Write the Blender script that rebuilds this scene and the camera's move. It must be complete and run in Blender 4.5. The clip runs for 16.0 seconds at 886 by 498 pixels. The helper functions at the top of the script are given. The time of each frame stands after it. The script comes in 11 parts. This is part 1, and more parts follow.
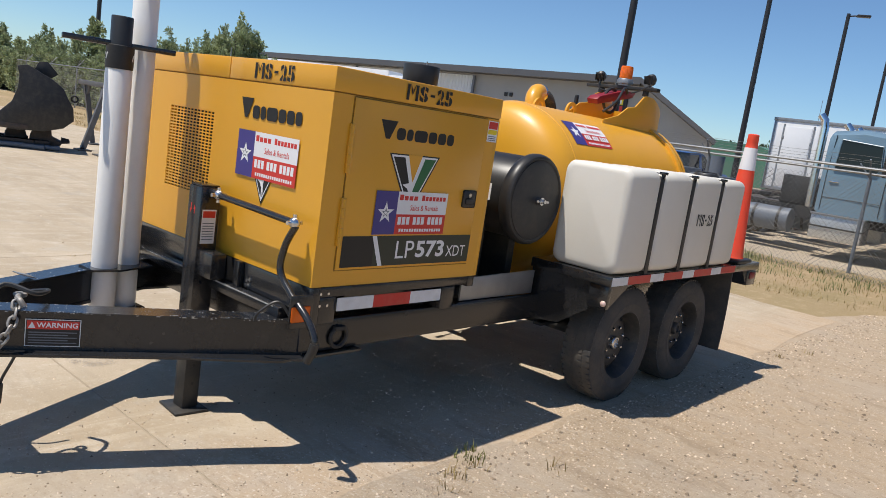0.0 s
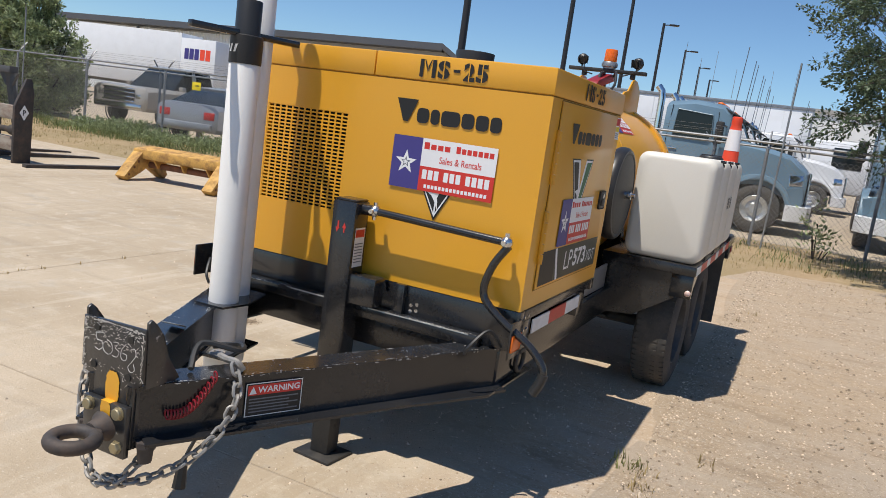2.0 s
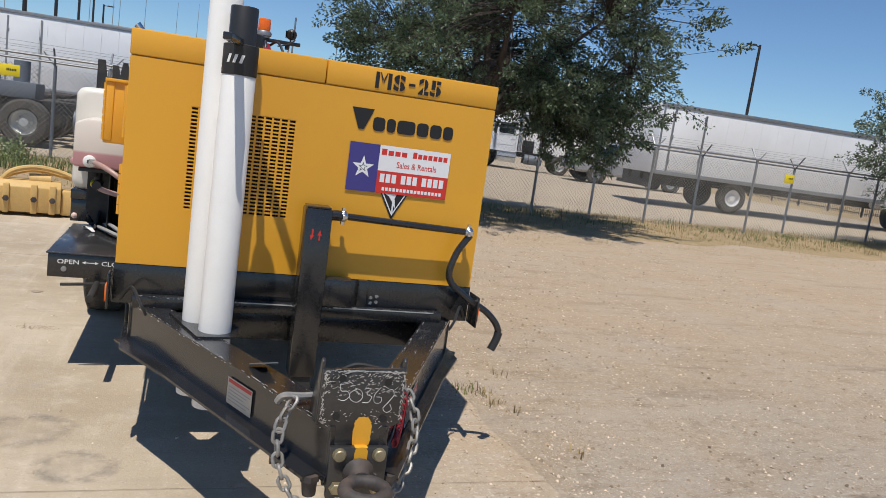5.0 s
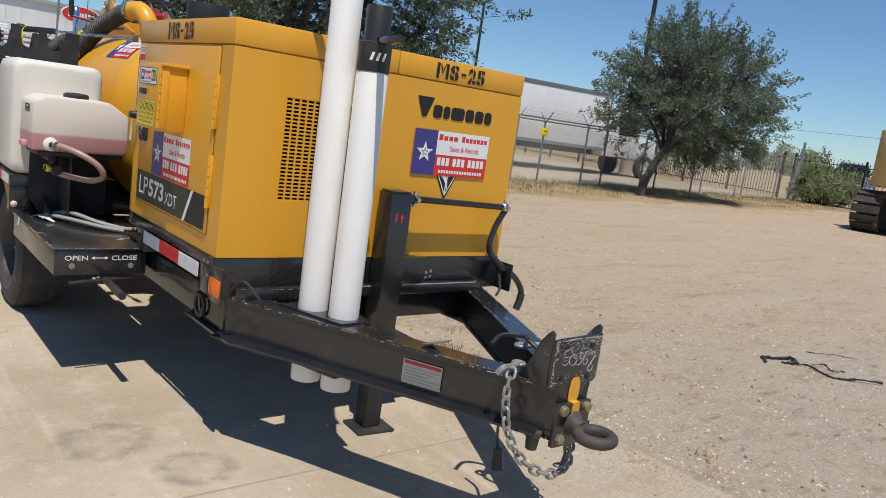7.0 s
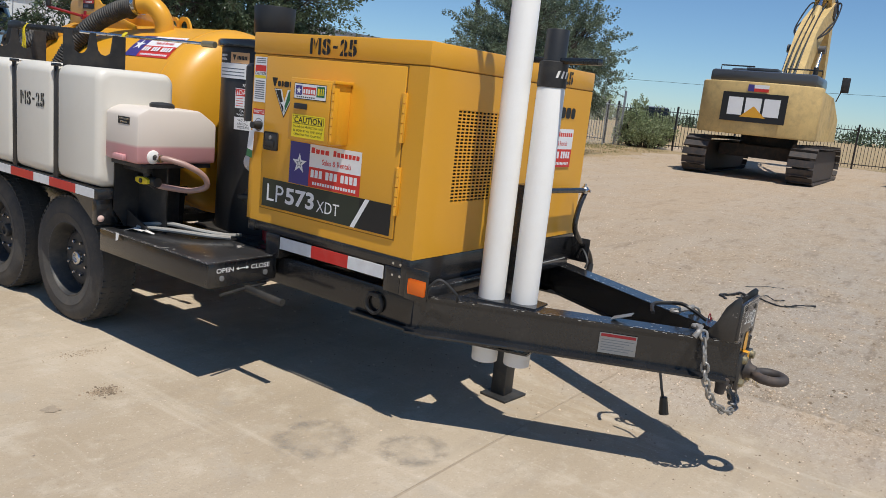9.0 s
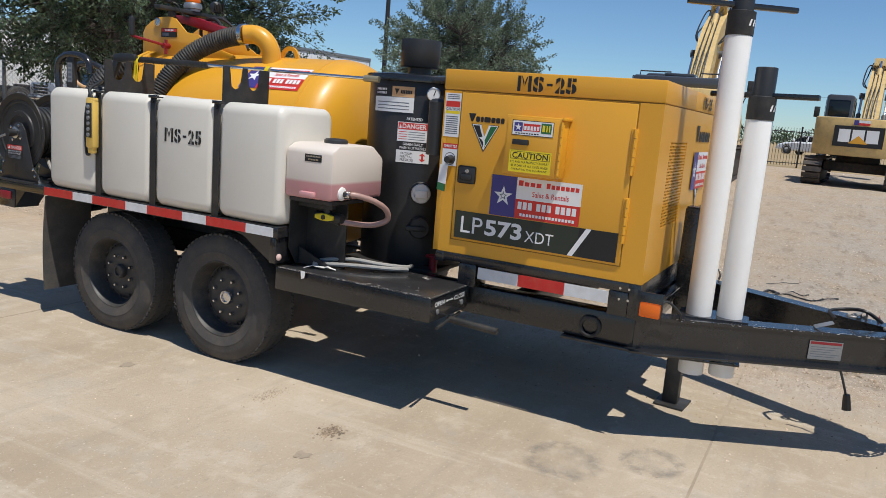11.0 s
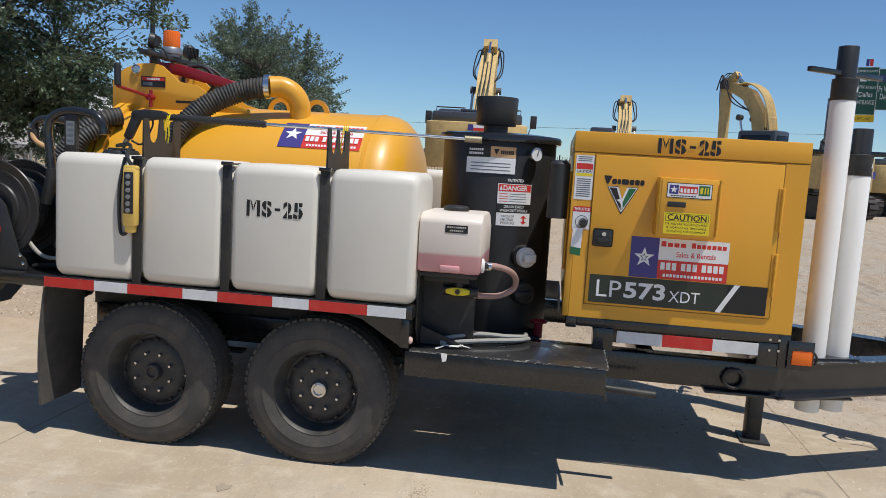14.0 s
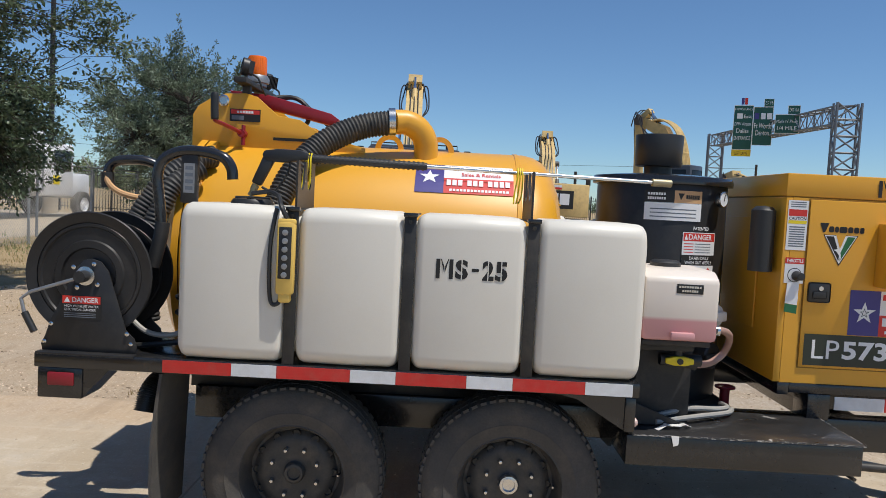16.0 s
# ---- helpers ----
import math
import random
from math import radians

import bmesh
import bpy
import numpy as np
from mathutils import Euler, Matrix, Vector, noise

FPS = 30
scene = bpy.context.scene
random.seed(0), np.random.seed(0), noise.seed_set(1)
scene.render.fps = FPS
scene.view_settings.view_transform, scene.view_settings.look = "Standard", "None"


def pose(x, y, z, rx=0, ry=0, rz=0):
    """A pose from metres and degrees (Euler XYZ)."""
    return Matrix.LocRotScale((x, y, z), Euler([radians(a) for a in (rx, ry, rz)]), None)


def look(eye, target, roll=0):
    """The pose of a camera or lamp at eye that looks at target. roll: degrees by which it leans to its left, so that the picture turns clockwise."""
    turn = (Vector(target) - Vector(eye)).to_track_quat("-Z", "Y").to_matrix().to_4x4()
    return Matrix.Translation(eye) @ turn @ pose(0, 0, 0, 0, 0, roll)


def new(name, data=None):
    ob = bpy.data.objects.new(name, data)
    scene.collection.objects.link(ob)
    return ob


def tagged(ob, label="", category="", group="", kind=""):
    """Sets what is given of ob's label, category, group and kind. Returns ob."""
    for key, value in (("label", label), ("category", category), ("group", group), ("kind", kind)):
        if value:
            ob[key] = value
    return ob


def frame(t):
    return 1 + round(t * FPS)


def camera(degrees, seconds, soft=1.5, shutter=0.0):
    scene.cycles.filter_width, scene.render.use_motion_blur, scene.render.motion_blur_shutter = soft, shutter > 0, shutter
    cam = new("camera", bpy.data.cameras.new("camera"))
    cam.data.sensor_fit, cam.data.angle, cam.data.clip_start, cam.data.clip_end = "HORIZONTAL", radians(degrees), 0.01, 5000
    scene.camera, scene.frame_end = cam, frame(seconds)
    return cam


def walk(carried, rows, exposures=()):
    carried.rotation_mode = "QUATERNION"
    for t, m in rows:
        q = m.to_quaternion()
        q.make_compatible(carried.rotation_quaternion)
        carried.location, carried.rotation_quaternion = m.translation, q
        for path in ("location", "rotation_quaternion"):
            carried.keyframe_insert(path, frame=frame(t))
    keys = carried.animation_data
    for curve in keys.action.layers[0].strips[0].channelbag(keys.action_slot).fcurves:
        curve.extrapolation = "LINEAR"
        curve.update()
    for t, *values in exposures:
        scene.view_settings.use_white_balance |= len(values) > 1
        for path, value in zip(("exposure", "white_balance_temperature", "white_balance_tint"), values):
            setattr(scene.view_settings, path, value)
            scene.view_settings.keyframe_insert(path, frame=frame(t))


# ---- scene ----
cam = camera(60.9, 16.0, soft=0.5)
METRES, EYE, TILT, LEAN, TURN = 11.6, 1.47, 0.0, 0.0, 40.9
ROWS = [
    (0.0, 0.0, 0.0, 0.0, 1.35, -9.23, -8.31),
    (0.5, -0.0341, 0.011, -0.0028, -1.6, -7.58, -8.48),
    (1.0, -0.0702, 0.0192, -0.0028, -5.34, -7.41, -8.15),
    (1.5, -0.102, 0.0287, -0.0034, -9.84, -8.17, -7.9),
    (2.0, -0.133, 0.0392, -0.0057, -14.68, -9.61, -7.73),
    (2.5, -0.1657, 0.0384, -0.0031, -20.74, -9.93, -7.39),
    (3.0, -0.1953, 0.0519, -0.0054, -28.22, -9.94, -7.18),
    (3.5, -0.225, 0.0667, -0.0063, -35.93, -10.78, -7.43),
    (4.0, -0.2517, 0.078, -0.0058, -43.46, -11.02, -8.01),
    (4.5, -0.2745, 0.1002, -0.0047, -51.49, -9.58, -7.93),
    (7.0, -0.3628, 0.2292, -0.0083, -79.87, -9.58, -7.87),
    (7.5, -0.3749, 0.262, -0.0075, -82.83, -10.09, -7.07),
    (8.0, -0.3914, 0.2936, -0.0037, -85.69, -10.73, -6.51),
    (10.5, -0.389, 0.4424, -0.0041, -103.39, -10.78, -5.22),
    (11.0, -0.3913, 0.4778, -0.0035, -103.01, -10.23, -4.64),
    (11.5, -0.3862, 0.5078, -0.0059, -103.47, -10.48, -4.5),
    (12.0, -0.3791, 0.5323, -0.0061, -105.81, -11.02, -4.42),
    (12.5, -0.3734, 0.5586, -0.0042, -110.07, -9.93, -4.58),
    (13.0, -0.3564, 0.5772, -0.0035, -114.36, -8.59, -4.24),
    (13.5, -0.3343, 0.5924, -0.0024, -118.73, -7.76, -3.94),
    (14.0, -0.3111, 0.6149, -0.0012, -122.28, -6.59, -3.45),
    (14.5, -0.2854, 0.6304, -0.0015, -124.24, -5.87, -2.84),
    (15.0, -0.2581, 0.646, -0.0012, -126.24, -5.24, -2.4),
    (15.5, -0.2329, 0.6647, 0.0001, -128.65, -4.3, -2.35),
    (16.0, -0.2068, 0.6757, -0.0021, -130.28, -3.58, -2.94),
]
walk(cam, [(t, pose(3.045, -1.905, EYE, TILT, LEAN, TURN) @ pose(METRES * x, METRES * y, METRES * z, 90 + pitch, roll, yaw)) for t, x, y, z, yaw, pitch, roll in ROWS],
     [(0.0, 0.24, 6650, 11), (2.2, 0.21, 6650, 11), (3.0, 0.09, 6650, 11), (4.5, 0.06, 6600, 11), (7.0, 0.03, 6550, 10), (12.0, 0.02, 6450, 10), (14.0, 0.03, 6450, 10), (16.0, 0.04, 6500, 10)])

# ---- light ----
SUN = Vector((-0.19, -0.345, 1.0)).normalized()
world = bpy.data.worlds.new("sky")
scene.world = world
world.use_nodes = True
wt = world.node_tree
wt.nodes.clear()
w_out = wt.nodes.new("ShaderNodeOutputWorld")
w_bg = wt.nodes.new("ShaderNodeBackground")
w_sky = wt.nodes.new("ShaderNodeTexSky")
w_sky.sky_type = "NISHITA"
w_sky.sun_disc = False
w_sky.sun_elevation = math.asin(SUN.z)
w_sky.sun_rotation = math.atan2(SUN.x, SUN.y)
w_sky.air_density, w_sky.dust_density, w_sky.ozone_density = 0.86, 0.10, 3.0
w_bg.inputs["Strength"].default_value = 0.104
w_mul = wt.nodes.new("ShaderNodeMix")
w_mul.data_type, w_mul.blend_type = "RGBA", "MULTIPLY"
w_mul.inputs[0].default_value = 1.0
w_mul.inputs[7].default_value = (0.70, 0.87, 1.0, 1)
wt.links.new(w_sky.outputs[0], w_mul.inputs[6])
wt.links.new(w_mul.outputs[2], w_bg.inputs[0])
wt.links.new(w_bg.outputs[0], w_out.inputs[0])

sun_data = bpy.data.lights.new("sun", "SUN")
sun_data.energy, sun_data.angle, sun_data.color = 4.15, radians(0.55), (1.0, 0.962, 0.89)
sun = new("sun", sun_data)
sun.matrix_world = look(SUN * 60, (0, 0, 0))
scene.view_settings.exposure = 0.0

# ---- materials ----
def surface(name, base, rough=0.5, metal=0.0, var=0.12, scale=3.0, grain=90.0, bump=0.05, grime=None, amount=0.35,
            spec=0.5, coat=0.0, stretch=(1, 1, 1), island=0.0, each=0.0, through_light=0.0, edge=(0.46, 0.72)):
    """A painted, cast or grown surface: broad mottling, fine grain, optional grime in patches."""
    m = bpy.data.materials.new(name)
    m.use_nodes = True
    nt = m.node_tree
    nd, ln = nt.nodes, nt.links
    b = nd["Principled BSDF"]
    b.inputs["Metallic"].default_value = metal
    b.inputs["Specular IOR Level"].default_value = spec
    b.inputs["Coat Weight"].default_value = coat
    b.inputs["Coat Roughness"].default_value = 0.12
    tc = nd.new("ShaderNodeTexCoord")
    mp = nd.new("ShaderNodeMapping")
    mp.inputs["Scale"].default_value = stretch
    ln.new(tc.outputs["Object"], mp.inputs[0])
    broad, fine = nd.new("ShaderNodeTexNoise"), nd.new("ShaderNodeTexNoise")
    for n, s, d in ((broad, scale, 5), (fine, grain, 3)):
        n.inputs["Scale"].default_value = s
        n.inputs["Detail"].default_value = d
        ln.new(mp.outputs[0], n.inputs["Vector"])
    mixv = nd.new("ShaderNodeMath")
    mixv.operation = "MULTIPLY_ADD"
    ln.new(fine.outputs["Fac"], mixv.inputs[0])
    mixv.inputs[1].default_value = 0.5
    ln.new(broad.outputs["Fac"], mixv.inputs[2])
    rng = nd.new("ShaderNodeMapRange")
    rng.inputs["From Min"].default_value, rng.inputs["From Max"].default_value = 0.45, 1.05
    rng.inputs["To Min"].default_value, rng.inputs["To Max"].default_value = 1 - var, 1 + var
    ln.new(mixv.outputs[0], rng.inputs["Value"])
    value = rng.outputs[0]
    for amount_of, node, out in ((island, "ShaderNodeNewGeometry", "Random Per Island"), (each, "ShaderNodeObjectInfo", "Random")):
        if amount_of:
            src = nd.new(node)
            r2 = nd.new("ShaderNodeMapRange")
            r2.inputs["To Min"].default_value, r2.inputs["To Max"].default_value = 1 - amount_of, 1 + amount_of
            ln.new(src.outputs[out], r2.inputs["Value"])
            mu = nd.new("ShaderNodeMath")
            mu.operation = "MULTIPLY"
            ln.new(value, mu.inputs[0])
            ln.new(r2.outputs[0], mu.inputs[1])
            value = mu.outputs[0]
    sc = nd.new("ShaderNodeVectorMath")
    sc.operation = "SCALE"
    sc.inputs[0].default_value = base[:3]
    ln.new(value, sc.inputs["Scale"])
    colour = sc.outputs[0]
    rr = nd.new("ShaderNodeMapRange")
    rr.inputs["To Min"].default_value, rr.inputs["To Max"].default_value = max(0.02, rough - 0.08), min(1, rough + 0.08)
    ln.new(broad.outputs["Fac"], rr.inputs["Value"])
    roughness = rr.outputs[0]
    if grime:
        dn = nd.new("ShaderNodeTexNoise")
        dn.inputs["Scale"].default_value, dn.inputs["Detail"].default_value, dn.inputs["Roughness"].default_value = scale * 1.7, 8, 0.68
        ln.new(mp.outputs[0], dn.inputs["Vector"])
        dr = nd.new("ShaderNodeMapRange")
        dr.inputs["From Min"].default_value, dr.inputs["From Max"].default_value = edge
        dr.inputs["To Max"].default_value = amount
        ln.new(dn.outputs["Fac"], dr.inputs["Value"])
        mx = nd.new("ShaderNodeMix")
        mx.data_type = "RGBA"
        ln.new(dr.outputs[0], mx.inputs[0])
        ln.new(colour, mx.inputs[6])
        mx.inputs[7].default_value = (*grime, 1)
        colour = mx.outputs[2]
        ra = nd.new("ShaderNodeMath")
        ra.operation = "MULTIPLY_ADD"
        ln.new(dr.outputs[0], ra.inputs[0])
        ra.inputs[1].default_value = 0.4
        ln.new(roughness, ra.inputs[2])
        roughness = ra.outputs[0]
    ln.new(colour, b.inputs["Base Color"])
    ln.new(roughness, b.inputs["Roughness"])
    if bump:
        bp = nd.new("ShaderNodeBump")
        bp.inputs["Strength"].default_value = bump
        bp.inputs["Distance"].default_value = 0.02
        ln.new(mixv.outputs[0], bp.inputs["Height"])
        ln.new(bp.outputs[0], b.inputs["Normal"])
    if through_light:
        tr = nd.new("ShaderNodeBsdfTranslucent")
        ln.new(colour, tr.inputs["Color"])
        ms = nd.new("ShaderNodeMixShader")
        ms.inputs[0].default_value = through_light
        ln.new(b.outputs[0], ms.inputs[1])
        ln.new(tr.outputs[0], ms.inputs[2])
        ln.new(ms.outputs[0], nd["Material Output"].inputs[0])
    return m


def glass(name, tint, rough=0.02):
    m = bpy.data.materials.new(name)
    m.use_nodes = True
    b = m.node_tree.nodes["Principled BSDF"]
    b.inputs["Base Color"].default_value = (*tint, 1)
    b.inputs["Roughness"].default_value = rough
    b.inputs["Specular IOR Level"].default_value = 0.35
    return m


DUST = (0.34, 0.27, 0.19)
YELLOW = surface("yellow_paint", (0.74, 0.355, 0.022), 0.38, var=0.05, scale=1.2, grain=220, bump=0.012, grime=(0.52, 0.33, 0.09), amount=0.10, coat=0.25)
# darkened yellow: the shade inside the panel gaps is painted into this colour
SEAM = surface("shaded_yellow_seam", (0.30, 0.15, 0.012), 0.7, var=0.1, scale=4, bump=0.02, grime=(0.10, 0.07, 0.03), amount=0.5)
RUSTY_YELLOW = surface("rust_streaked_yellow_paint", (0.60, 0.34, 0.085), 0.6, var=0.16, scale=4, grain=60, bump=0.08, grime=(0.24, 0.12, 0.05), amount=0.75, edge=(0.44, 0.62))
YELLOW_OLD = surface("worn_yellow_paint", (0.62, 0.40, 0.14), 0.55, var=0.14, scale=2.5, grain=60, bump=0.06, grime=(0.33, 0.22, 0.11), amount=0.45)
BLACK = surface("black_gloss_paint", (0.018, 0.018, 0.019), 0.24, var=0.3, scale=4, grain=80, bump=0.03, grime=DUST, amount=0.06, coat=0.35, edge=(0.55, 0.80))
BLACK_WORN = surface("scraped_black_paint", (0.030, 0.029, 0.029), 0.30, var=0.4, scale=9, grain=120, bump=0.06, grime=(0.50, 0.47, 0.43), amount=0.75, coat=0.4, edge=(0.63, 0.68))
BLACK_SATIN = surface("satin_black_paint", (0.021, 0.021, 0.022), 0.38, var=0.3, scale=3, grain=80, bump=0.02, grime=DUST, amount=0.05, spec=0.4)
CHAIN = surface("dusty_galvanised_chain", (0.30, 0.29, 0.275), 0.55, metal=0.45, var=0.3, scale=20, grain=160, bump=0.06, grime=DUST, amount=0.5)
BARE = surface("bare_metal_and_glint", (0.52, 0.50, 0.47), 0.45, metal=0.3, var=0.3, scale=40, grain=200, bump=0.03)
CHALK = surface("chalk", (0.55, 0.55, 0.54), 0.95, var=0.3, scale=60, bump=0.0)
BLACK_MATT = surface("matt_black_steel", (0.027, 0.027, 0.027), 0.50, var=0.25, scale=5, grain=150, bump=0.05, grime=DUST, amount=0.11, spec=0.4)
PLASTIC_BLACK = surface("black_plastic", (0.024, 0.024, 0.024), 0.45, var=0.2, scale=6, grain=200, bump=0.02)
RUBBER = surface("dusty_tyre_rubber", (0.068, 0.063, 0.058), 0.88, var=0.25, scale=4, grain=120, bump=0.12, grime=(0.22, 0.18, 0.13), amount=0.35)
POLY = surface("white_polyethylene", (0.79, 0.75, 0.665), 0.42, var=0.03, scale=1.5, grain=180, bump=0.02, grime=(0.62, 0.55, 0.43), amount=0.15, through_light=0.12)
DULL_PVC = surface("dull_hose", (0.34, 0.325, 0.295), 0.45, var=0.12, scale=8, bump=0.02)
PVC = surface("white_pvc", (0.80, 0.78, 0.74), 0.38, var=0.03, scale=2.5, grain=160, bump=0.01, grime=(0.60, 0.54, 0.46), amount=0.18)
GALV = surface("galvanised_steel", (0.33, 0.335, 0.34), 0.48, metal=0.7, var=0.18, scale=9, grain=140, bump=0.05)
STEEL = surface("bright_steel", (0.62, 0.62, 0.62), 0.25, metal=1.0, var=0.12, scale=8, grain=200, bump=0.03)
RIM = surface("black_wheel_paint", (0.042, 0.041, 0.040), 0.5, var=0.3, scale=8, grain=120, bump=0.04, grime=DUST, amount=0.18)
RED = surface("red_film", (0.62, 0.035, 0.025), 0.45, var=0.06, bump=0.0)
WHITE = surface("white_film", (0.80, 0.80, 0.80), 0.45, var=0.04, bump=0.0)
BLUE = surface("blue_film", (0.055, 0.045, 0.22), 0.42, var=0.05, bump=0.0)
INK = surface("black_film", (0.012, 0.012, 0.012), 0.5, var=0.1, bump=0.0)
DARKGREEN = surface("dark_green_film", (0.022, 0.030, 0.020), 0.4, var=0.1, bump=0.0)
GREEN = surface("green_film", (0.02, 0.14, 0.05), 0.45, var=0.1, bump=0.0)
LEMON = surface("lemon_film", (0.80, 0.62, 0.02), 0.45, var=0.05, bump=0.0)
TAN = surface("tan_film", (0.62, 0.36, 0.17), 0.45, var=0.1, bump=0.0)
TAPE_RED = surface("red_reflective_tape", (0.55, 0.022, 0.018), 0.38, var=0.12, scale=14, grain=260, bump=0.02, grime=DUST, amount=0.15)
TAPE_WHITE = surface("white_reflective_tape", (0.70, 0.71, 0.72), 0.35, var=0.08, scale=14, grain=260, bump=0.02, grime=DUST, amount=0.18)
ORANGE = surface("orange_lens", (0.85, 0.16, 0.01), 0.25, var=0.06, bump=0.0)
CONE_ORANGE = surface("fluorescent_orange", (0.90, 0.075, 0.03), 0.5, var=0.06, scale=6, bump=0.01, grime=(0.5, 0.2, 0.1), amount=0.2)
RED_PAINT = surface("dark_red_paint", (0.26, 0.012, 0.02), 0.4, var=0.1, bump=0.02)
HOSE_GREY = surface("grey_corrugated_hose", (0.035, 0.034, 0.032), 0.6, var=0.2, scale=8, grime=DUST, amount=0.2)
PINK_HOSE = surface("clear_pinkish_hose", (0.40, 0.25, 0.21), 0.35, var=0.12, scale=10, bump=0.02)
BRASS = surface("dull_plated_brass", (0.36, 0.31, 0.20), 0.50, metal=0.75, var=0.12, scale=20)
RUST = surface("rusty_steel", (0.20, 0.085, 0.045), 0.8, var=0.35, scale=5, grain=60, bump=0.15, grime=(0.06, 0.045, 0.04), amount=0.6)
WORN_STEEL = surface("grey_worn_steel", (0.30, 0.26, 0.215), 0.7, var=0.3, scale=5, grain=60, bump=0.1, grime=(0.17, 0.075, 0.045), amount=0.7, stretch=(0.6, 1, 2))
IRON = surface("dark_weathered_iron", (0.055, 0.048, 0.045), 0.65, metal=0.2, var=0.3, scale=6, grain=70, bump=0.12, grime=(0.20, 0.13, 0.09), amount=0.45)
ALU = surface("diamond_plate_aluminium", (0.66, 0.66, 0.64), 0.42, metal=0.75, var=0.12, scale=6, grain=45, bump=0.25)
MESH_GREY = surface("weathered_zinc_wire", (0.25, 0.25, 0.245), 0.6, metal=0.45, var=0.2, scale=2, bump=0.0)
DUSTY_YELLOW = surface("dusty_machine_yellow", (0.62, 0.435, 0.175), 0.58, var=0.14, scale=2.5, grain=60, bump=0.06, grime=(0.30, 0.21, 0.11), amount=0.5)
CAR_GLASS = glass("dark_car_glass", (0.015, 0.02, 0.022))
CHROME = surface("chrome", (0.75, 0.75, 0.76), 0.12, metal=1.0, var=0.05, bump=0.0)
TRUCK_BLUE = surface("steel_blue_paint", (0.16, 0.25, 0.32), 0.3, var=0.06, scale=1, coat=0.4, bump=0.01)
TRUCK_WHITE = surface("white_vehicle_paint", (0.78, 0.785, 0.79), 0.35, var=0.04, scale=1, coat=0.3, bump=0.01, grime=(0.5, 0.47, 0.42), amount=0.12)
CAR_SILVER = surface("silver_car_paint", (0.36, 0.37, 0.39), 0.3, metal=0.3, var=0.05, scale=1, coat=0.4, bump=0.0)
CAR_GREY = surface("dark_car_paint", (0.06, 0.062, 0.066), 0.3, var=0.08, scale=1, coat=0.4, bump=0.0)
CAR_TAN = surface("pale_tan_car_paint", (0.46, 0.42, 0.36), 0.32, metal=0.2, var=0.06, scale=1, coat=0.4, bump=0.0)
CAR_BLUE = surface("bright_blue_paint", (0.02, 0.085, 0.27), 0.35, var=0.08, scale=1, coat=0.3, bump=0.0)
CAR_RED = surface("faded_red_paint", (0.17, 0.045, 0.04), 0.4, var=0.1, scale=1, bump=0.0)
WALL_GREY = surface("grey_metal_cladding", (0.36, 0.35, 0.33), 0.6, var=0.07, scale=0.4, grain=30, bump=0.03)
WALL_WHITE = surface("white_metal_cladding", (0.72, 0.73, 0.72), 0.55, var=0.05, scale=0.3, grain=30, bump=0.03)
ROOF_DARK = surface("dark_metal_roof", (0.09, 0.09, 0.095), 0.5, var=0.12, scale=0.4, grain=20, bump=0.03)
POLE_DARK = surface("bronze_pole_paint", (0.022, 0.020, 0.020), 0.45, var=0.15, scale=2)
SIGN_GREEN = surface("green_road_sign", (0.012, 0.085, 0.065), 0.5, var=0.06, scale=1, bump=0.0)
SIGN_YELLOW = surface("yellow_road_sign", (0.72, 0.50, 0.02), 0.5, var=0.05, bump=0.0)
DARK_STEEL = surface("dark_grey_steel", (0.085, 0.084, 0.085), 0.55, var=0.25, scale=3, grain=60, bump=0.05, grime=(0.20, 0.15, 0.11), amount=0.3)
STEEL_GREY = surface("grey_painted_steel", (0.14, 0.16, 0.19), 0.5, var=0.12, scale=1)
BARK = surface("oak_bark", (0.062, 0.050, 0.042), 0.95, var=0.4, scale=6, grain=45, bump=0.6, stretch=(1, 1, 0.25))
LEAF = surface("oak_leaf", (0.104, 0.146, 0.082), 0.40, var=0.15, scale=0.8, bump=0.0, island=0.5, through_light=0.34)
LEAF_PALE = surface("grey_oak_leaf", (0.150, 0.195, 0.128), 0.42, var=0.15, scale=0.8, bump=0.0, island=0.45, through_light=0.25)
LEAF_BUSH = surface("shrub_leaf", (0.28, 0.325, 0.165), 0.55, var=0.15, scale=0.8, bump=0.0, island=0.4, through_light=0.3)
GRASS_GREEN = surface("green_grass", (0.15, 0.185, 0.065), 0.7, var=0.2, scale=0.6, bump=0.0, island=0.4, through_light=0.3)
GRASS_TUFT = surface("tuft_grass", (0.20, 0.20, 0.06), 0.7, var=0.2, scale=0.6, bump=0.0, island=0.4, through_light=0.3)
GRASS_DRY = surface("dry_grass", (0.36, 0.27, 0.12), 0.8, var=0.2, scale=0.6, bump=0.0, island=0.35, through_light=0.3)
PALE_LENS = surface("pale_lens", (0.70, 0.50, 0.44), 0.25, var=0.05, bump=0.0)
AMBER = surface("amber_plastic", (0.78, 0.52, 0.12), 0.45, var=0.06, bump=0.0)
CLOD = surface("dry_dirt_clod", (0.31, 0.235, 0.16), 0.95, var=0.3, scale=9, grain=60, bump=0.2, island=0.4)
STONE = surface("pale_gravel", (0.54, 0.44, 0.33), 0.95, var=0.2, scale=6, grain=50, bump=0.15, island=0.4)


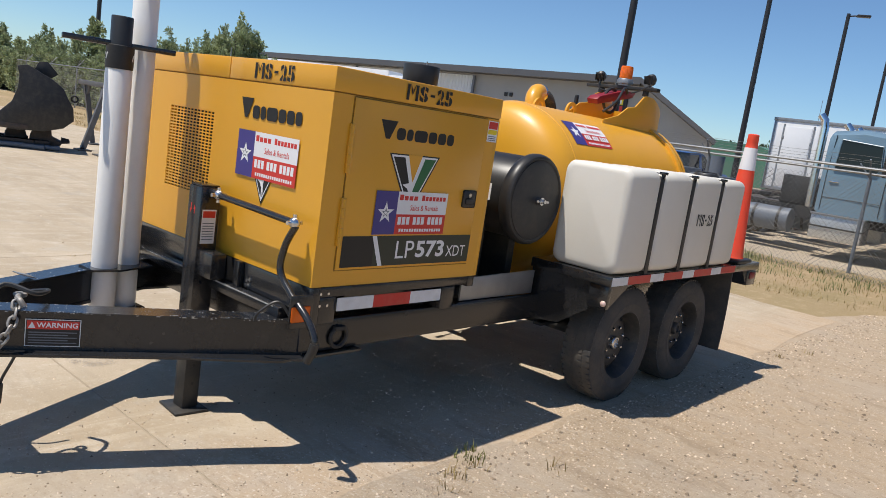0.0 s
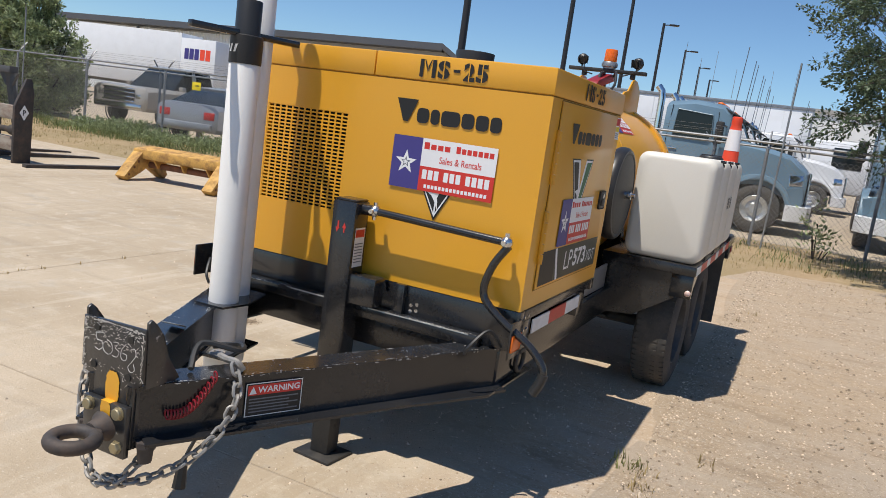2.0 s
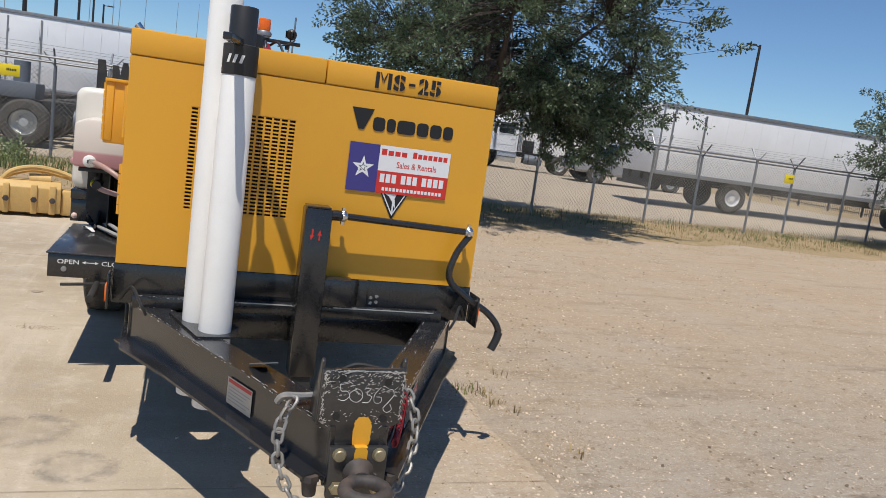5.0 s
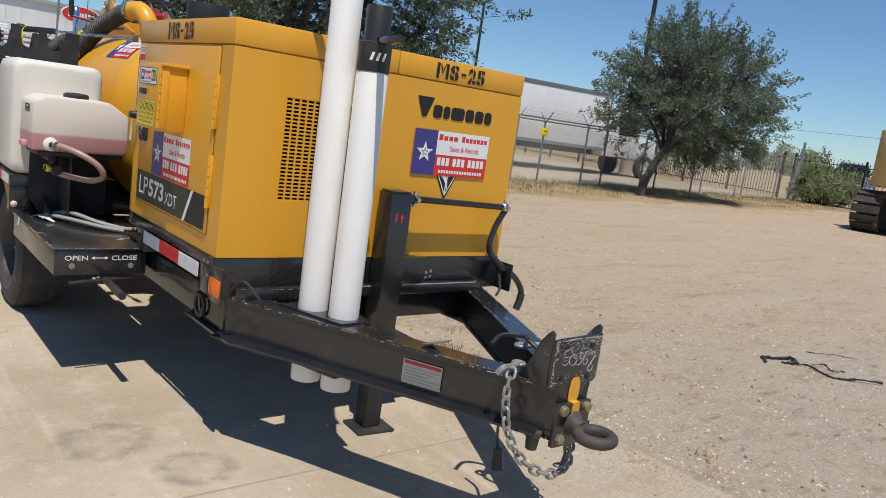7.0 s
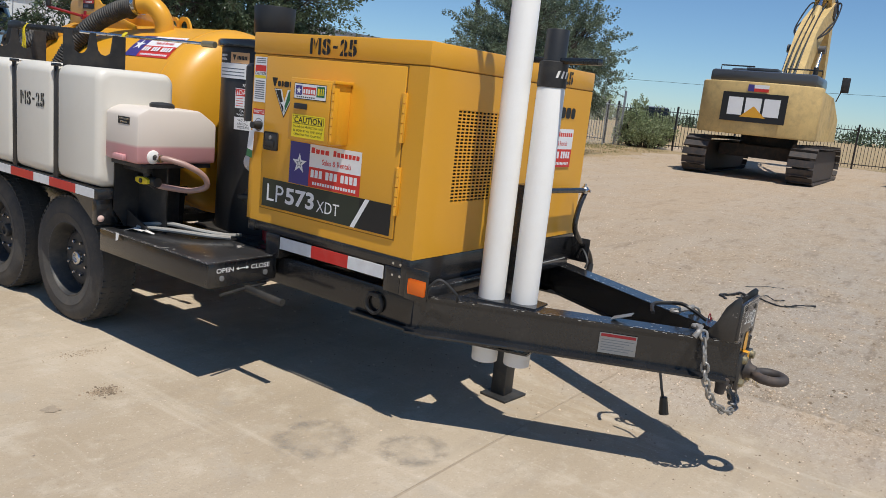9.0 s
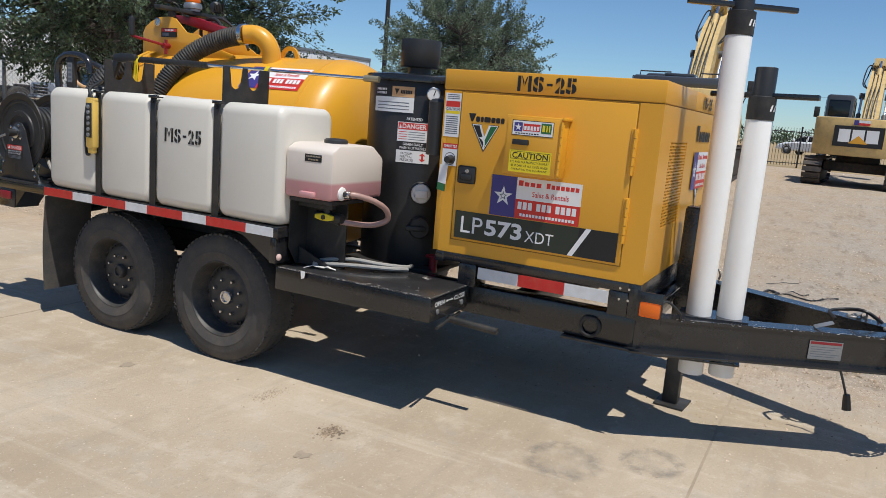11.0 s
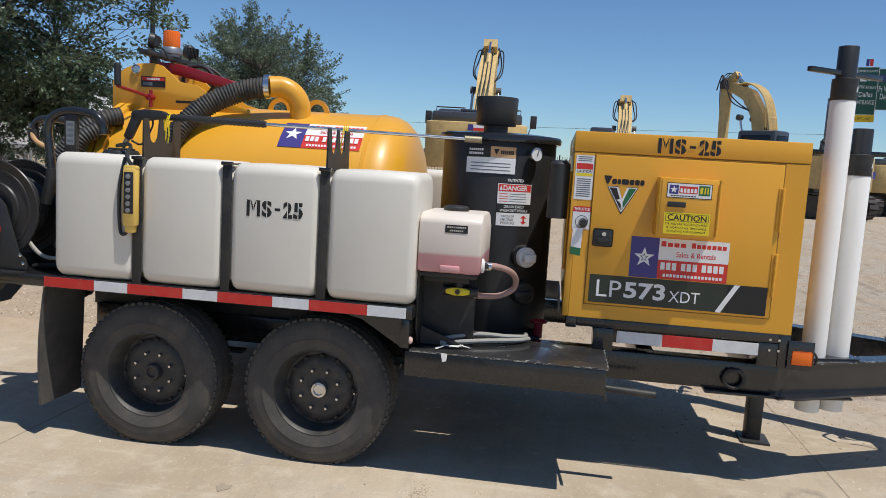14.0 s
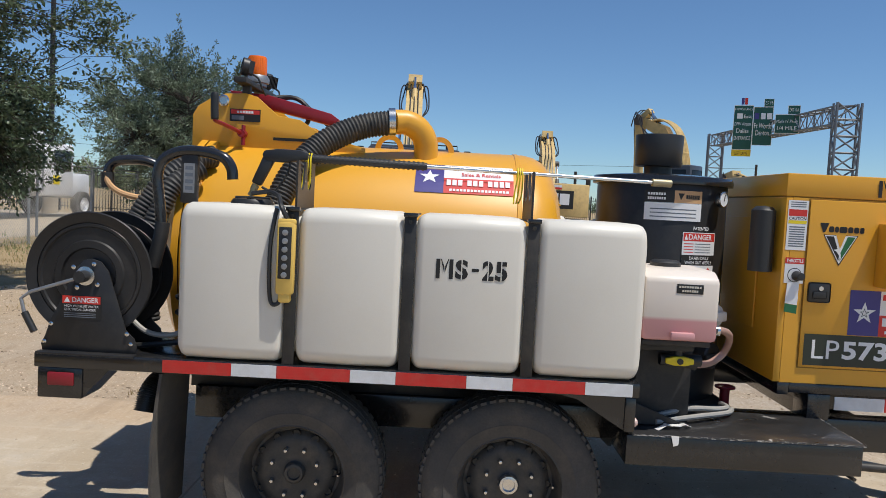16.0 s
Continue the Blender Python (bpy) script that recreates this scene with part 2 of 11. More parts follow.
def ground_material(name, a, b2, c, s1, s2, s3, bump, rough=0.95, specks=0.0, spill=None, streak=False, patches=False):
    """Bare ground or concrete: two broad tones, finer stains and grit."""
    m = bpy.data.materials.new(name)
    m.use_nodes = True
    nt = m.node_tree
    nd, ln = nt.nodes, nt.links
    bs = nd["Principled BSDF"]
    bs.inputs["Roughness"].default_value = rough
    bs.inputs["Specular IOR Level"].default_value = 0.25
    tc = nd.new("ShaderNodeTexCoord")
    ns = []
    for s, d, r in ((s1, 6, 0.55), (s2, 8, 0.65), (s3, 6, 0.7), (s1 * 0.23, 3, 0.5)):
        n = nd.new("ShaderNodeTexNoise")
        n.inputs["Scale"].default_value, n.inputs["Detail"].default_value, n.inputs["Roughness"].default_value = s, d, r
        ln.new(tc.outputs["Object"], n.inputs["Vector"])
        ns.append(n)

    def mixed(fac, c1, c2, lo, hi, top=1.0):
        r = nd.new("ShaderNodeMapRange")
        r.inputs["From Min"].default_value, r.inputs["From Max"].default_value, r.inputs["To Max"].default_value = lo, hi, top
        ln.new(fac, r.inputs["Value"])
        x = nd.new("ShaderNodeMix")
        x.data_type = "RGBA"
        ln.new(r.outputs[0], x.inputs[0])
        for k, v in ((6, c1), (7, c2)):
            if isinstance(v, tuple):
                x.inputs[k].default_value = (*v, 1)
            else:
                ln.new(v, x.inputs[k])
        return x.outputs[2]

    col = mixed(ns[0].outputs["Fac"], a, b2, 0.35, 0.65)
    col = mixed(ns[3].outputs["Fac"], col, b2, 0.40, 0.75, 0.6)
    col = mixed(ns[1].outputs["Fac"], col, c, 0.52, 0.74, 0.65)
    col = mixed(ns[2].outputs["Fac"], col, tuple(0.45 * v for v in a), 0.55, 0.85, 0.55)
    if specks:
        vo = nd.new("ShaderNodeTexVoronoi")
        vo.inputs["Scale"].default_value = specks
        ln.new(tc.outputs["Object"], vo.inputs["Vector"])
        col = mixed(vo.outputs["Distance"], tuple(min(1, 1.5 * v) for v in a), col, 0.08, 0.26)
    def gravelled(col):
        # washed grey gravel, tan dust and dark clods
        for sc3, tone, lo, hi, top in ((0.33, (0.485, 0.375, 0.26), 0.46, 0.56, 0.75), (0.9, (0.47, 0.415, 0.35), 0.52, 0.62, 0.6), (0.55, (0.45, 0.385, 0.31), 0.50, 0.60, 0.7), (0.38, (0.455, 0.40, 0.34), 0.54, 0.64, 0.75), (2.6, (0.39, 0.29, 0.19), 0.55, 0.66, 0.6), (1.3, (0.44, 0.345, 0.245), 0.51, 0.63, 0.55), (5.5, (0.29, 0.22, 0.15), 0.57, 0.67, 0.55), (9.0, (0.55, 0.46, 0.355), 0.56, 0.66, 0.6), (16.0, (0.60, 0.51, 0.40), 0.60, 0.68, 0.7), (34.0, (0.20, 0.15, 0.10), 0.61, 0.69, 0.75), (21.0, (0.30, 0.225, 0.155), 0.62, 0.70, 0.6), (60.0, (0.17, 0.125, 0.085), 0.585, 0.66, 0.75), (47.0, (0.68, 0.60, 0.50), 0.57, 0.65, 0.85), (95.0, (0.20, 0.16, 0.115), 0.60, 0.68, 0.6), (85.0, (0.70, 0.63, 0.54), 0.58, 0.66, 0.8)):
            sn = nd.new("ShaderNodeTexNoise")
            sn.inputs["Scale"].default_value, sn.inputs["Detail"].default_value, sn.inputs["Roughness"].default_value = sc3, 7, 0.66
            ln.new(tc.outputs["Object"], sn.inputs["Vector"])
            col = mixed(sn.outputs["Fac"], col, tone, lo, hi, top)
        # old wheel ruts and scraped bands across the yard
        for sc3, turn, tone, lo, hi, top in (((0.30, 2.4, 1), 0.35, (0.50, 0.43, 0.35), 0.52, 0.60, 0.55), ((0.5, 3.6, 1), 0.2, (0.27, 0.21, 0.15), 0.57, 0.66, 0.55), ((5.0, 14.0, 1), 0.1, (0.24, 0.185, 0.13), 0.58, 0.66, 0.6), ((1.5, 4.6, 1), 0.15, (0.25, 0.195, 0.14), 0.575, 0.66, 0.6), ((10.0, 24.0, 1), 0.3, (0.62, 0.53, 0.42), 0.575, 0.65, 0.6)):
            mp = nd.new("ShaderNodeMapping")
            mp.inputs["Scale"].default_value, mp.inputs["Rotation"].default_value = sc3, (0, 0, 1.2 + turn)
            ln.new(tc.outputs["Object"], mp.inputs[0])
            sn = nd.new("ShaderNodeTexNoise")
            sn.inputs["Scale"].default_value, sn.inputs["Detail"].default_value, sn.inputs["Roughness"].default_value = 1.0, 8, 0.66
            ln.new(mp.outputs[0], sn.inputs["Vector"])
            col = mixed(sn.outputs["Fac"], col, tone, lo, hi, top)
        # the yard grows sandier towards the fence
        sp = nd.new("ShaderNodeSeparateXYZ")
        ln.new(tc.outputs["Object"], sp.inputs[0])
        wv = nd.new("ShaderNodeTexNoise")
        wv.inputs["Scale"].default_value, wv.inputs["Detail"].default_value = 0.9, 7
        ln.new(tc.outputs["Object"], wv.inputs["Vector"])
        sand = nd.new("ShaderNodeMath")
        sand.operation = "MULTIPLY_ADD"
        ln.new(wv.outputs["Fac"], sand.inputs[0])
        sand.inputs[1].default_value = 4.0
        ln.new(sp.outputs["Y"], sand.inputs[2])
        col = mixed(sand.outputs[0], col, (0.60, 0.435, 0.28), 1.0, 4.6, 0.42)
        dim = nd.new("ShaderNodeVectorMath")
        dim.operation = "SCALE"
        dim.inputs["Scale"].default_value = 0.88
        ln.new(col, dim.inputs[0])
        return dim.outputs[0]

    if patches:
        col = gravelled(col)
    if streak:
        # broom and tyre streaks, grey drip stains, fine dark grit
        for sc3, turn, tone, lo, hi, top in (((0.5, 7.0, 1), 0.25, (0.34, 0.28, 0.21), 0.52, 0.72, 0.5), ((9.0, 0.6, 1), 0.1, (0.62, 0.54, 0.43), 0.55, 0.75, 0.5), ((1.7, 2.1, 1), 0.6, (0.36, 0.325, 0.275), 0.60, 0.70, 0.55), ((28, 31, 1), 0.3, (0.22, 0.17, 0.12), 0.66, 0.74, 0.5), ((6.5, 7.5, 1), 0.9, (0.62, 0.54, 0.43), 0.58, 0.72, 0.4), ((3.4, 3.0, 1), 0.4, (0.44, 0.39, 0.325), 0.55, 0.68, 0.45), ((11, 19, 1), 0.7, (0.33, 0.275, 0.21), 0.62, 0.69, 0.5), ((75, 80, 1), 0.2, (0.30, 0.24, 0.17), 0.59, 0.68, 0.5), ((60, 66, 1), 0.5, (0.68, 0.60, 0.48), 0.59, 0.68, 0.5)):
            mp = nd.new("ShaderNodeMapping")
            mp.inputs["Scale"].default_value = sc3
            mp.inputs["Rotation"].default_value = (0, 0, turn)
            ln.new(tc.outputs["Object"], mp.inputs[0])
            sn = nd.new("ShaderNodeTexNoise")
            sn.inputs["Scale"].default_value, sn.inputs["Detail"].default_value, sn.inputs["Roughness"].default_value = 1.0, 8, 0.62
            ln.new(mp.outputs[0], sn.inputs["Vector"])
            col = mixed(sn.outputs["Fac"], col, tone, lo, hi, top)
    if spill:
        # loose dirt blown over the slab's outer edge
        sx = nd.new("ShaderNodeSeparateXYZ")
        ln.new(tc.outputs["Object"], sx.inputs[0])
        wob = nd.new("ShaderNodeTexNoise")
        wob.inputs["Scale"].default_value, wob.inputs["Detail"].default_value, wob.inputs["Roughness"].default_value = 1.6, 8, 0.7
        ln.new(tc.outputs["Object"], wob.inputs["Vector"])
        add = nd.new("ShaderNodeMath")
        add.operation = "MULTIPLY_ADD"
        ln.new(wob.outputs["Fac"], add.inputs[0])
        add.inputs[1].default_value = 1.3
        ln.new(sx.outputs["X"], add.inputs[2])
        col = mixed(add.outputs[0], col, gravelled(spill), 0.90, 1.40)
    ln.new(col, bs.inputs["Base Color"])
    ad = nd.new("ShaderNodeMath")
    ad.operation = "ADD"
    ln.new(ns[1].outputs["Fac"], ad.inputs[0])
    ln.new(ns[2].outputs["Fac"], ad.inputs[1])
    bp = nd.new("ShaderNodeBump")
    bp.inputs["Strength"].default_value, bp.inputs["Distance"].default_value = bump, 0.03
    ln.new(ad.outputs[0], bp.inputs["Height"])
    ln.new(bp.outputs[0], bs.inputs["Normal"])
    return m


JOINT = ground_material("dirt_filled_joint", (0.34, 0.275, 0.20), (0.42, 0.345, 0.255), (0.25, 0.195, 0.14), 3.0, 20.0, 90.0, 0.3)
SLAB = ground_material("sandy_concrete_with_blown_dirt", (0.53, 0.44, 0.33), (0.40, 0.32, 0.225), (0.60, 0.525, 0.42), 0.9, 4.5, 75.0, 0.30, spill=(0.475, 0.365, 0.255), streak=True)
DIRT = ground_material("gravelly_dirt", (0.455, 0.355, 0.25), (0.49, 0.40, 0.30), (0.37, 0.285, 0.20), 0.8, 9.0, 110.0, 0.60, specks=55.0, patches=True)
LOT = ground_material("pale_gravel_lot", (0.44, 0.36, 0.26), (0.38, 0.31, 0.23), (0.5, 0.43, 0.33), 0.3, 3.0, 40.0, 0.2)
TURF = ground_material("dry_turf", (0.42, 0.30, 0.18), (0.31, 0.24, 0.125), (0.52, 0.395, 0.255), 0.9, 6.0, 70.0, 0.6)

def soft_stain(name, colour, scale, top):
    """A worn mark whose rim fades into the surface below."""
    m = surface(name, colour, 0.95, var=0.2, scale=12, bump=0.0)
    nd, ln = m.node_tree.nodes, m.node_tree.links
    bs = next(n for n in nd if n.type == "BSDF_PRINCIPLED")
    tc = nd.new("ShaderNodeTexCoord")
    dist = nd.new("ShaderNodeVectorMath")
    dist.operation = "DISTANCE"
    dist.inputs[1].default_value = (0.5, 0.5, 0.0)
    flat_at = nd.new("ShaderNodeVectorMath")
    flat_at.operation = "MULTIPLY"
    flat_at.inputs[1].default_value = (1, 1, 0)
    ln.new(tc.outputs["Generated"], flat_at.inputs[0])
    ln.new(flat_at.outputs[0], dist.inputs[0])
    ramp = nd.new("ShaderNodeValToRGB")
    el = ramp.color_ramp.elements
    el[0].position, el[0].color = 0.0, (0.25, 0.25, 0.25, 1)
    el[1].position, el[1].color = 0.5, (0, 0, 0, 1)
    for at, v in ((0.25, 0.35), (0.36, 1.0), (0.41, 0.8)):
        e = el.new(at)
        e.color = (v, v, v, 1)
    ln.new(dist.outputs["Value"], ramp.inputs[0])
    sn = nd.new("ShaderNodeTexNoise")
    sn.inputs["Scale"].default_value, sn.inputs["Detail"].default_value, sn.inputs["Roughness"].default_value = scale, 6, 0.65
    ln.new(tc.outputs["Object"], sn.inputs["Vector"])
    rg = nd.new("ShaderNodeMapRange")
    rg.inputs["From Min"].default_value, rg.inputs["From Max"].default_value, rg.inputs["To Max"].default_value = 0.38, 0.68, top
    ln.new(sn.outputs["Fac"], rg.inputs["Value"])
    mu = nd.new("ShaderNodeMath")
    mu.operation = "MULTIPLY"
    ln.new(ramp.outputs[0], mu.inputs[0])
    ln.new(rg.outputs[0], mu.inputs[1])
    ln.new(mu.outputs[0], bs.inputs["Alpha"])
    return m


RUBBED = soft_stain("rubbed_ring_stain", (0.34, 0.30, 0.245), 11.0, 0.62)
PATCH = ground_material("oil_stain", (0.30, 0.245, 0.18), (0.38, 0.31, 0.23), (0.22, 0.175, 0.13), 6.0, 20.0, 90.0, 0.12)

# ---- building helpers ----
def thing(name, label, category, m=None, group="", kind=""):
    ob = new(name)
    ob.empty_display_size = 0.1
    if m is not None:
        ob.matrix_world = m
    return tagged(ob, label, category, group, kind)


def part(name, bm, material, parent=None, label="", flat=False):
    me = bpy.data.meshes.new(name)
    bm.normal_update()
    bm.to_mesh(me)
    bm.free()
    for mm in material if isinstance(material, (list, tuple)) else [material]:
        me.materials.append(mm)
    if not flat:
        for p in me.polygons:
            p.use_smooth = True
        me.set_sharp_from_angle(angle=radians(38))
    ob = new(name, me)
    ob.parent = parent
    return tagged(ob, label)


def single(name, bm, material, label, category, m=None, group="", kind="", flat=False):
    ob = part(name, bm, material, None, "", flat)
    if m is not None:
        ob.matrix_world = m
    return tagged(ob, label, category, group, kind)


def nb():
    return bmesh.new()


def box(bm, x0, x1, y0, y1, z0, z1, bev=0.0, mi=0, seg=2, m=None):
    mt = Matrix.LocRotScale(((x0 + x1) / 2, (y0 + y1) / 2, (z0 + z1) / 2), None, (abs(x1 - x0), abs(y1 - y0), abs(z1 - z0)))
    vs = bmesh.ops.create_cube(bm, size=1.0, matrix=mt)["verts"]
    if bev:
        es = list({e for v in vs for e in v.link_edges})
        r = bmesh.ops.bevel(bm, geom=es, offset=bev, segments=seg, profile=0.5, affect="EDGES")
        vs = list({v for f in r["faces"] for v in f.verts} | {v for v in vs if v.is_valid})
    seen = {f for v in vs for f in v.link_faces}
    for f in seen:
        f.material_index = mi
    if m is not None:
        bmesh.ops.transform(bm, matrix=m, verts=list({v for f in seen for v in f.verts}))
    return bm


def rod(bm, a, b, r, r2=None, seg=12, mi=0, caps=True):
    a, b = Vector(a), Vector(b)
    d = b - a
    mt = Matrix.Translation((a + b) / 2) @ d.to_track_quat("Z", "Y").to_matrix().to_4x4()
    r = bmesh.ops.create_cone(bm, cap_ends=caps, segments=seg, radius1=r, radius2=r if r2 is None else r2, depth=d.length, matrix=mt)
    for f in {f for v in r["verts"] for f in v.link_faces}:
        f.material_index = mi
    return bm


def ball(bm, c, r, seg=12, mi=0, sc=(1, 1, 1)):
    q = bmesh.ops.create_uvsphere(bm, u_segments=seg, v_segments=max(6, seg // 2), radius=r, matrix=Matrix.LocRotScale(c, None, sc))
    for f in {f for v in q["verts"] for f in v.link_faces}:
        f.material_index = mi
    return bm


def spline(pts, n=8):
    pts = [Vector(p) for p in pts]
    out = []
    for i in range(len(pts) - 1):
        p0, p1, p2, p3 = pts[max(i - 1, 0)], pts[i], pts[i + 1], pts[min(i + 2, len(pts) - 1)]
        for k in range(n):
            t = k / n
            out.append(0.5 * (2 * p1 + (p2 - p0) * t + (2 * p0 - 5 * p1 + 4 * p2 - p3) * t * t + (3 * p1 - p0 - 3 * p2 + p3) * t ** 3))
    return out + [pts[-1]]


def sweep(bm, pts, r, seg=10, closed=False, mi=0):
    """A round tube along points; r is a radius or a list of radii."""
    pts = [Vector(p) for p in pts]
    n = len(pts)
    up = None
    rings = []
    for i, p in enumerate(pts):
        a = pts[(i - 1) % n] if closed or i else p
        b = pts[(i + 1) % n] if closed or i < n - 1 else p
        t = (b - a).normalized()
        if up is None:
            up = t.orthogonal().normalized()
        up = (up - t * up.dot(t)).normalized()
        side = t.cross(up)
        rad = r[i] if isinstance(r, (list, tuple)) else r
        rings.append([bm.verts.new(p + rad * (math.cos(2 * math.pi * k / seg) * up + math.sin(2 * math.pi * k / seg) * side)) for k in range(seg)])
    for i in range(n if closed else n - 1):
        j = (i + 1) % n
        for k in range(seg):
            f = bm.faces.new((rings[i][k], rings[i][(k + 1) % seg], rings[j][(k + 1) % seg], rings[j][k]))
            f.material_index = mi
    if not closed:
        for f in (bm.faces.new(rings[0][::-1]), bm.faces.new(rings[-1])):
            f.material_index = mi
    return bm


def lathe(bm, prof, m, seg=32, mi=0, arc=None):
    """Turns (radius, height) pairs about m's z axis."""
    rings = []
    for r, h in prof:
        if r < 1e-5:
            rings.append([bm.verts.new(m @ Vector((0, 0, h)))])
        else:
            rings.append([bm.verts.new(m @ Vector((r * math.cos(2 * math.pi * k / seg), r * math.sin(2 * math.pi * k / seg), h))) for k in range(seg)])
    for a, b in zip(rings, rings[1:]):
        for k in range(seg):
            j = (k + 1) % seg
            vs = [a[k % len(a)], a[j % len(a)], b[j % len(b)], b[k % len(b)]]
            vs = list(dict.fromkeys(vs))
            if len(vs) > 2:
                f = bm.faces.new(vs)
                f.material_index = mi
    return bm


def prism(bm, pts, vec, mi=0, bev=0.0):
    """A flat polygon pushed along a vector."""
    vec = Vector(vec)
    a = [bm.verts.new(Vector(p)) for p in pts]
    b = [bm.verts.new(Vector(p) + vec) for p in pts]
    fs = [bm.faces.new(a), bm.faces.new(b[::-1])]
    n = len(pts)
    for i in range(n):
        fs.append(bm.faces.new((a[(i + 1) % n], a[i], b[i], b[(i + 1) % n])))
    bmesh.ops.recalc_face_normals(bm, faces=fs)
    for f in fs:
        f.material_index = mi
    if bev:
        es = list({e for f in fs for e in f.edges})
        bmesh.ops.bevel(bm, geom=es, offset=bev, segments=2, profile=0.5, affect="EDGES")
    return bm


def axis(o, z, x=None):
    """A matrix at o whose z axis points along z."""
    return Matrix.Translation(o) @ Vector(z).to_track_quat("Z", "Y").to_matrix().to_4x4()


def facing(o, right, up):
    """A matrix at o with u to the right, v up, n out of the surface."""
    u, v = Vector(right).normalized(), Vector(up).normalized()
    n = u.cross(v)
    return Matrix.Translation(o) @ Matrix((u, v, n)).transposed().to_4x4()


LETTERS = {}


def letters(text, bold=0.0):
    key = (text, bold)
    if key not in LETTERS:
        cu = bpy.data.curves.new("lettering", "FONT")
        cu.body, cu.size, cu.offset, cu.resolution_u = text, 1.0, bold, 3
        ob = bpy.data.objects.new("lettering", cu)
        me = ob.to_mesh()
        LETTERS[key] = ([tuple(v.co) for v in me.vertices], [tuple(p.vertices) for p in me.polygons])
        ob.to_mesh_clear()
        bpy.data.objects.remove(ob)
        bpy.data.curves.remove(cu)
    return LETTERS[key]


def decal(name, parent, m, items, mats, label="", bend=None, lift=0.0010):
    """A flat or bent sticker. items: ('r', mat, u0, v0, u1, v1), ('p', mat, points), ('t', mat, text, u0, v0, u1, v1, bold)."""
    bm = nb()
    spans, levels = [], []
    for it in items:
        q = it[2:6] if it[0] == "r" else it[3:7] if it[0] == "t" else (min(p[0] for p in it[2]), min(p[1] for p in it[2]), max(p[0] for p in it[2]), max(p[1] for p in it[2]))
        over = [lv for sp, lv in zip(spans, levels) if sp[0] < q[2] and q[0] < sp[2] and sp[1] < q[3] and q[1] < sp[3]]
        spans.append(q)
        levels.append(1 + max(over) if over else 0)
    for layer, it in zip(levels, items):
        n = lift + 0.0004 * layer
        mi = mats.index(it[1])
        if it[0] == "r":
            u0, v0, u1, v1 = it[2:6]
            cols = 10 if bend else 1
            for k in range(cols):
                a, b = u0 + (u1 - u0) * k / cols, u0 + (u1 - u0) * (k + 1) / cols
                bm.faces.new([bm.verts.new((x, y, n)) for x, y in ((a, v0), (b, v0), (b, v1), (a, v1))]).material_index = mi
        elif it[0] == "p":
            bm.faces.new([bm.verts.new((x, y, n)) for x, y in it[2]]).material_index = mi
        else:
            vs, fs = letters(it[2], it[7] if len(it) > 7 else 0.0)
            u0, v0, u1, v1 = it[3:7]
            xs, ys = [v[0] for v in vs], [v[1] for v in vs]
            fx, fy = (u1 - u0) / (max(xs) - min(xs)), (v1 - v0) / (max(ys) - min(ys))
            nv = [bm.verts.new((u0 + (v[0] - min(xs)) * fx, v0 + (v[1] - min(ys)) * fy, n)) for v in vs]
            for f in fs:
                try:
                    bm.faces.new([nv[i] for i in f]).material_index = mi
                except ValueError:
                    pass
    for v in bm.verts:
        if bend:
            r, a0 = bend
            a = a0 + v.co.x / r
            v.co = m @ Vector(((r + v.co.z) * math.cos(a), (r + v.co.z) * math.sin(a), v.co.y))
        else:
            v.co = m @ v.co
    bmesh.ops.recalc_face_normals(bm, faces=[])
    return part(name, bm, mats, parent, label, flat=True)


def star(cx, cy, r, spin=90, inner=0.4):
    return [(cx + (r if k % 2 == 0 else r * inner) * math.cos(radians(spin + 36 * k)), cy + (r if k % 2 == 0 else r * inner) * math.sin(radians(spin + 36 * k))) for k in range(10)]


def bars(mat, u0, v0, u1, v1, n, gap=0.25, tall_first=0.0):
    """Plain bars in place of a word."""
    w = (u1 - u0) / (n - gap)
    return [("r", mat, u0 + k * w, v0, u0 + (k + 1 - gap) * w, v1 + (tall_first if k == 0 else 0)) for k in range(n)]

# ---- ground ----
def rise(x, y):
    """The yard climbs very gently away from the concrete."""
    return 0.0085 * max(0.0, x - 1.2)


def ground_height(x, y):
    # loose dirt lies level with the slab and laps over its edge
    lap = min(1.0, max(0.0, (x - 0.80) / 0.30))
    z = -0.022 + 0.025 * lap + rise(min(x, 60), y)
    if 0.79 < x < 31:
        z += lap * (0.016 * min(1.0, max(0.0, x - 1.1)) * noise.noise((x * 0.9, y * 0.9, 0)) + 0.007 * noise.noise((x * 4, y * 2.3, 1.7)))
    return z


bm = nb()
xs = [-600, -200, -80, -40, -25, -12, -6, -2, 0.80, 0.92, 1.0, 1.08, 1.16, 1.26, 1.42] + [1.06 + 0.6 * k for k in range(1, 50)] + [33, 40, 60, 120, 250, 700]
ys = [-600, -200, -80, -40] + [-30 + 0.9 * k for k in range(0, 26)] + [-6.6 + 0.16 * k for k in range(92)] + [8.1 + 0.9 * k for k in range(0, 26)] + [33, 40, 60, 90, 140, 250, 700]
grid = [[bm.verts.new((x, y, ground_height(x, y))) for y in ys] for x in xs]
for i in range(len(xs) - 1):
    for j in range(len(ys) - 1):
        f = bm.faces.new((grid[i][j], grid[i + 1][j], grid[i + 1][j + 1], grid[i][j + 1]))
        cy = (ys[j] + ys[j + 1]) / 2
        f.material_index = 2 if xs[i] > 26.5 and cy > 11 or xs[i] > 31 else 1 if cy > 12.4 else 0
single("ground", bm, [DIRT, LOT, TURF], "pale dry dirt yard with scattered gravel", "ground", kind="structure")

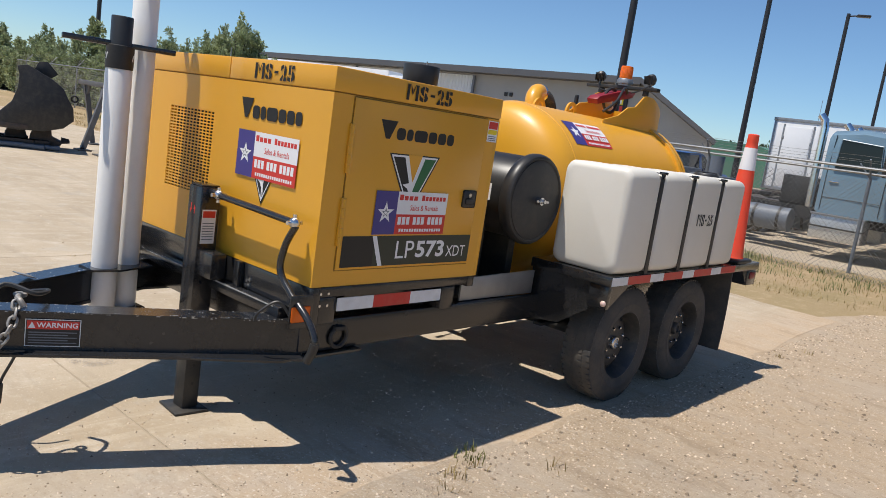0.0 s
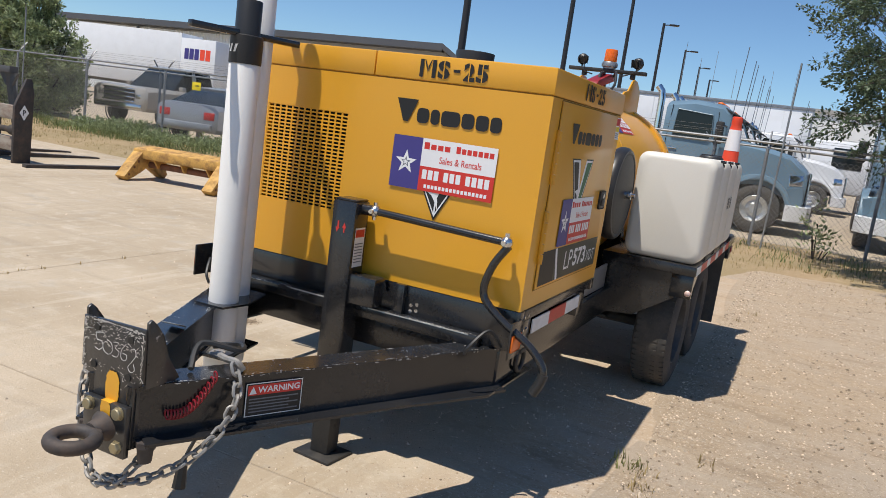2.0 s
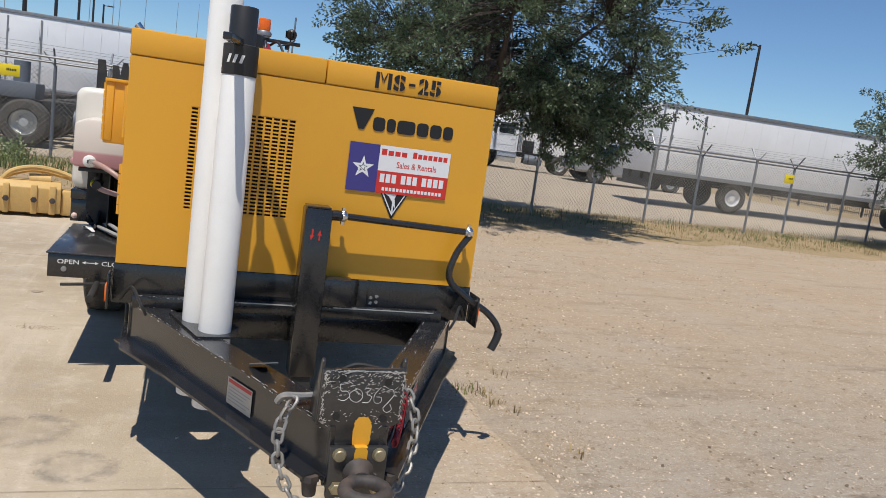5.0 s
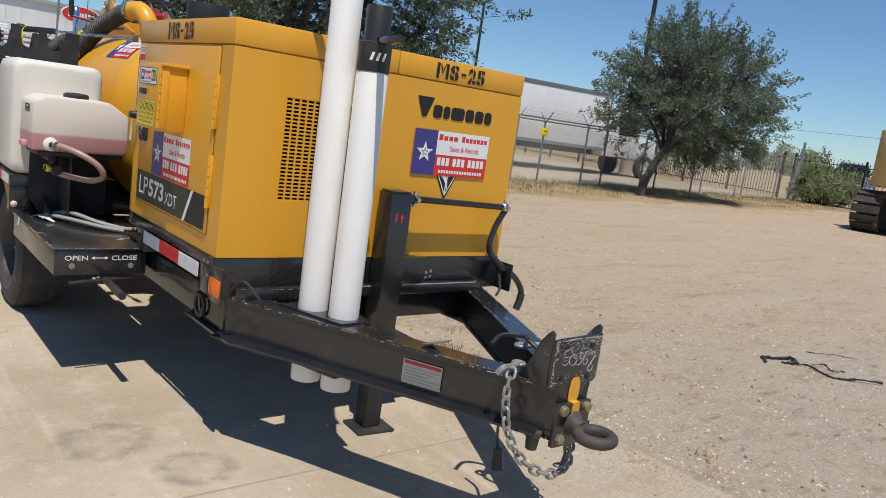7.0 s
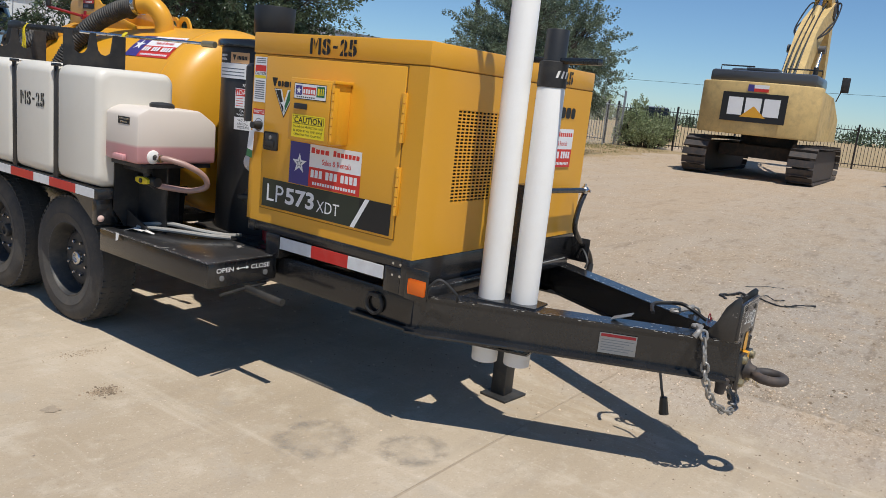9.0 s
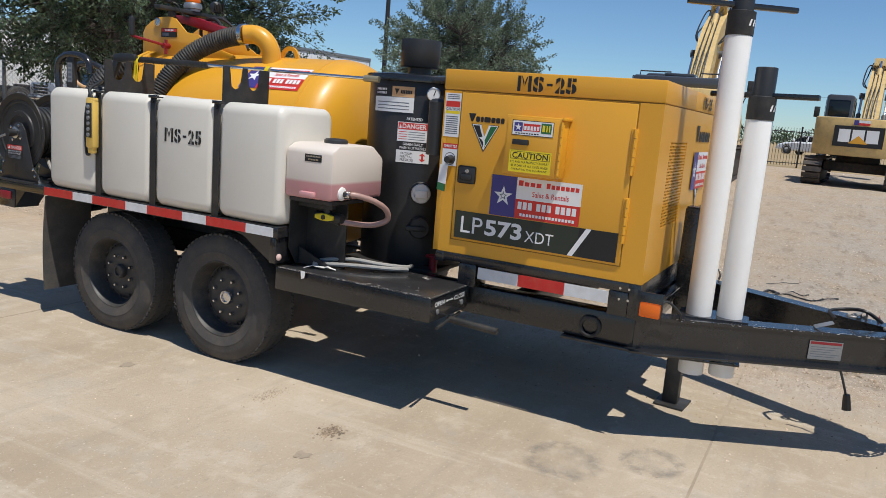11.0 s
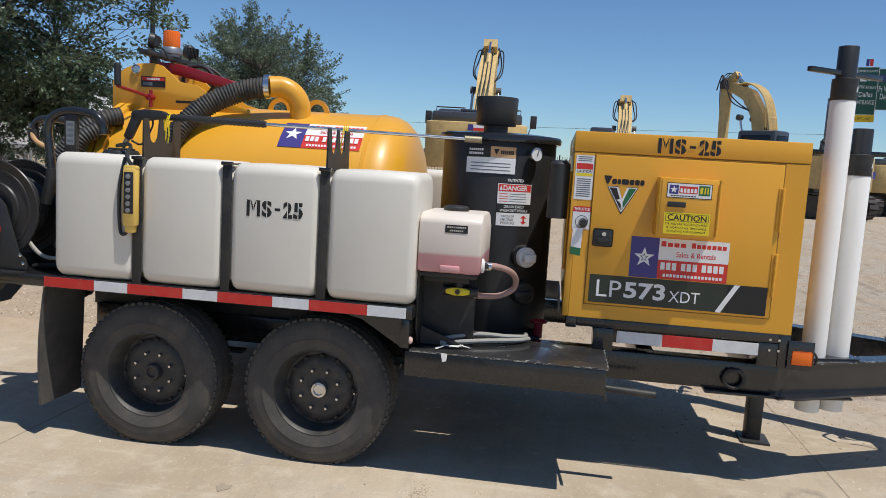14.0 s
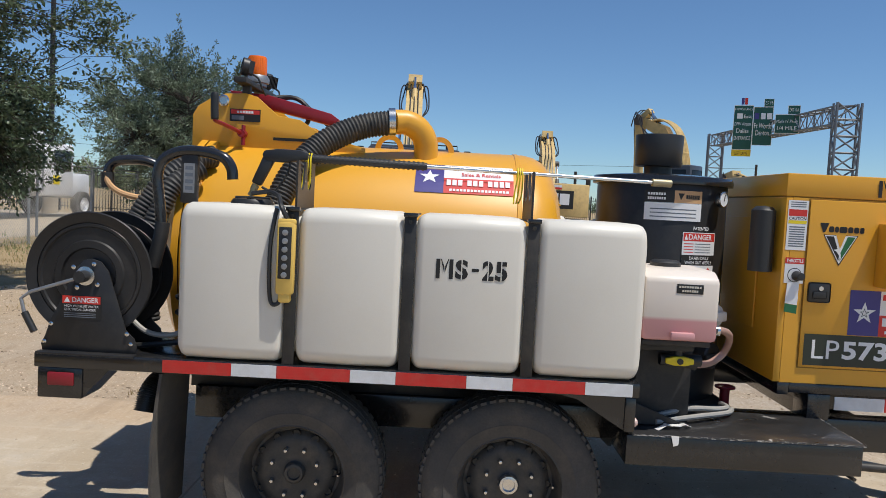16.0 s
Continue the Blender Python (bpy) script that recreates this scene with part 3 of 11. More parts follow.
# concrete slabs with open joints
slab_x = [-24.15, -19.95, -15.75, -11.55, -7.35, -3.15, 1.05]
slab_y = [-16.3, -12.3, -8.3, -4.35, -0.35, 3.64, 7.15]
pavement = thing("pavement", "sandy pale concrete yard with open joints and stains", "pavement", kind="structure")
for i in range(len(slab_x) - 1):
    for j in range(len(slab_y) - 1):
        bm = nb()
        x0, x1, y0, y1 = slab_x[i], slab_x[i + 1], slab_y[j], slab_y[j + 1]
        g = 0.006
        if x1 < 1:
            box(bm, x0 + g, x1 - g, y0 + g, y1 - g, -0.15, 0.0, 0.004, seg=1)
        else:
            # the outer edge is broken and half buried by dirt
            n = 40
            edge = [(x1 + 0.05 * noise.noise((y0 + (y1 - y0) * k / n, 3.1, 0.4)) + 0.10 * noise.noise(((y0 + (y1 - y0) * k / n) * 0.5, 1.1, 0.4)), y0 + g + (y1 - y0 - 2 * g) * k / n) for k in range(n + 1)]
            prism(bm, [(x0 + g, y0 + g, 0.0)] + [(a, b, 0.0) for a, b in edge] + [(x0 + g, y1 - g, 0.0)], (0, 0, -0.15))
        part("concrete_slab", bm, SLAB, pavement, flat=True)
bm = nb()
box(bm, -24.2, 1.0, -16.3, 7.15, -0.16, -0.002)
part("joint_filling", bm, JOINT, pavement, flat=True)

# turf strip along the fence
bm = nb()
n = 150
for k in range(n):
    xa, xb = -40 + 68 * k / n, -40 + 68 * (k + 1) / n
    def low(x):
        return 7.10 + (0.25 * noise.noise((x * 0.8, 0, 2)) if x < 1 else 1.0 + 0.9 * noise.noise((x * 0.35, 0, 2)) + 0.35 * noise.noise((x * 1.7, 3, 2)))
    for s0, s1 in ((0, 0.12), (0.12, 0.35), (0.35, 0.65), (0.65, 1)):
        q = [(x, low(x) + (12.45 - low(x)) * s) for x, s in ((xa, s0), (xb, s0), (xb, s1), (xa, s1))]
        bm.faces.new([bm.verts.new((x, y, 0.010 + rise(x, y) + 0.025 * (0.5 + noise.noise((x, y, 7))) - (0.06 if (y - low(x)) < 0.01 else 0.0))) for x, y in q])
bmesh.ops.remove_doubles(bm, verts=bm.verts, dist=0.001)
single("turf_strip", bm, TURF, "dry patchy turf strip below the chain-link fence", "grass", kind="structure")


def blades(name, spots, material, label, hmin, hmax, seed, parent=None):
    """Many grass blades as bent triangles round given (x, y, spread, count)."""
    r = random.Random(seed)
    vs, fs = [], []
    for x, y, spread, count in spots:
        for _ in range(count):
            a, d = r.uniform(0, 6.283), spread * math.sqrt(r.random())
            px, py = x + d * math.cos(a), y + d * math.sin(a)
            z = rise(px, py) - 0.005
            h, w, b = r.uniform(hmin, hmax), r.uniform(0.003, 0.007) * (hmax / 0.15) ** 0.5, r.uniform(0, 6.283)
            lean = r.uniform(0.1, 0.9) * h
            dx, dy = math.cos(b), math.sin(b)
            i = len(vs)
            vs += [(px - dy * w, py + dx * w, z), (px + dy * w, py - dx * w, z), (px + dx * lean * 0.35 + dy * w * 0.7, py + dy * lean * 0.35 - dx * w * 0.7, z + h * 0.6),
                   (px + dx * lean * 0.35 - dy * w * 0.7, py + dy * lean * 0.35 + dx * w * 0.7, z + h * 0.6), (px + dx * lean, py + dy * lean, z + h)]
            fs += [(i, i + 1, i + 2, i + 3), (i + 3, i + 2, i + 4)]
    me = bpy.data.meshes.new(name)
    me.from_pydata(vs, [], fs)
    me.materials.append(material)
    ob = new(name, me)
    ob.parent = parent
    return tagged(ob, label, "grass", kind="stuff")


r5 = random.Random(11)
strip = [(r5.uniform(-26, 27), 0, 0, 0) for _ in range(2600)]
blades("dry_grass", [(x, r5.uniform(7.4 if x < 1 else 8.8, 11.9), 0.22, 14) for x, *_ in strip], GRASS_DRY, "short dry yellow grass along the fence", 0.03, 0.10, 1)
blades("green_weeds", [(x, 10.4 + r5.uniform(-0.9, 1.3), 0.3, 26) for x in [r5.uniform(-24, -1.0) for _ in range(560)]], GRASS_GREEN, "low green weeds at the foot of the fence", 0.04, 0.22, 2)
blades("weed_patches", [(r5.uniform(-3, 26), 10.9 + r5.gauss(0, 0.8), 0.22, 12) for _ in range(520)], GRASS_GREEN, "sparse green weeds under the fence", 0.04, 0.16, 3)
blades("straw_wisps", [(r5.uniform(1.2, 24), 7.2 + 2.2 * r5.random(), 0.25, 9) for _ in range(500)], GRASS_DRY, "flattened straw at the turf's ragged edge", 0.015, 0.05, 8)
blades("grass_tuft", [(1.10, 0.74, 0.09, 60)], GRASS_TUFT, "small green grass tuft at the concrete's edge", 0.015, 0.06, 4)
blades("edge_grass", [(1.1 + r5.uniform(-0.05, 0.35), r5.uniform(-1, 6.4), 0.05, 10) for _ in range(9)], GRASS_DRY, "dry grass wisps along the concrete edge", 0.02, 0.07, 6)
blades("joint_weeds", [(-3.15 + r5.uniform(-0.02, 0.02), r5.uniform(-2, 7), 0.03, 8) for _ in range(20)], GRASS_DRY, "tiny weeds in a concrete joint", 0.015, 0.04, 7)


def pebbles(name, count, pick, label, seed, lo, hi, material=STONE):
    r = random.Random(seed)
    vs, fs = [], []
    for _ in range(count):
        x, y = pick(r)
        s = lo + (hi - lo) * r.random() ** 4
        z = (ground_height(x, y) if x > 1.1 else 0.0)
        i = len(vs)
        a = r.uniform(0, 6.28)
        for k in range(5):
            q = s * r.uniform(0.7, 1.2)
            vs.append((x + q * math.cos(a + k * 1.257), y + q * math.sin(a + k * 1.257), z))
        for k in range(3):
            q = s * r.uniform(0.4, 0.7)
            vs.append((x + q * math.cos(a + k * 2.09), y + q * math.sin(a + k * 2.09), z + s * r.uniform(0.45, 0.85)))
        fs += [(i, i + 1, i + 5), (i + 1, i + 6, i + 5), (i + 1, i + 2, i + 6), (i + 2, i + 3, i + 6), (i + 3, i + 7, i + 6), (i + 3, i + 4, i + 7), (i + 4, i, i + 7), (i, i + 5, i + 7), (i + 5, i + 6, i + 7)]
    me = bpy.data.meshes.new(name)
    me.from_pydata(vs, [], fs)
    me.materials.append(material)
    return tagged(new(name, me), label, "gravel", kind="stuff")


def near_spot(r):
    return 1.12 + 5.5 * r.random() ** 1.6, r.uniform(-3.2, 8.2)


def far_spot(r):
    return 1.2 + 24.8 * r.random() ** 1.5, r.uniform(-6, 10)


pebbles("yard_gravel", 34000, near_spot, "loose pale gravel on the dirt beside the trailer", 21, 0.002, 0.009)
pebbles("far_gravel", 20000, far_spot, "scattered stones across the dirt yard", 22, 0.003, 0.012)
pebbles("dirt_clods", 10000, far_spot, "dark dry dirt clods scattered over the yard", 25, 0.003, 0.015, CLOD)
pebbles("wood_chips", 9000, near_spot, "dark bits of debris trodden into the dirt", 26, 0.003, 0.013, CLOD)
pebbles("slab_grit", 1100, lambda r: (r.uniform(-5.5, 1.0), r.uniform(-3, 6.5)), "stray pebbles on the concrete", 23, 0.003, 0.011)
pebbles("blown_grit", 5200, lambda r: (1.02 - 1.3 * r.random() ** 2.2, r.uniform(-3, 3.4)), "sandy grit and bits blown over the slab's edge", 24, 0.0015, 0.006, CLOD)
pebbles("pale_grit", 3600, lambda r: (1.02 - 1.1 * r.random() ** 2.0, r.uniform(-3, 3.4)), "pale gravel bits blown over the slab's edge", 27, 0.0015, 0.007)


def blot(name, cx, cy, rx, ry, material, label, seed, z=0.002, hollow=0.0, rag=0.35):
    r = random.Random(seed)
    bm = nb()
    n = 44
    out = [(cx + rx * (1 + rag * noise.noise((math.cos(6.283 * k / n) * 1.6 + seed, math.sin(6.283 * k / n) * 1.6, seed))) * math.cos(6.283 * k / n),
            cy + ry * (1 + rag * noise.noise((math.cos(6.283 * k / n) * 1.6, seed + math.sin(6.283 * k / n) * 1.6, seed))) * math.sin(6.283 * k / n), z) for k in range(n)]
    if hollow:
        inn = [(cx + (x - cx) * hollow, cy + (y - cy) * hollow, z) for x, y, _ in out]
        va, vb = [bm.verts.new(p) for p in out], [bm.verts.new(p) for p in inn]
        for k in range(n):
            bm.faces.new((va[k], va[(k + 1) % n], vb[(k + 1) % n], vb[k]))
    else:
        bm.faces.new([bm.verts.new(p) for p in out])
    return single(name, bm, material, label, "stain", kind="structure", flat=True)


pebbles("gravel_spot", 420, lambda r: (-1.413 + r.gauss(0, 0.035), 1.125 + r.gauss(0, 0.028)), "small heap of dark grit on the concrete", 41, 0.002, 0.008, CLOD)
pebbles("grit_smear", 300, lambda r: (-1.25 + r.gauss(0, 0.07), 1.62 + r.gauss(0, 0.03)), "thin smear of grit on the concrete", 42, 0.0015, 0.005, CLOD)
blot("brown_stain", -1.662, 1.085, 0.04, 0.035, PATCH, "small brown stain on the concrete", 4, rag=0.8)
blot("brown_stain", -1.39, 2.45, 0.035, 0.03, PATCH, "small brown stain on the concrete", 6, rag=0.8)
blot("ring_stain", -1.032, 0.175, 0.21, 0.18, RUBBED, "faint rubbed ring mark on the concrete", 5, rag=0.06)
blot("ring_stain", -0.80, -0.16, 0.17, 0.15, RUBBED, "faint rubbed ring mark on the concrete", 9, rag=0.08)

# ---- the trailer ----
def both(x):
    return ((-1, x), (1, x))


def chips(parent, a, b, normal, n, seed, width=0.007, label="bare metal chips and painted highlights along the edge"):
    """Small scraped flakes of bare metal and painted highlights scattered along an edge from a to b."""
    r = random.Random(seed)
    a, b, nr = Vector(a), Vector(b), Vector(normal).normalized()
    d = (b - a)
    across = d.normalized().cross(nr)
    bm = nb()
    for _ in range(n):
        q = a.lerp(b, r.random()) + nr * r.uniform(0.0005, 0.0020) + across * r.uniform(-0.3, 1.0) * width * r.random()
        ln, wd = r.uniform(0.0015, 0.011) * (0.3 + r.random()), r.uniform(0.0006, 0.0028)
        if width < 0.009:
            ln *= 1.7
        k = r.randint(5, 8)
        turn = r.uniform(-0.9, 0.9) if width > 0.009 else r.uniform(-0.1, 0.1)
        u, v = d.normalized() * math.cos(turn) + across * math.sin(turn), across * math.cos(turn) - d.normalized() * math.sin(turn)
        bm.faces.new([bm.verts.new(q + u * ln * r.uniform(0.3, 1) * math.cos(6.283 * i / k) + v * wd * r.uniform(0.3, 1) * math.sin(6.283 * i / k)) for i in range(k)])
    ob = part("chips_and_glints", bm, BARE, parent, label, flat=True)
    return tagged(ob, label, kind="stuff")


trailer = thing("vacuum_trailer", "black tandem-axle trailer chassis standing on its tongue jack", "trailer")

# main rails, cross members, deck
for s, x in both(0.62):
    bm = nb()
    a, b = s * (x - 0.05), s * (x + 0.05)
    box(bm, min(a, b), max(a, b), 0.02, 3.52, 0.455, 0.595, 0.006)
    part("main_rail", bm, BLACK, trailer)
    # tongue rail runs in to the coupler
    bm = nb()
    p0, p1 = Vector((s * 0.675, 0.04, 0)), Vector((s * 0.078, -1.18, 0))
    d = (p1 - p0).normalized()
    side = Vector((d.y, -d.x, 0)) * s
    inward = -side if (side.x * s) > 0 else side
    beam = [(0.0, 0.440), (0.105, 0.440), (0.105, 0.454), (0.098, 0.454), (0.098, 0.586), (0.105, 0.586), (0.105, 0.600), (0.0, 0.600), (0.0, 0.586), (0.005, 0.586), (0.005, 0.454), (0.0, 0.454)]
    prism(bm, [(*(p0 + inward * w).xy, z) for w, z in beam], p1 - p0)
    part("tongue_rail", bm, BLACK, trailer, "black tongue rail with chipped edges")
    bm = nb()
    prism(bm, [(*(p0 + inward * w).xy, z) for w, z in ((-0.045, 0.440), (0.0005, 0.440), (0.0005, 0.453), (-0.045, 0.449))], (p1 - p0) * 0.97)
    part("lower_flange", bm, BLACK, trailer)
    # lower gusset where rail meets tongue
    bm = nb()
    prism(bm, [(s * 0.50, 0.35, 0.452), (s * 0.70, 0.35, 0.452), (s * 0.69, -0.08, 0.452), (s * 0.52, -0.38, 0.452)], (0, 0, -0.014), bev=0.003)
    part("gusset", bm, BLACK, trailer)
    # D-ring on the rail's outer face
    bm = nb()
    c = Vector((s * 0.685, 0.22, 0.515))
    sweep(bm, [c + Vector((0, 0.045 * math.cos(6.283 * k / 16), 0.045 * math.sin(6.283 * k / 16))) for k in range(16)], 0.009, 8, True)
    box(bm, c.x - 0.012, c.x + 0.012, c.y - 0.03, c.y + 0.03, c.z + 0.03, c.z + 0.05, 0.004)
    part("tie_down_ring", bm, BLACK_MATT, trailer)
for y in (0.06, 0.62, 1.72, 2.59, 3.46):
    bm = nb()
    box(bm, -0.565, 0.565, y - 0.04, y + 0.04, 0.47, 0.585, 0.004)
    part("cross_member", bm, BLACK, trailer)

# deck over the wheels
for s in (-1, 1):
    bm = nb()
    box(bm, min(s * 0.60, s * 1.125), max(s * 0.60, s * 1.125), 1.71, 3.98, 0.752, 0.808, 0.005)
    part("deck", bm, BLACK, trailer, "black steel deck over the wheels")
    bm = nb()
    box(bm, min(s * 1.0, s * 1.122), max(s * 1.0, s * 1.118), 1.72, 1.76, 0.622, 0.752, 0.004)
    prism(bm, [(s * 0.60, 1.735, 0.752), (s * 1.05, 1.735, 0.752), (s * 1.05, 1.735, 0.63), (s * 0.82, 1.735, 0.47), (s * 0.62, 1.735, 0.45)], (0, 0.012, 0))
    prism(bm, [(s * 1.112, 1.76, 0.752), (s * 1.112, 2.02, 0.752), (s * 1.112, 1.94, 0.735), (s * 1.112, 1.76, 0.625)], (-s * 0.01, 0, 0))
    part("front_skirt", bm, BLACK, trailer)
    bm = nb()
    box(bm, min(s * 0.60, s * 0.64), max(s * 0.60, s * 0.64), 1.76, 3.55, 0.585, 0.752, 0.003)
    part("inner_fender", bm, BLACK_MATT, trailer)
    # mud flap with a slight curl
    bm = nb()
    rows = 8
    gridv = [[bm.verts.new((s * (0.80 + 0.31 * i), 3.50 + 0.02 * (k / rows) + 0.02 * math.sin(3 * k / rows) * i + t, 0.745 - 0.585 * k / rows)) for i in (0, 0.5, 1)] for t in (0, 0.012) for k in range(rows + 1)]
    for base in (0, rows + 1):
        for k in range(rows):
            for i in range(2):
                bm.faces.new((gridv[base + k][i], gridv[base + k][i + 1], gridv[base + k + 1][i + 1], gridv[base + k + 1][i]))
    for k in range(rows):
        for i in (0, 2):
            bm.faces.new((gridv[k][i], gridv[k + 1][i], gridv[rows + 2 + k][i], gridv[rows + 1 + k][i]))
    bm.faces.new((gridv[rows][0], gridv[rows][1], gridv[2 * rows + 1][1], gridv[2 * rows + 1][0]))
    bm.faces.new((gridv[rows][1], gridv[rows][2], gridv[2 * rows + 1][2], gridv[2 * rows + 1][1]))
    part("mud_flap", bm, RUBBER, trailer, "black rubber mud flap")
    # red and white tape along the deck edge
    stripes = ((3.496, 3.238, TAPE_RED), (3.238, 3.068, TAPE_WHITE), (3.068, 2.793, TAPE_RED), (2.793, 2.622, TAPE_WHITE), (2.622, 2.358, TAPE_RED), (2.358, 2.185, TAPE_WHITE), (2.185, 1.915, TAPE_RED), (1.915, 1.737, TAPE_WHITE))
    for y0, y1, mt in stripes if s < 0 else [(a - 0.01, b - 0.01, mt) for a, b, mt in stripes]:
        bm = nb()
        box(bm, min(s * 1.124, s * 1.1275), max(s * 1.124, s * 1.1275), min(y0, y1) + 0.0005, max(y0, y1) - 0.0005, 0.756, 0.803)
        part("reflective_tape", bm, mt, trailer, "worn reflective safety tape")
    # side marker and tail light
    bm = nb()
    box(bm, min(s * 0.95, s * 1.118), max(s * 0.95, s * 1.118), 3.80, 3.97, 0.635, 0.752, 0.006)
    prism(bm, [(s * 1.11, 3.80, 0.752), (s * 1.11, 3.70, 0.752), (s * 1.11, 3.80, 0.64)], (-s * 0.15, 0, 0))
    tl = part("tail_light_box", bm, BLACK, trailer)
    bm = nb()
    box(bm, min(s * 1.117, s * 1.126), max(s * 1.117, s * 1.126), 3.83, 3.93, 0.685, 0.735, 0.005)
    part("tail_light", bm, RED_PAINT, tl, "dark red tail light lens")
    bm = nb()
    lathe(bm, [(0.0, 0.0), (0.017, 0.0), (0.017, 0.006), (0.010, 0.013), (0.0, 0.015)], axis((s * 1.10, 1.7195, 0.655), (0, -1, 0)), 14)
    part("marker_lamp", bm, PALE_LENS, trailer, "small pale marker lens")
    # orange turn lamp on its bracket at the front
    bm = nb()
    box(bm, min(s * 0.738, s * 0.746), max(s * 0.738, s * 0.746), -0.105, 0.01, 0.60, 0.735, 0.002)
    br = part("lamp_bracket", bm, BLACK, trailer)
    bm = nb()
    box(bm, min(s * 0.746, s * 0.752), max(s * 0.746, s * 0.752), -0.098, -0.008, 0.626, 0.690, 0.006)
    part("turn_lamp", bm, ORANGE, br, "orange marker lamp")
    bm = nb()
    sweep(bm, spline([(s * 0.70, -0.06, 0.63), (s * 0.66, -0.10, 0.69), (s * 0.62, -0.16, 0.64), (s * 0.60, -0.16, 0.60)]), 0.006, 6)
    part("lamp_wire", bm, PLASTIC_BLACK, br)


# wheels
def wheel(c, s, label):
    w = part("wheel", lathe(nb(), [(0.0, -0.02), (0.075, -0.02), (0.08, 0.03), (0.0, 0.03)], axis(c, (s, 0, 0)), 24), RIM, trailer, label)
    m = axis(c, (s, 0, 0))
    R = 0.356
    prof = [(0.205, -0.10), (0.23, -0.108), (0.285, -0.115), (0.325, -0.105), (R - 0.006, -0.085), (R, -0.06), (R, 0.06), (R - 0.006, 0.085), (0.325, 0.105), (0.285, 0.115), (0.262, 0.1125), (0.258, 0.1145), (0.23, 0.108), (0.205, 0.10), (0.198, 0.085), (0.198, -0.085), (0.205, -0.10)]
    bm = nb()
    lathe(bm, prof, m, 64)
    # tread blocks
    for k in range(60):
        a = 6.283 * k / 60
        for off, wd in ((-0.078, 0.030), (-0.03, 0.026), (0.03, 0.026), (0.078, 0.030)):
            rr = R - 0.0025 - (0.004 if abs(off) > 0.05 else 0)
            mm = m @ Matrix.Rotation(a + (0.03 if off > 0 else 0), 4, "Z") @ Matrix.Translation((rr, 0, off))
            box(bm, -0.006, 0.005, -0.012, 0.012, -wd / 2, wd / 2, 0, m=mm)
    part("tyre", bm, RUBBER, w, "dusty black tyre")
    bm = nb()
    lathe(bm, [(0.212, 0.092), (0.215, 0.10), (0.205, 0.103), (0.198, 0.094), (0.194, 0.072), (0.188, 0.060), (0.186, 0.036), (0.178, 0.010), (0.165, 0.010), (0.145, 0.028), (0.118, 0.032), (0.075, 0.030), (0.060, 0.016), (0.055, 0.016), (0.055, -0.014), (0.0, -0.014)], m, 48)
    for k in range(12):
        a = 6.283 * k / 12
        mm = m @ Matrix.Rotation(a, 4, "Z") @ Matrix.Translation((0.153, 0, 0.022))
        lathe(bm, [(0.017, 0.002), (0.0155, 0.0055), (0.0135, -0.001), (0.013, -0.012)], mm, 12)
        lathe(bm, [(0.0132, -0.001), (0.0, -0.001)], mm, 12, mi=1)
    part("rim", bm, [RIM, INK], w, "black steel rim with round holes")
    for k in range(8):
        a = 6.283 * (k + 0.5) / 8
        mm = m @ Matrix.Rotation(a, 4, "Z") @ Matrix.Translation((0.096, 0, 0.032))
        bm = nb()
        lathe(bm, [(0.011, 0), (0.011, 0.014), (0.007, 0.022), (0.0, 0.024)], mm, 6)
        part("lug_nut", bm, STEEL, w, "bright lug nut")
    bm = nb()
    lathe(bm, [(0.042, 0.0), (0.042, 0.050), (0.036, 0.058), (0.026, 0.060), (0.023, 0.050), (0.0, 0.048)], m, 20)
    part("hub_cap", bm, STEEL if c[1] < 2.5 else RIM, w)
    bm = nb()
    rod(bm, m @ Vector((0.180, 0, 0.015)), m @ Vector((0.174, 0, 0.055)), 0.004, seg=6)
    part("valve_stem", bm, STEEL, w)


for s in (-1, 1):
    for y in (2.165, 3.015):
        wheel((s * 0.935, y, 0.345), s, "black steel wheel with a dusty tyre")
for y in (2.165, 3.015):
    bm = nb()
    rod(bm, (-0.85, y, 0.345), (0.85, y, 0.345), 0.038, seg=16)
    for s in (-1, 1):
        box(bm, s * 0.62 - 0.03, s * 0.62 + 0.03, y - 0.32, y + 0.32, 0.385, 0.405, 0.004)
    part("axle", bm, BLACK_MATT, trailer)

# coupler head: a wide channel cheeked down to a narrow plate with a bolted lunette
bm = nb()
prism(bm, [(-0.114, -1.160, 0.757), (-0.114, -1.160, 0.615), (-0.100, -1.160, 0.603), (-0.080, -1.160, 0.598), (-0.074, -1.160, 0.42), (0.086, -1.160, 0.42), (0.087, -1.160, 0.598), (0.104, -1.160, 0.604), (0.116, -1.160, 0.618), (0.116, -1.160, 0.766)], (0, -0.012, 0), bev=0.002)
for x, top in ((-0.117, 0.785), (0.110, 0.792)):
    prism(bm, [(x, -1.160, 0.60), (x, -1.164, top - 0.008), (x, -1.152, top), (x, -1.136, top - 0.014), (x, -1.108, top - 0.05), (x, -1.085, 0.675), (x, -1.04, 0.605), (x, -1.06, 0.60)], (0.009, 0, 0), bev=0.002)
for x in (-0.080, 0.080):
    prism(bm, [(x, -1.16, 0.42), (x, -1.16, 0.60), (x, -1.00, 0.60), (x, -1.02, 0.44)], (0.008, 0, 0), bev=0.002)
box(bm, -0.10, 0.105, -1.10, -0.93, 0.43, 0.45, 0.004)
head_plate = part("coupler_channel", bm, BLACK_WORN, trailer, "scraped black coupler channel with chalk scribbles")
bm = nb()
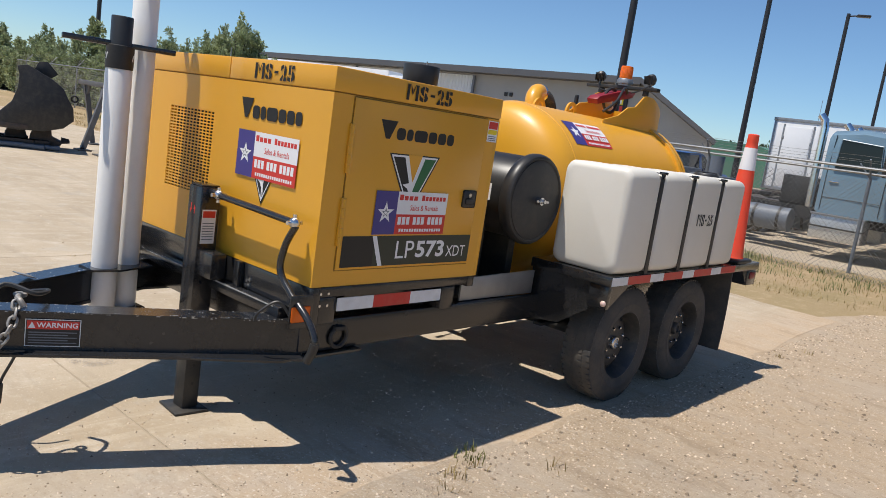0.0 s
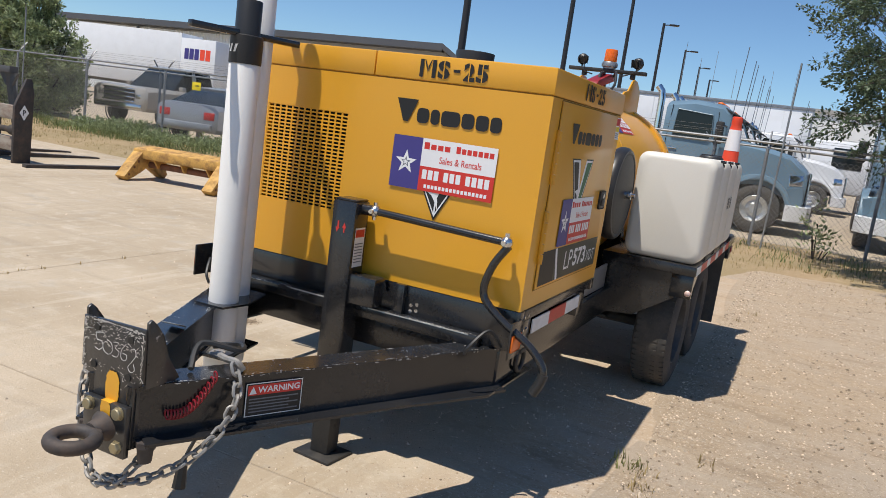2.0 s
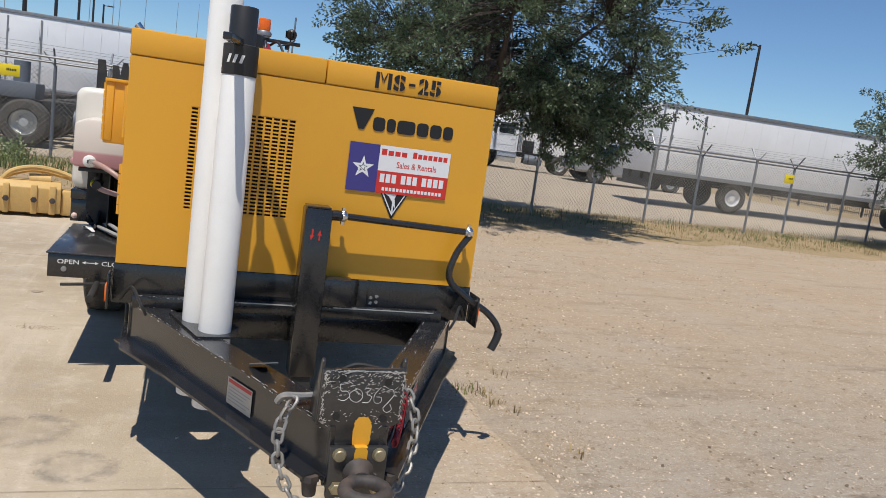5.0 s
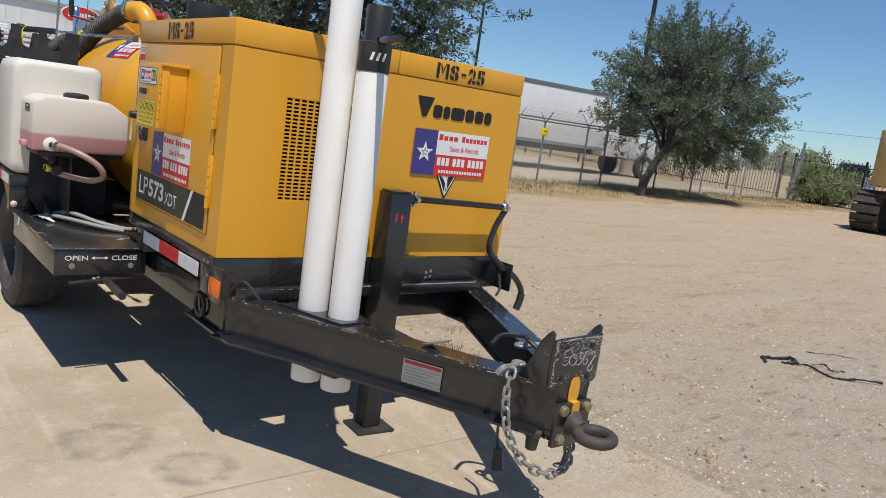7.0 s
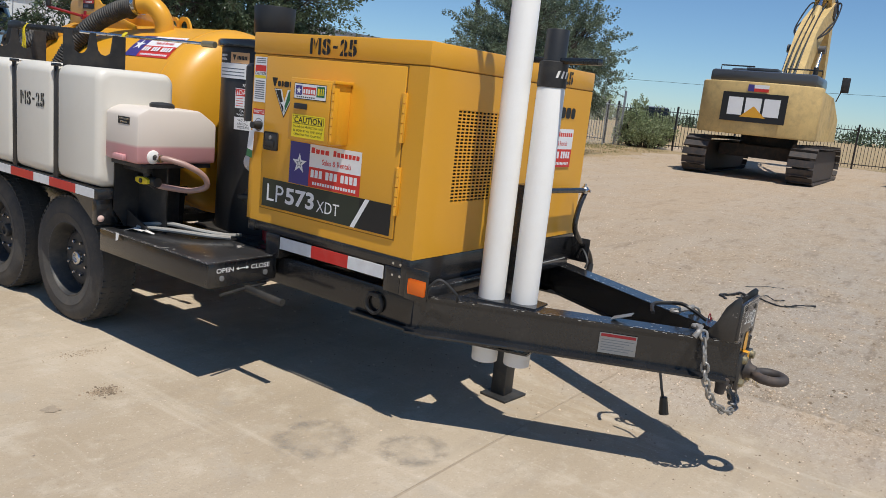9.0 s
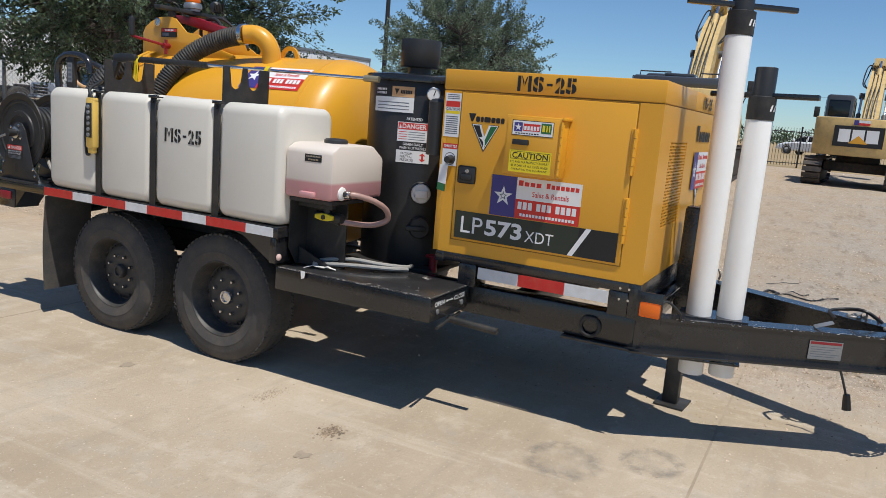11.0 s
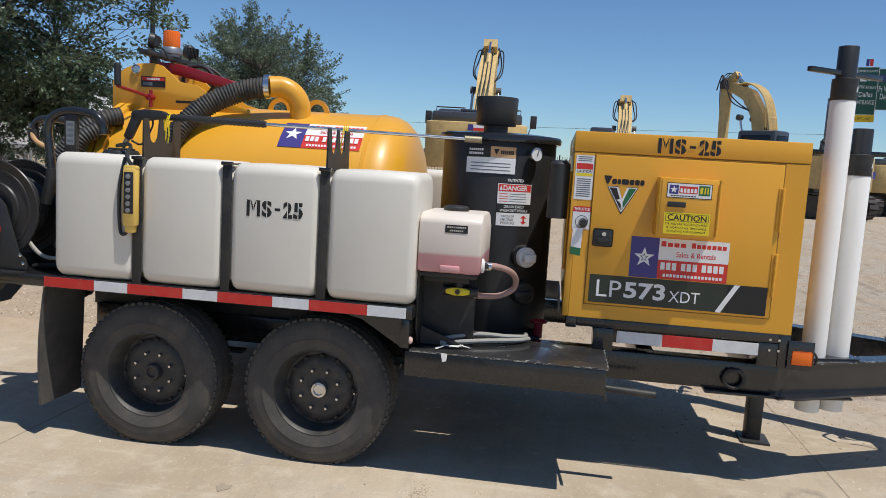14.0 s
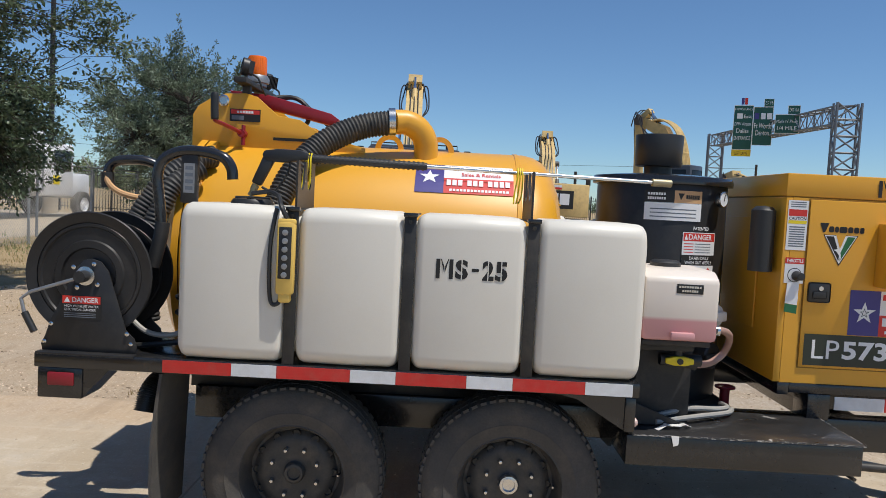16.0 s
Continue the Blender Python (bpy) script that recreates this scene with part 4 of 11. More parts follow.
for loop in ([(-0.066, 0.716), (-0.040, 0.722), (-0.062, 0.720), (-0.060, 0.700), (-0.042, 0.698), (-0.036, 0.684), (-0.050, 0.672), (-0.066, 0.676)],
             [(-0.016, 0.706), (-0.034, 0.694), (-0.032, 0.676), (-0.014, 0.668), (0.0, 0.680), (-0.004, 0.700), (-0.022, 0.708)],
             [(0.004, 0.706), (0.022, 0.708), (0.012, 0.692), (0.026, 0.684), (0.018, 0.668), (0.002, 0.668)],
             [(0.050, 0.712), (0.034, 0.690), (0.036, 0.668), (0.052, 0.668), (0.054, 0.682), (0.040, 0.684)],
             [(0.066, 0.700), (0.082, 0.706), (0.088, 0.690), (0.074, 0.668), (0.062, 0.652), (0.072, 0.640), (0.086, 0.648), (0.080, 0.664)]):
    sweep(bm, [Vector((p.x, -1.1724, p.z)) for p in spline([(x, 0, z) for x, z in loop], 6)], 0.0010, 4)
part("chalk_scribble", bm, CHALK, head_plate, "faint looping chalk scribble", flat=True)
bm = nb()
rim = [(math.cos(6.283 * k / 48), math.sin(6.283 * k / 48)) for k in range(48)]
bm.faces.new([bm.verts.new((0.011 + math.copysign(abs(c) ** 0.55, c) * (0.0255 + 0.003 * noise.noise((c * 6, q * 9, 3))), -1.1745, 0.578 + math.copysign(abs(q) ** 0.8, q) * (0.050 + 0.006 * noise.noise((c * 5, q * 3, 8))))) for c, q in rim])
part("paint_mark", bm, YELLOW, head_plate, "yellow paint mark", flat=True)
bm = nb()
box(bm, -0.074, 0.087, -1.192, -1.173, 0.400, 0.546, 0.003)
lun = part("lunette_plate", bm, BLACK_WORN, trailer, "scuffed black bolt-on plate")
bm = nb()
bm.faces.new([bm.verts.new((0.011 + math.copysign(abs(c) ** 0.6, c) * (0.0185 + 0.003 * noise.noise((c * 6, q * 7, 5))), -1.1932, 0.519 + math.copysign(abs(q) ** 0.5, q) * 0.028)) for c, q in rim])
part("paint_drip", bm, YELLOW, lun, "yellow paint run", flat=True)
bm = nb()
box(bm, -0.007, 0.029, -1.1934, -1.1735, 0.5440, 0.5466, 0.001)
part("paint_lip", bm, YELLOW, lun, "yellow paint over the plate's edge")
for x in (-0.048, 0.062):
    for z in (0.430, 0.526):
        bm = nb()
        lathe(bm, [(0.0195, 0.0), (0.0195, 0.003), (0.0165, 0.003), (0.0165, 0.012), (0.014, 0.0145), (0.0, 0.0150)], axis((x, -1.192, z), (0, -1, 0)), 12 if z > 0.5 else 6)
        part("bolt", bm, BRASS, lun, "dull brassy plated bolt")
# cast shank that widens into a lying ring
bm = nb()
lathe(bm, [(0.044, 0.0), (0.042, 0.005), (0.030, 0.016), (0.026, 0.040), (0.0, 0.046)], axis((0.009, -1.192, 0.474), (0, -1, -0.12)), 20)
prism(bm, [(-0.030, -1.222, 0.488), (0.048, -1.222, 0.488), (0.056, -1.246, 0.482), (-0.036, -1.246, 0.482)], (0, 0, -0.030), bev=0.012)
sweep(bm, [(0.010 + 0.054 * math.cos(6.283 * k / 28), -1.288 + 0.054 * math.sin(6.283 * k / 28), 0.468) for k in range(28)], 0.0195, 14, True)
part("lunette_eye", bm, IRON, lun, "worn grey steel lunette eye")
for x, z in ((-0.060, 0.735), (0.068, 0.728), (-0.066, 0.628), (0.066, 0.622)):
    bm = nb()
    rod(bm, (x, -1.175, z), (x, -1.1715, z), 0.0105, seg=12)
    part("bolt_hole", bm, INK, head_plate)
# scraped chain sockets hung below the tongue tips
for s in (-1, 1):
    bm = nb()
    rod(bm, (s * 0.112, -1.140, 0.445), (s * 0.108, -1.136, 0.385), 0.024, 0.019, 12)
    rod(bm, (s * 0.112, -1.140, 0.447), (s * 0.112, -1.140, 0.430), 0.029, seg=6)
    part("chain_socket", bm, IRON, trailer, "dark steel chain anchor")
# bent strap plate lying on the tongue
bm = nb()
prism(bm, [(-0.262, -0.700, 0.6035), (-0.205, -0.690, 0.6035), (-0.178, -0.765, 0.632), (-0.232, -0.775, 0.632)], (0, 0, 0.005), bev=0.002)
part("strap_plate", bm, GALV, trailer, "bent grey steel plate on the tongue")

# safety chains
def chain(points, label, link=0.042, wire=0.0062):
    th = thing("safety_chain", label, "chain", group="safety chains")
    path = spline(points, 30)
    acc, out = 0.0, [path[0]]
    for a, b in zip(path, path[1:]):
        acc += (b - a).length
        if acc >= link * 0.74:
            out.append(b)
            acc = 0.0
    for i, (a, b) in enumerate(zip(out, out[1:])):
        t = (b - a).normalized()
        u = t.cross(Vector((0.3, 0.2, 1))).normalized()
        if i % 2:
            u = t.cross(u).normalized()
        mid = (a + b) / 2
        half = link * 0.5 - wire
        loop = []
        for k in range(14):
            an = 6.283 * k / 14
            loop.append(mid + t * (half * 0.5 * (1 if math.cos(an) > 0 else -1) + 0.013 * math.cos(an)) + u * 0.0135 * math.sin(an))
        bm = nb()
        sweep(bm, loop, wire * 0.85, 6, True)
        part("link", bm, CHAIN, th)
    return th


chain([(0.19, -0.90, 0.63), (0.235, -0.93, 0.55), (0.225, -0.99, 0.45), (0.165, -1.07, 0.365), (0.07, -1.15, 0.315), (-0.02, -1.17, 0.32)], "galvanised safety chain looped from the tongue")
chain([(-0.16, -1.05, 0.63), (-0.20, -1.08, 0.55), (-0.19, -1.10, 0.44), (-0.13, -1.13, 0.34), (-0.04, -1.17, 0.295), (0.05, -1.17, 0.32), (0.09, -1.09, 0.41)], "galvanised safety chain looped from the tongue")
for s, y in ((1, -0.88), (-1, -1.03)):
    hk = thing("chain_hook", "galvanised grab hook on the tongue rail", "hook", group="chain hooks")
    bm = nb()
    x = 0.17 * s
    sweep(bm, spline([(x - s * 0.09, y + 0.03, 0.622), (x - s * 0.03, y, 0.628), (x + s * 0.02, y - 0.01, 0.632), (x + s * 0.035, y, 0.61)], 6), 0.011, 8)
    sweep(bm, [(x - s * 0.09 + 0.018 * math.cos(6.283 * k / 12), y + 0.03 + 0.018 * math.sin(6.283 * k / 12), 0.622) for k in range(12)], 0.008, 6, True)
    part("hook", bm, CHAIN, hk)

# breakaway coil cable and breakaway cord
bm = nb()
pts = []
for k in range(150):
    t = k / 149
    c = Vector((0.132 + 0.055 * t, -1.10 + 0.13 * t, 0.515 + 0.10 * t - 0.04 * math.sin(3.14 * t)))
    pts.append(c + Vector((0.009 * math.cos(k * 0.62), 0.004, 0.014 * math.sin(k * 0.62))))
sweep(bm, pts, 0.0026, 5)
single("coil_cable", bm, RED_PAINT, "red coiled breakaway cable at the coupler", "cable")
bm = nb()
sweep(bm, spline([(0.02, -0.80, 0.45), (0.03, -0.84, 0.36), (0.012, -0.87, 0.28), (0.01, -0.885, 0.235)]), 0.006, 6)
rod(bm, (0.01, -0.884, 0.25), (0.012, -0.895, 0.175), 0.016, 0.022, 8)
single("trailer_plug_cord", bm, PLASTIC_BLACK, "black trailer plug hanging from the tongue", "cable")
bm = nb()
sweep(bm, spline([(0.10, -0.98, 0.61), (0.06, -0.90, 0.66), (0.14, -0.82, 0.64), (0.08, -0.75, 0.63), (0.0, -0.78, 0.61)]), 0.009, 6)
single("tongue_cable", bm, PLASTIC_BLACK, "black cable bunched between the tongue rails", "cable")

# tongue jack
jack = thing("tongue_jack", "black drop-leg trailer jack with a crank arm", "jack", pose(0.007, -0.071, 0))
bm = nb()
box(bm, -0.053, 0.053, -0.055, 0.045, 0.36, 1.056, 0.007)
mast = part("mast", bm, BLACK, jack)
bm = nb()
box(bm, -0.047, 0.047, -0.050, 0.040, 1.056, 1.064, 0.003)
part("cap", bm, BLACK, mast)
bm = nb()
box(bm, -0.042, 0.042, -0.045, 0.035, 0.012, 0.36, 0.006)
part("drop_leg", bm, BLACK_MATT, jack)
bm = nb()
prism(bm, [(-0.095, -0.085, 0.0), (0.085, -0.10, 0.0), (0.10, 0.06, 0.0), (-0.08, 0.07, 0.0)], (0, 0, 0.012), bev=0.002)
part("foot_plate", bm, BLACK_MATT, jack)
for z in (0.13, 0.22, 0.31):
    bm = nb()
    rod(bm, (0.041, -0.005, z), (0.0432, -0.005, z), 0.008, seg=10)
    part("pin_hole", bm, INK, jack)
bm = nb()
rod(bm, (0.05, 0.0, 1.03), (0.10, 0.0, 1.03), 0.022, seg=16)
sweep(bm, [(0.10, 0, 1.03), (0.655, 0.005, 1.012)], 0.0145, 12)
arm = part("crank_shaft", bm, BLACK, jack)
for p in ((0.105, 0.0, 1.03), (0.655, 0.005, 1.012)):
    bm = nb()
    ball(bm, p, 0.024, 10)
    rod(bm, Vector(p) + Vector((0, -0.036, 0)), Vector(p) + Vector((0, 0.036, 0)), 0.009, seg=8)
    rod(bm, Vector(p) + Vector((0, 0, -0.034)), Vector(p) + Vector((0, 0, 0.034)), 0.009, seg=8)
    part("universal_joint", bm, STEEL, arm, "bare steel universal joint")
bm = nb()
sweep(bm, spline([(0.665, 0.005, 1.0), (0.612, 0.005, 0.91), (0.598, 0.005, 0.805), (0.685, 0.005, 0.727), (0.80, 0.005, 0.66), (0.862, 0.005, 0.585), (0.845, 0.0, 0.51)], 8), 0.0150, 12)
crank = part("crank", bm, BLACK, jack, "bent black crank handle")
bm = nb()
sweep(bm, spline([(0.866, 0.005, 0.575), (0.858, 0.003, 0.54), (0.838, 0.0, 0.495)], 4), 0.0185, 12)
part("grip", bm, PLASTIC_BLACK, crank)
bm = nb()
box(bm, 0.05, 0.17, -0.045, 0.03, 0.66, 0.775, 0.006)
part("gear_box", bm, BLACK, jack)
m_side = facing((0.053, -0.03, 0.80), (0, 1, 0), (0, 0, 1))
decal("instruction_sticker", jack, m_side, [("r", WHITE, -0.012, 0.0, 0.058, 0.155), ("r", RED, -0.008, 0.118, 0.054, 0.148)] + [("r", STEEL_GREY, -0.006, 0.018 + 0.012 * k, 0.050, 0.022 + 0.012 * k) for k in range(7)], [WHITE, RED, STEEL_GREY], "white instruction sticker")
m_fr = facing((0, -0.055, 0.93), (1, 0, 0), (0, 0, 1))
decal("arrow_marks", jack, m_fr, [("p", RED, [(-0.024, 0.0), (-0.012, 0.02), (-0.016, 0.02), (-0.016, 0.045), (-0.023, 0.045), (-0.023, 0.02), (-0.03, 0.02)][::-1]), ("p", RED, [(0.0, 0.02), (0.006, 0.02), (0.006, 0.0), (0.012, 0.0), (0.012, 0.02), (0.018, 0.02), (0.009, 0.042)][::-1])], [RED], "small red arrows")


# warning stickers on the tongue rails
def on_tongue(s, y):
    p0, p1 = Vector((s * 0.675, 0.04, 0)), Vector((s * 0.078, -1.18, 0))
    t = (y - p0.y) / (p1.y - p0.y)
    o = p0.lerp(p1, t)
    right = (p0 - p1) if s > 0 else (p1 - p0)
    return facing((o.x, o.y, 0.52), right, (0, 0, 1))


decal("warning_sticker", trailer, on_tongue(1, -0.797), [("r", WHITE, -0.092, -0.052, 0.092, 0.052), ("r", INK, -0.089, -0.049, 0.089, 0.049), ("r", RED, -0.086, 0.014, 0.086, 0.046), ("p", WHITE, [(-0.082, 0.018), (-0.058, 0.018), (-0.07, 0.042)]), ("t", WHITE, "WARNING", -0.055, 0.020, 0.082, 0.040, 0.02)] +
      [("r", STEEL_GREY, -0.08, 0.0 - 0.010 * k, 0.08 - 0.03 * (k % 2), 0.004 - 0.010 * k) for k in range(5)], [WHITE, INK, RED, STEEL_GREY], "black and red warning sticker")
# grey and dark red put this white sticker's shade into its colours
decal("instruction_sticker", trailer, on_tongue(-1, -0.755), [("r", GALV, -0.075, -0.046, 0.075, 0.040), ("r", RED_PAINT, -0.070, 0.024, 0.070, 0.036)] + [("r", STEEL_GREY, -0.066, 0.010 - 0.011 * k, 0.066 - 0.02 * (k % 3), 0.013 - 0.011 * k) for k in range(5)], [GALV, RED_PAINT, STEEL_GREY], "white instruction sticker")

# skid base under the enclosure
bm = nb()
box(bm, -0.735, 0.735, 0.0, 0.05, 0.60, 0.757, 0.004)
box(bm, -0.735, 0.735, 0.98, 1.03, 0.705, 0.757, 0.004)
for s in (-1, 1):
    box(bm, min(s * 0.69, s * 0.735), max(s * 0.69, s * 0.735), 0.05, 0.98, 0.715, 0.757, 0.004)
    box(bm, min(s * 0.60, s * 0.733), max(s * 0.60, s * 0.733), 0.051, 0.14, 0.602, 0.714, 0.004)
    box(bm, min(s * 0.60, s * 0.733), max(s * 0.60, s * 0.733), 0.80, 0.895, 0.602, 0.714, 0.004)
box(bm, -0.60, 0.60, 0.30, 0.80, 0.62, 0.70)
part("skid_base", bm, BLACK, trailer)
bm = nb()
box(bm, -0.66, 0.60, -0.05, -0.006, 0.595, 0.645, 0.006)
box(bm, 0.22, 0.26, -0.03, -0.002, 0.60, 0.76, 0.003)
part("front_sill", bm, BLACK, trailer, "black front sill with a pale edge of wear and painted glint")
for x, z in ((0.285, 0.683), (0.31, 0.69), (0.285, 0.66), (0.31, 0.665)):
    bm = nb()
    rod(bm, (x, -0.006, z), (x, 0.002, z), 0.008, seg=8)
    part("rivet", bm, STEEL, trailer)
for s in (-1, 1):
    for y0, y1, mt in ((0.14, 0.345, TAPE_WHITE), (0.345, 0.575, TAPE_RED), (0.575, 0.785, TAPE_WHITE)):
        bm = nb()
        box(bm, min(s * 0.736, s * 0.741), max(s * 0.736, s * 0.741), y0, y1, 0.652, 0.708)
        part("reflective_tape", bm, mt, trailer, "worn reflective safety tape")

# slide-out step box
step = thing("step_box", "black pull-out tool tray with a steel handle", "tool box")
bm = nb()
box(bm, -1.092, -0.70, 0.845, 1.74, 0.488, 0.603, 0.005)
part("tray", bm, BLACK, step, "black scuffed tray")
bm = nb()
box(bm, -1.10, -0.695, 0.838, 1.72, 0.603, 0.609, 0.002)
part("lid", bm, BLACK_WORN, step, "scuffed black lid")
# besides real chips, these pale flakes paint the highlight on the lid's edges
chips(step, (-1.0985, 0.845, 0.6092), (-1.0985, 1.715, 0.6092), (0, 0, 1), 110, 91, 0.007)
chips(step, (-1.1002, 0.845, 0.607), (-1.1002, 1.715, 0.607), (-1, 0, 0), 60, 92, 0.004)
chips(step, (-1.095, 0.8395, 0.6092), (-0.70, 0.8395, 0.6092), (0, 0, 1), 50, 93, 0.007)
chips(step, (-1.06, 0.86, 0.6092), (-0.80, 1.60, 0.6092), (0, 0, 1), 40, 94, 0.12, "pale scuffs on the lid")
bm = nb()
sweep(bm, [(-0.87, 0.86, 0.462), (-0.872, 0.60, 0.452)], 0.017, 12)
sweep(bm, [(-0.75, 0.86, 0.47), (-1.03, 0.835, 0.455)], 0.008, 8)
part("pull_handle", bm, BLACK_MATT, step)
for x in (-1.02, -0.77):
    bm = nb()
    lathe(bm, [(0.013, 0), (0.013, 0.004), (0.0, 0.006)], axis((x, 0.845, 0.53), (0, -1, 0)), 12)
    part("bolt", bm, GALV, step)
m_st = facing((-0.90, 0.845, 0.555), (1, 0, 0), (0, 0, 1))
decal("open_close_marking", step, m_st, [("t", WHITE, "OPEN", -0.15, 0.0, -0.055, 0.022, 0.01), ("t", WHITE, "CLOSE", 0.045, 0.0, 0.155, 0.022, 0.01), ("r", WHITE, -0.03, 0.009, 0.02, 0.013), ("p", WHITE, [(-0.042, 0.011), (-0.026, 0.003), (-0.026, 0.019)]), ("p", WHITE, [(0.016, 0.003), (0.032, 0.011), (0.016, 0.019)])], [WHITE], "white OPEN CLOSE lettering")
scrap = random.Random(17)
bm = nb()
ring = []
for k in range(6):
    ring.append(((-1.03 + 0.06 * k / 5 + scrap.uniform(-0.012, 0.012), 1.60 - 0.13 * k / 5 + scrap.uniform(-0.01, 0.01), 0.6105 + 0.018 * abs(math.sin(k * 1.9)))))
for (xa, ya, za), (xb, yb, zb) in zip(ring, ring[1:]):
    wa, wb = scrap.uniform(0.006, 0.016), scrap.uniform(0.006, 0.016)
    prism(bm, [(xa - wa, ya, za), (xa + wa, ya + 0.01, za), (xb + wb, yb, zb), (xb - wb, yb - 0.008, zb)], (0, 0, 0.0012))
prism(bm, [(-1.100, 1.575, 0.6105), (-1.102, 1.545, 0.6105), (-1.1055, 1.548, 0.578), (-1.106, 1.566, 0.572)], (-0.0015, 0, 0))
single("torn_tape", bm, PVC, "crumpled scrap of torn white tape on the tray", "scrap", flat=True)


# scraped edges, and painted glints on the sill
for s in (-1, 1):
    p0, p1 = Vector((s * 0.675, 0.04, 0.6006)), Vector((s * 0.078, -1.18, 0.6006))
    d = (p1 - p0).normalized()
    inw = Vector((d.y, -d.x, 0)) * (1 if (d.y * s) < 0 else -1)
    if inw.x * s > 0:
        inw = -inw
    for off, n in ((0.004, 70), (0.095, 45), (0.05, 26)):
        chips(trailer, p0 + inw * off, p1 + inw * off, (0, 0, 1), n, 60 + s + int(off * 1000), 0.006 if off != 0.05 else 0.05)
    chips(trailer, p0 + Vector((0, 0, -0.004)) - inw * 0.0006, p1 + Vector((0, 0, -0.004)) - inw * 0.0006, -inw, 45, 70 + s, 0.004)
for z, n in ((0.757, 90), (0.745, 90), (0.725, 60), (0.70, 40), (0.64, 26), (0.615, 20)):
    chips(head_plate, (-0.105, -1.1722, z), (0.108, -1.1722, z), (0, -1, 0), n, int(z * 1000), 0.03 if z < 0.75 else 0.008, "white scrapes on the coupler")
for x in (-0.108, 0.110):
    chips(head_plate, (x, -1.1722, 0.62), (x, -1.1722, 0.75), (0, -1, 0), 60, int(x * 999), 0.010, "white scrapes on the coupler")
# thin pale strips paint the sun's glint on the sill's lip
for x0, x1, z in ((-0.26, -0.05, 0.640), (0.12, 0.56, 0.641)):
    bm = nb()
    box(bm, x0, x1, -0.0512, -0.0495, z - 0.0022, z + 0.0022)
    part("edge_glint", bm, BARE, trailer, "painted bright glint on the sill edge")
chips(trailer, (-0.65, -0.048, 0.6452), (0.58, -0.048, 0.6452), (0, 0, 1), 110, 81, 0.010, "pale line of wear and painted highlight on the sill")
chips(trailer, (-0.60, -0.0502, 0.641), (0.55, -0.0502, 0.641), (0, -1, 0), 60, 82, 0.004, "pale line of wear and painted highlight on the sill")

# ---- engine enclosure ----
hood = thing("engine_enclosure", "yellow steel engine enclosure with black base on the trailer tongue end", "engine cover")
HX, HY, HZ0, HZ1, HS = 0.73, 1.05, 0.758, 1.64, 1.543
bm = nb()
vx0, vx1, vz0, vz1 = -0.505, -0.104, 0.988, 1.385
t = 0.03
# front wall leaves the grille opening free
gx, gz = (-HX, vx0, vx1, HX), (HZ0, vz0, vz1, HS - 0.003)
fv = {(i, k, j): bm.verts.new((gx[i], j * t, gz[k])) for i in range(4) for k in range(4) for j in (0, 1)}
for i in range(3):
    for k in range(3):
        if (i, k) != (1, 1):
            bm.faces.new((fv[i, k, 0], fv[i + 1, k, 0], fv[i + 1, k + 1, 0], fv[i, k + 1, 0]))
for a, b in (((0, 0), (3, 0)), ((3, 0), (3, 3)), ((3, 3), (0, 3)), ((0, 3), (0, 0)), ((1, 1), (1, 2)), ((1, 2), (2, 2)), ((2, 2), (2, 1)), ((2, 1), (1, 1))):
    bm.faces.new((fv[*a, 0], fv[*b, 0], fv[*b, 1], fv[*a, 1]))
bmesh.ops.recalc_face_normals(bm, faces=bm.faces[:])
part("front_panel", bm, YELLOW, hood, "yellow painted front panel", flat=True)
bm = nb()
box(bm, -HX, HX, HY - t, HY, HZ0, HS - 0.003, 0.004)
part("back_panel", bm, YELLOW, hood)
for s in (-1, 1):
    bm = nb()
    box(bm, min(s * (HX - t), s * HX), max(s * (HX - t), s * HX), t, HY - t, HZ0, HS - 0.003)
    part("side_panel", bm, YELLOW, hood)
bm = nb()
box(bm, -HX + t, HX - t, t, HY - t, HZ0, HZ0 + 0.01)
part("floor_panel", bm, YELLOW, hood)
# solid strip under the lids, the seam's shade put in by colour
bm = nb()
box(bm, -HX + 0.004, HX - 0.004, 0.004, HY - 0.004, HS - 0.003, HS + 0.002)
part("seam_gap_shade", bm, SEAM, hood)
for x0, x1 in ((-HX, -0.009), (-0.005, HX)):
    bm = nb()
    box(bm, x0 - (0.002 if x0 < -0.5 else 0), x1 + (0.002 if x1 > 0.5 else 0), -0.002, HY + 0.002, HS + 0.002, HZ1, 0.005)
    part("lid", bm, YELLOW, hood)
# front grille of punched slots
bm = nb()
nx, nz = 13, 27
px, pz = (vx1 - vx0) / nx, (vz1 - vz0) / nz
for i in range(nx + 1):
    x = vx0 + i * px
    box(bm, x - 0.0040, x + 0.0040, 0.001, 0.004, vz0, vz1)
for k in range(nz + 1):
    z = vz0 + k * pz
    box(bm, vx0, vx1, 0.0012, 0.0038, z - 0.0032, z + 0.0032)
grille = part("grille", bm, YELLOW, hood, "punched slot grille", flat=True)
bm = nb()
box(bm, vx0 - 0.01, vx1 + 0.01, 0.045, 0.06, vz0 - 0.01, vz1 + 0.01)
part("radiator_core", bm, INK, hood)
for k in range(26):
    x = vx0 + (vx1 - vx0) * (k + 0.5) / 26
    bm = nb()
    box(bm, x - 0.001, x + 0.001, 0.032, 0.045, vz0, vz1)
    part("radiator_fin", bm, BLACK_MATT, hood)

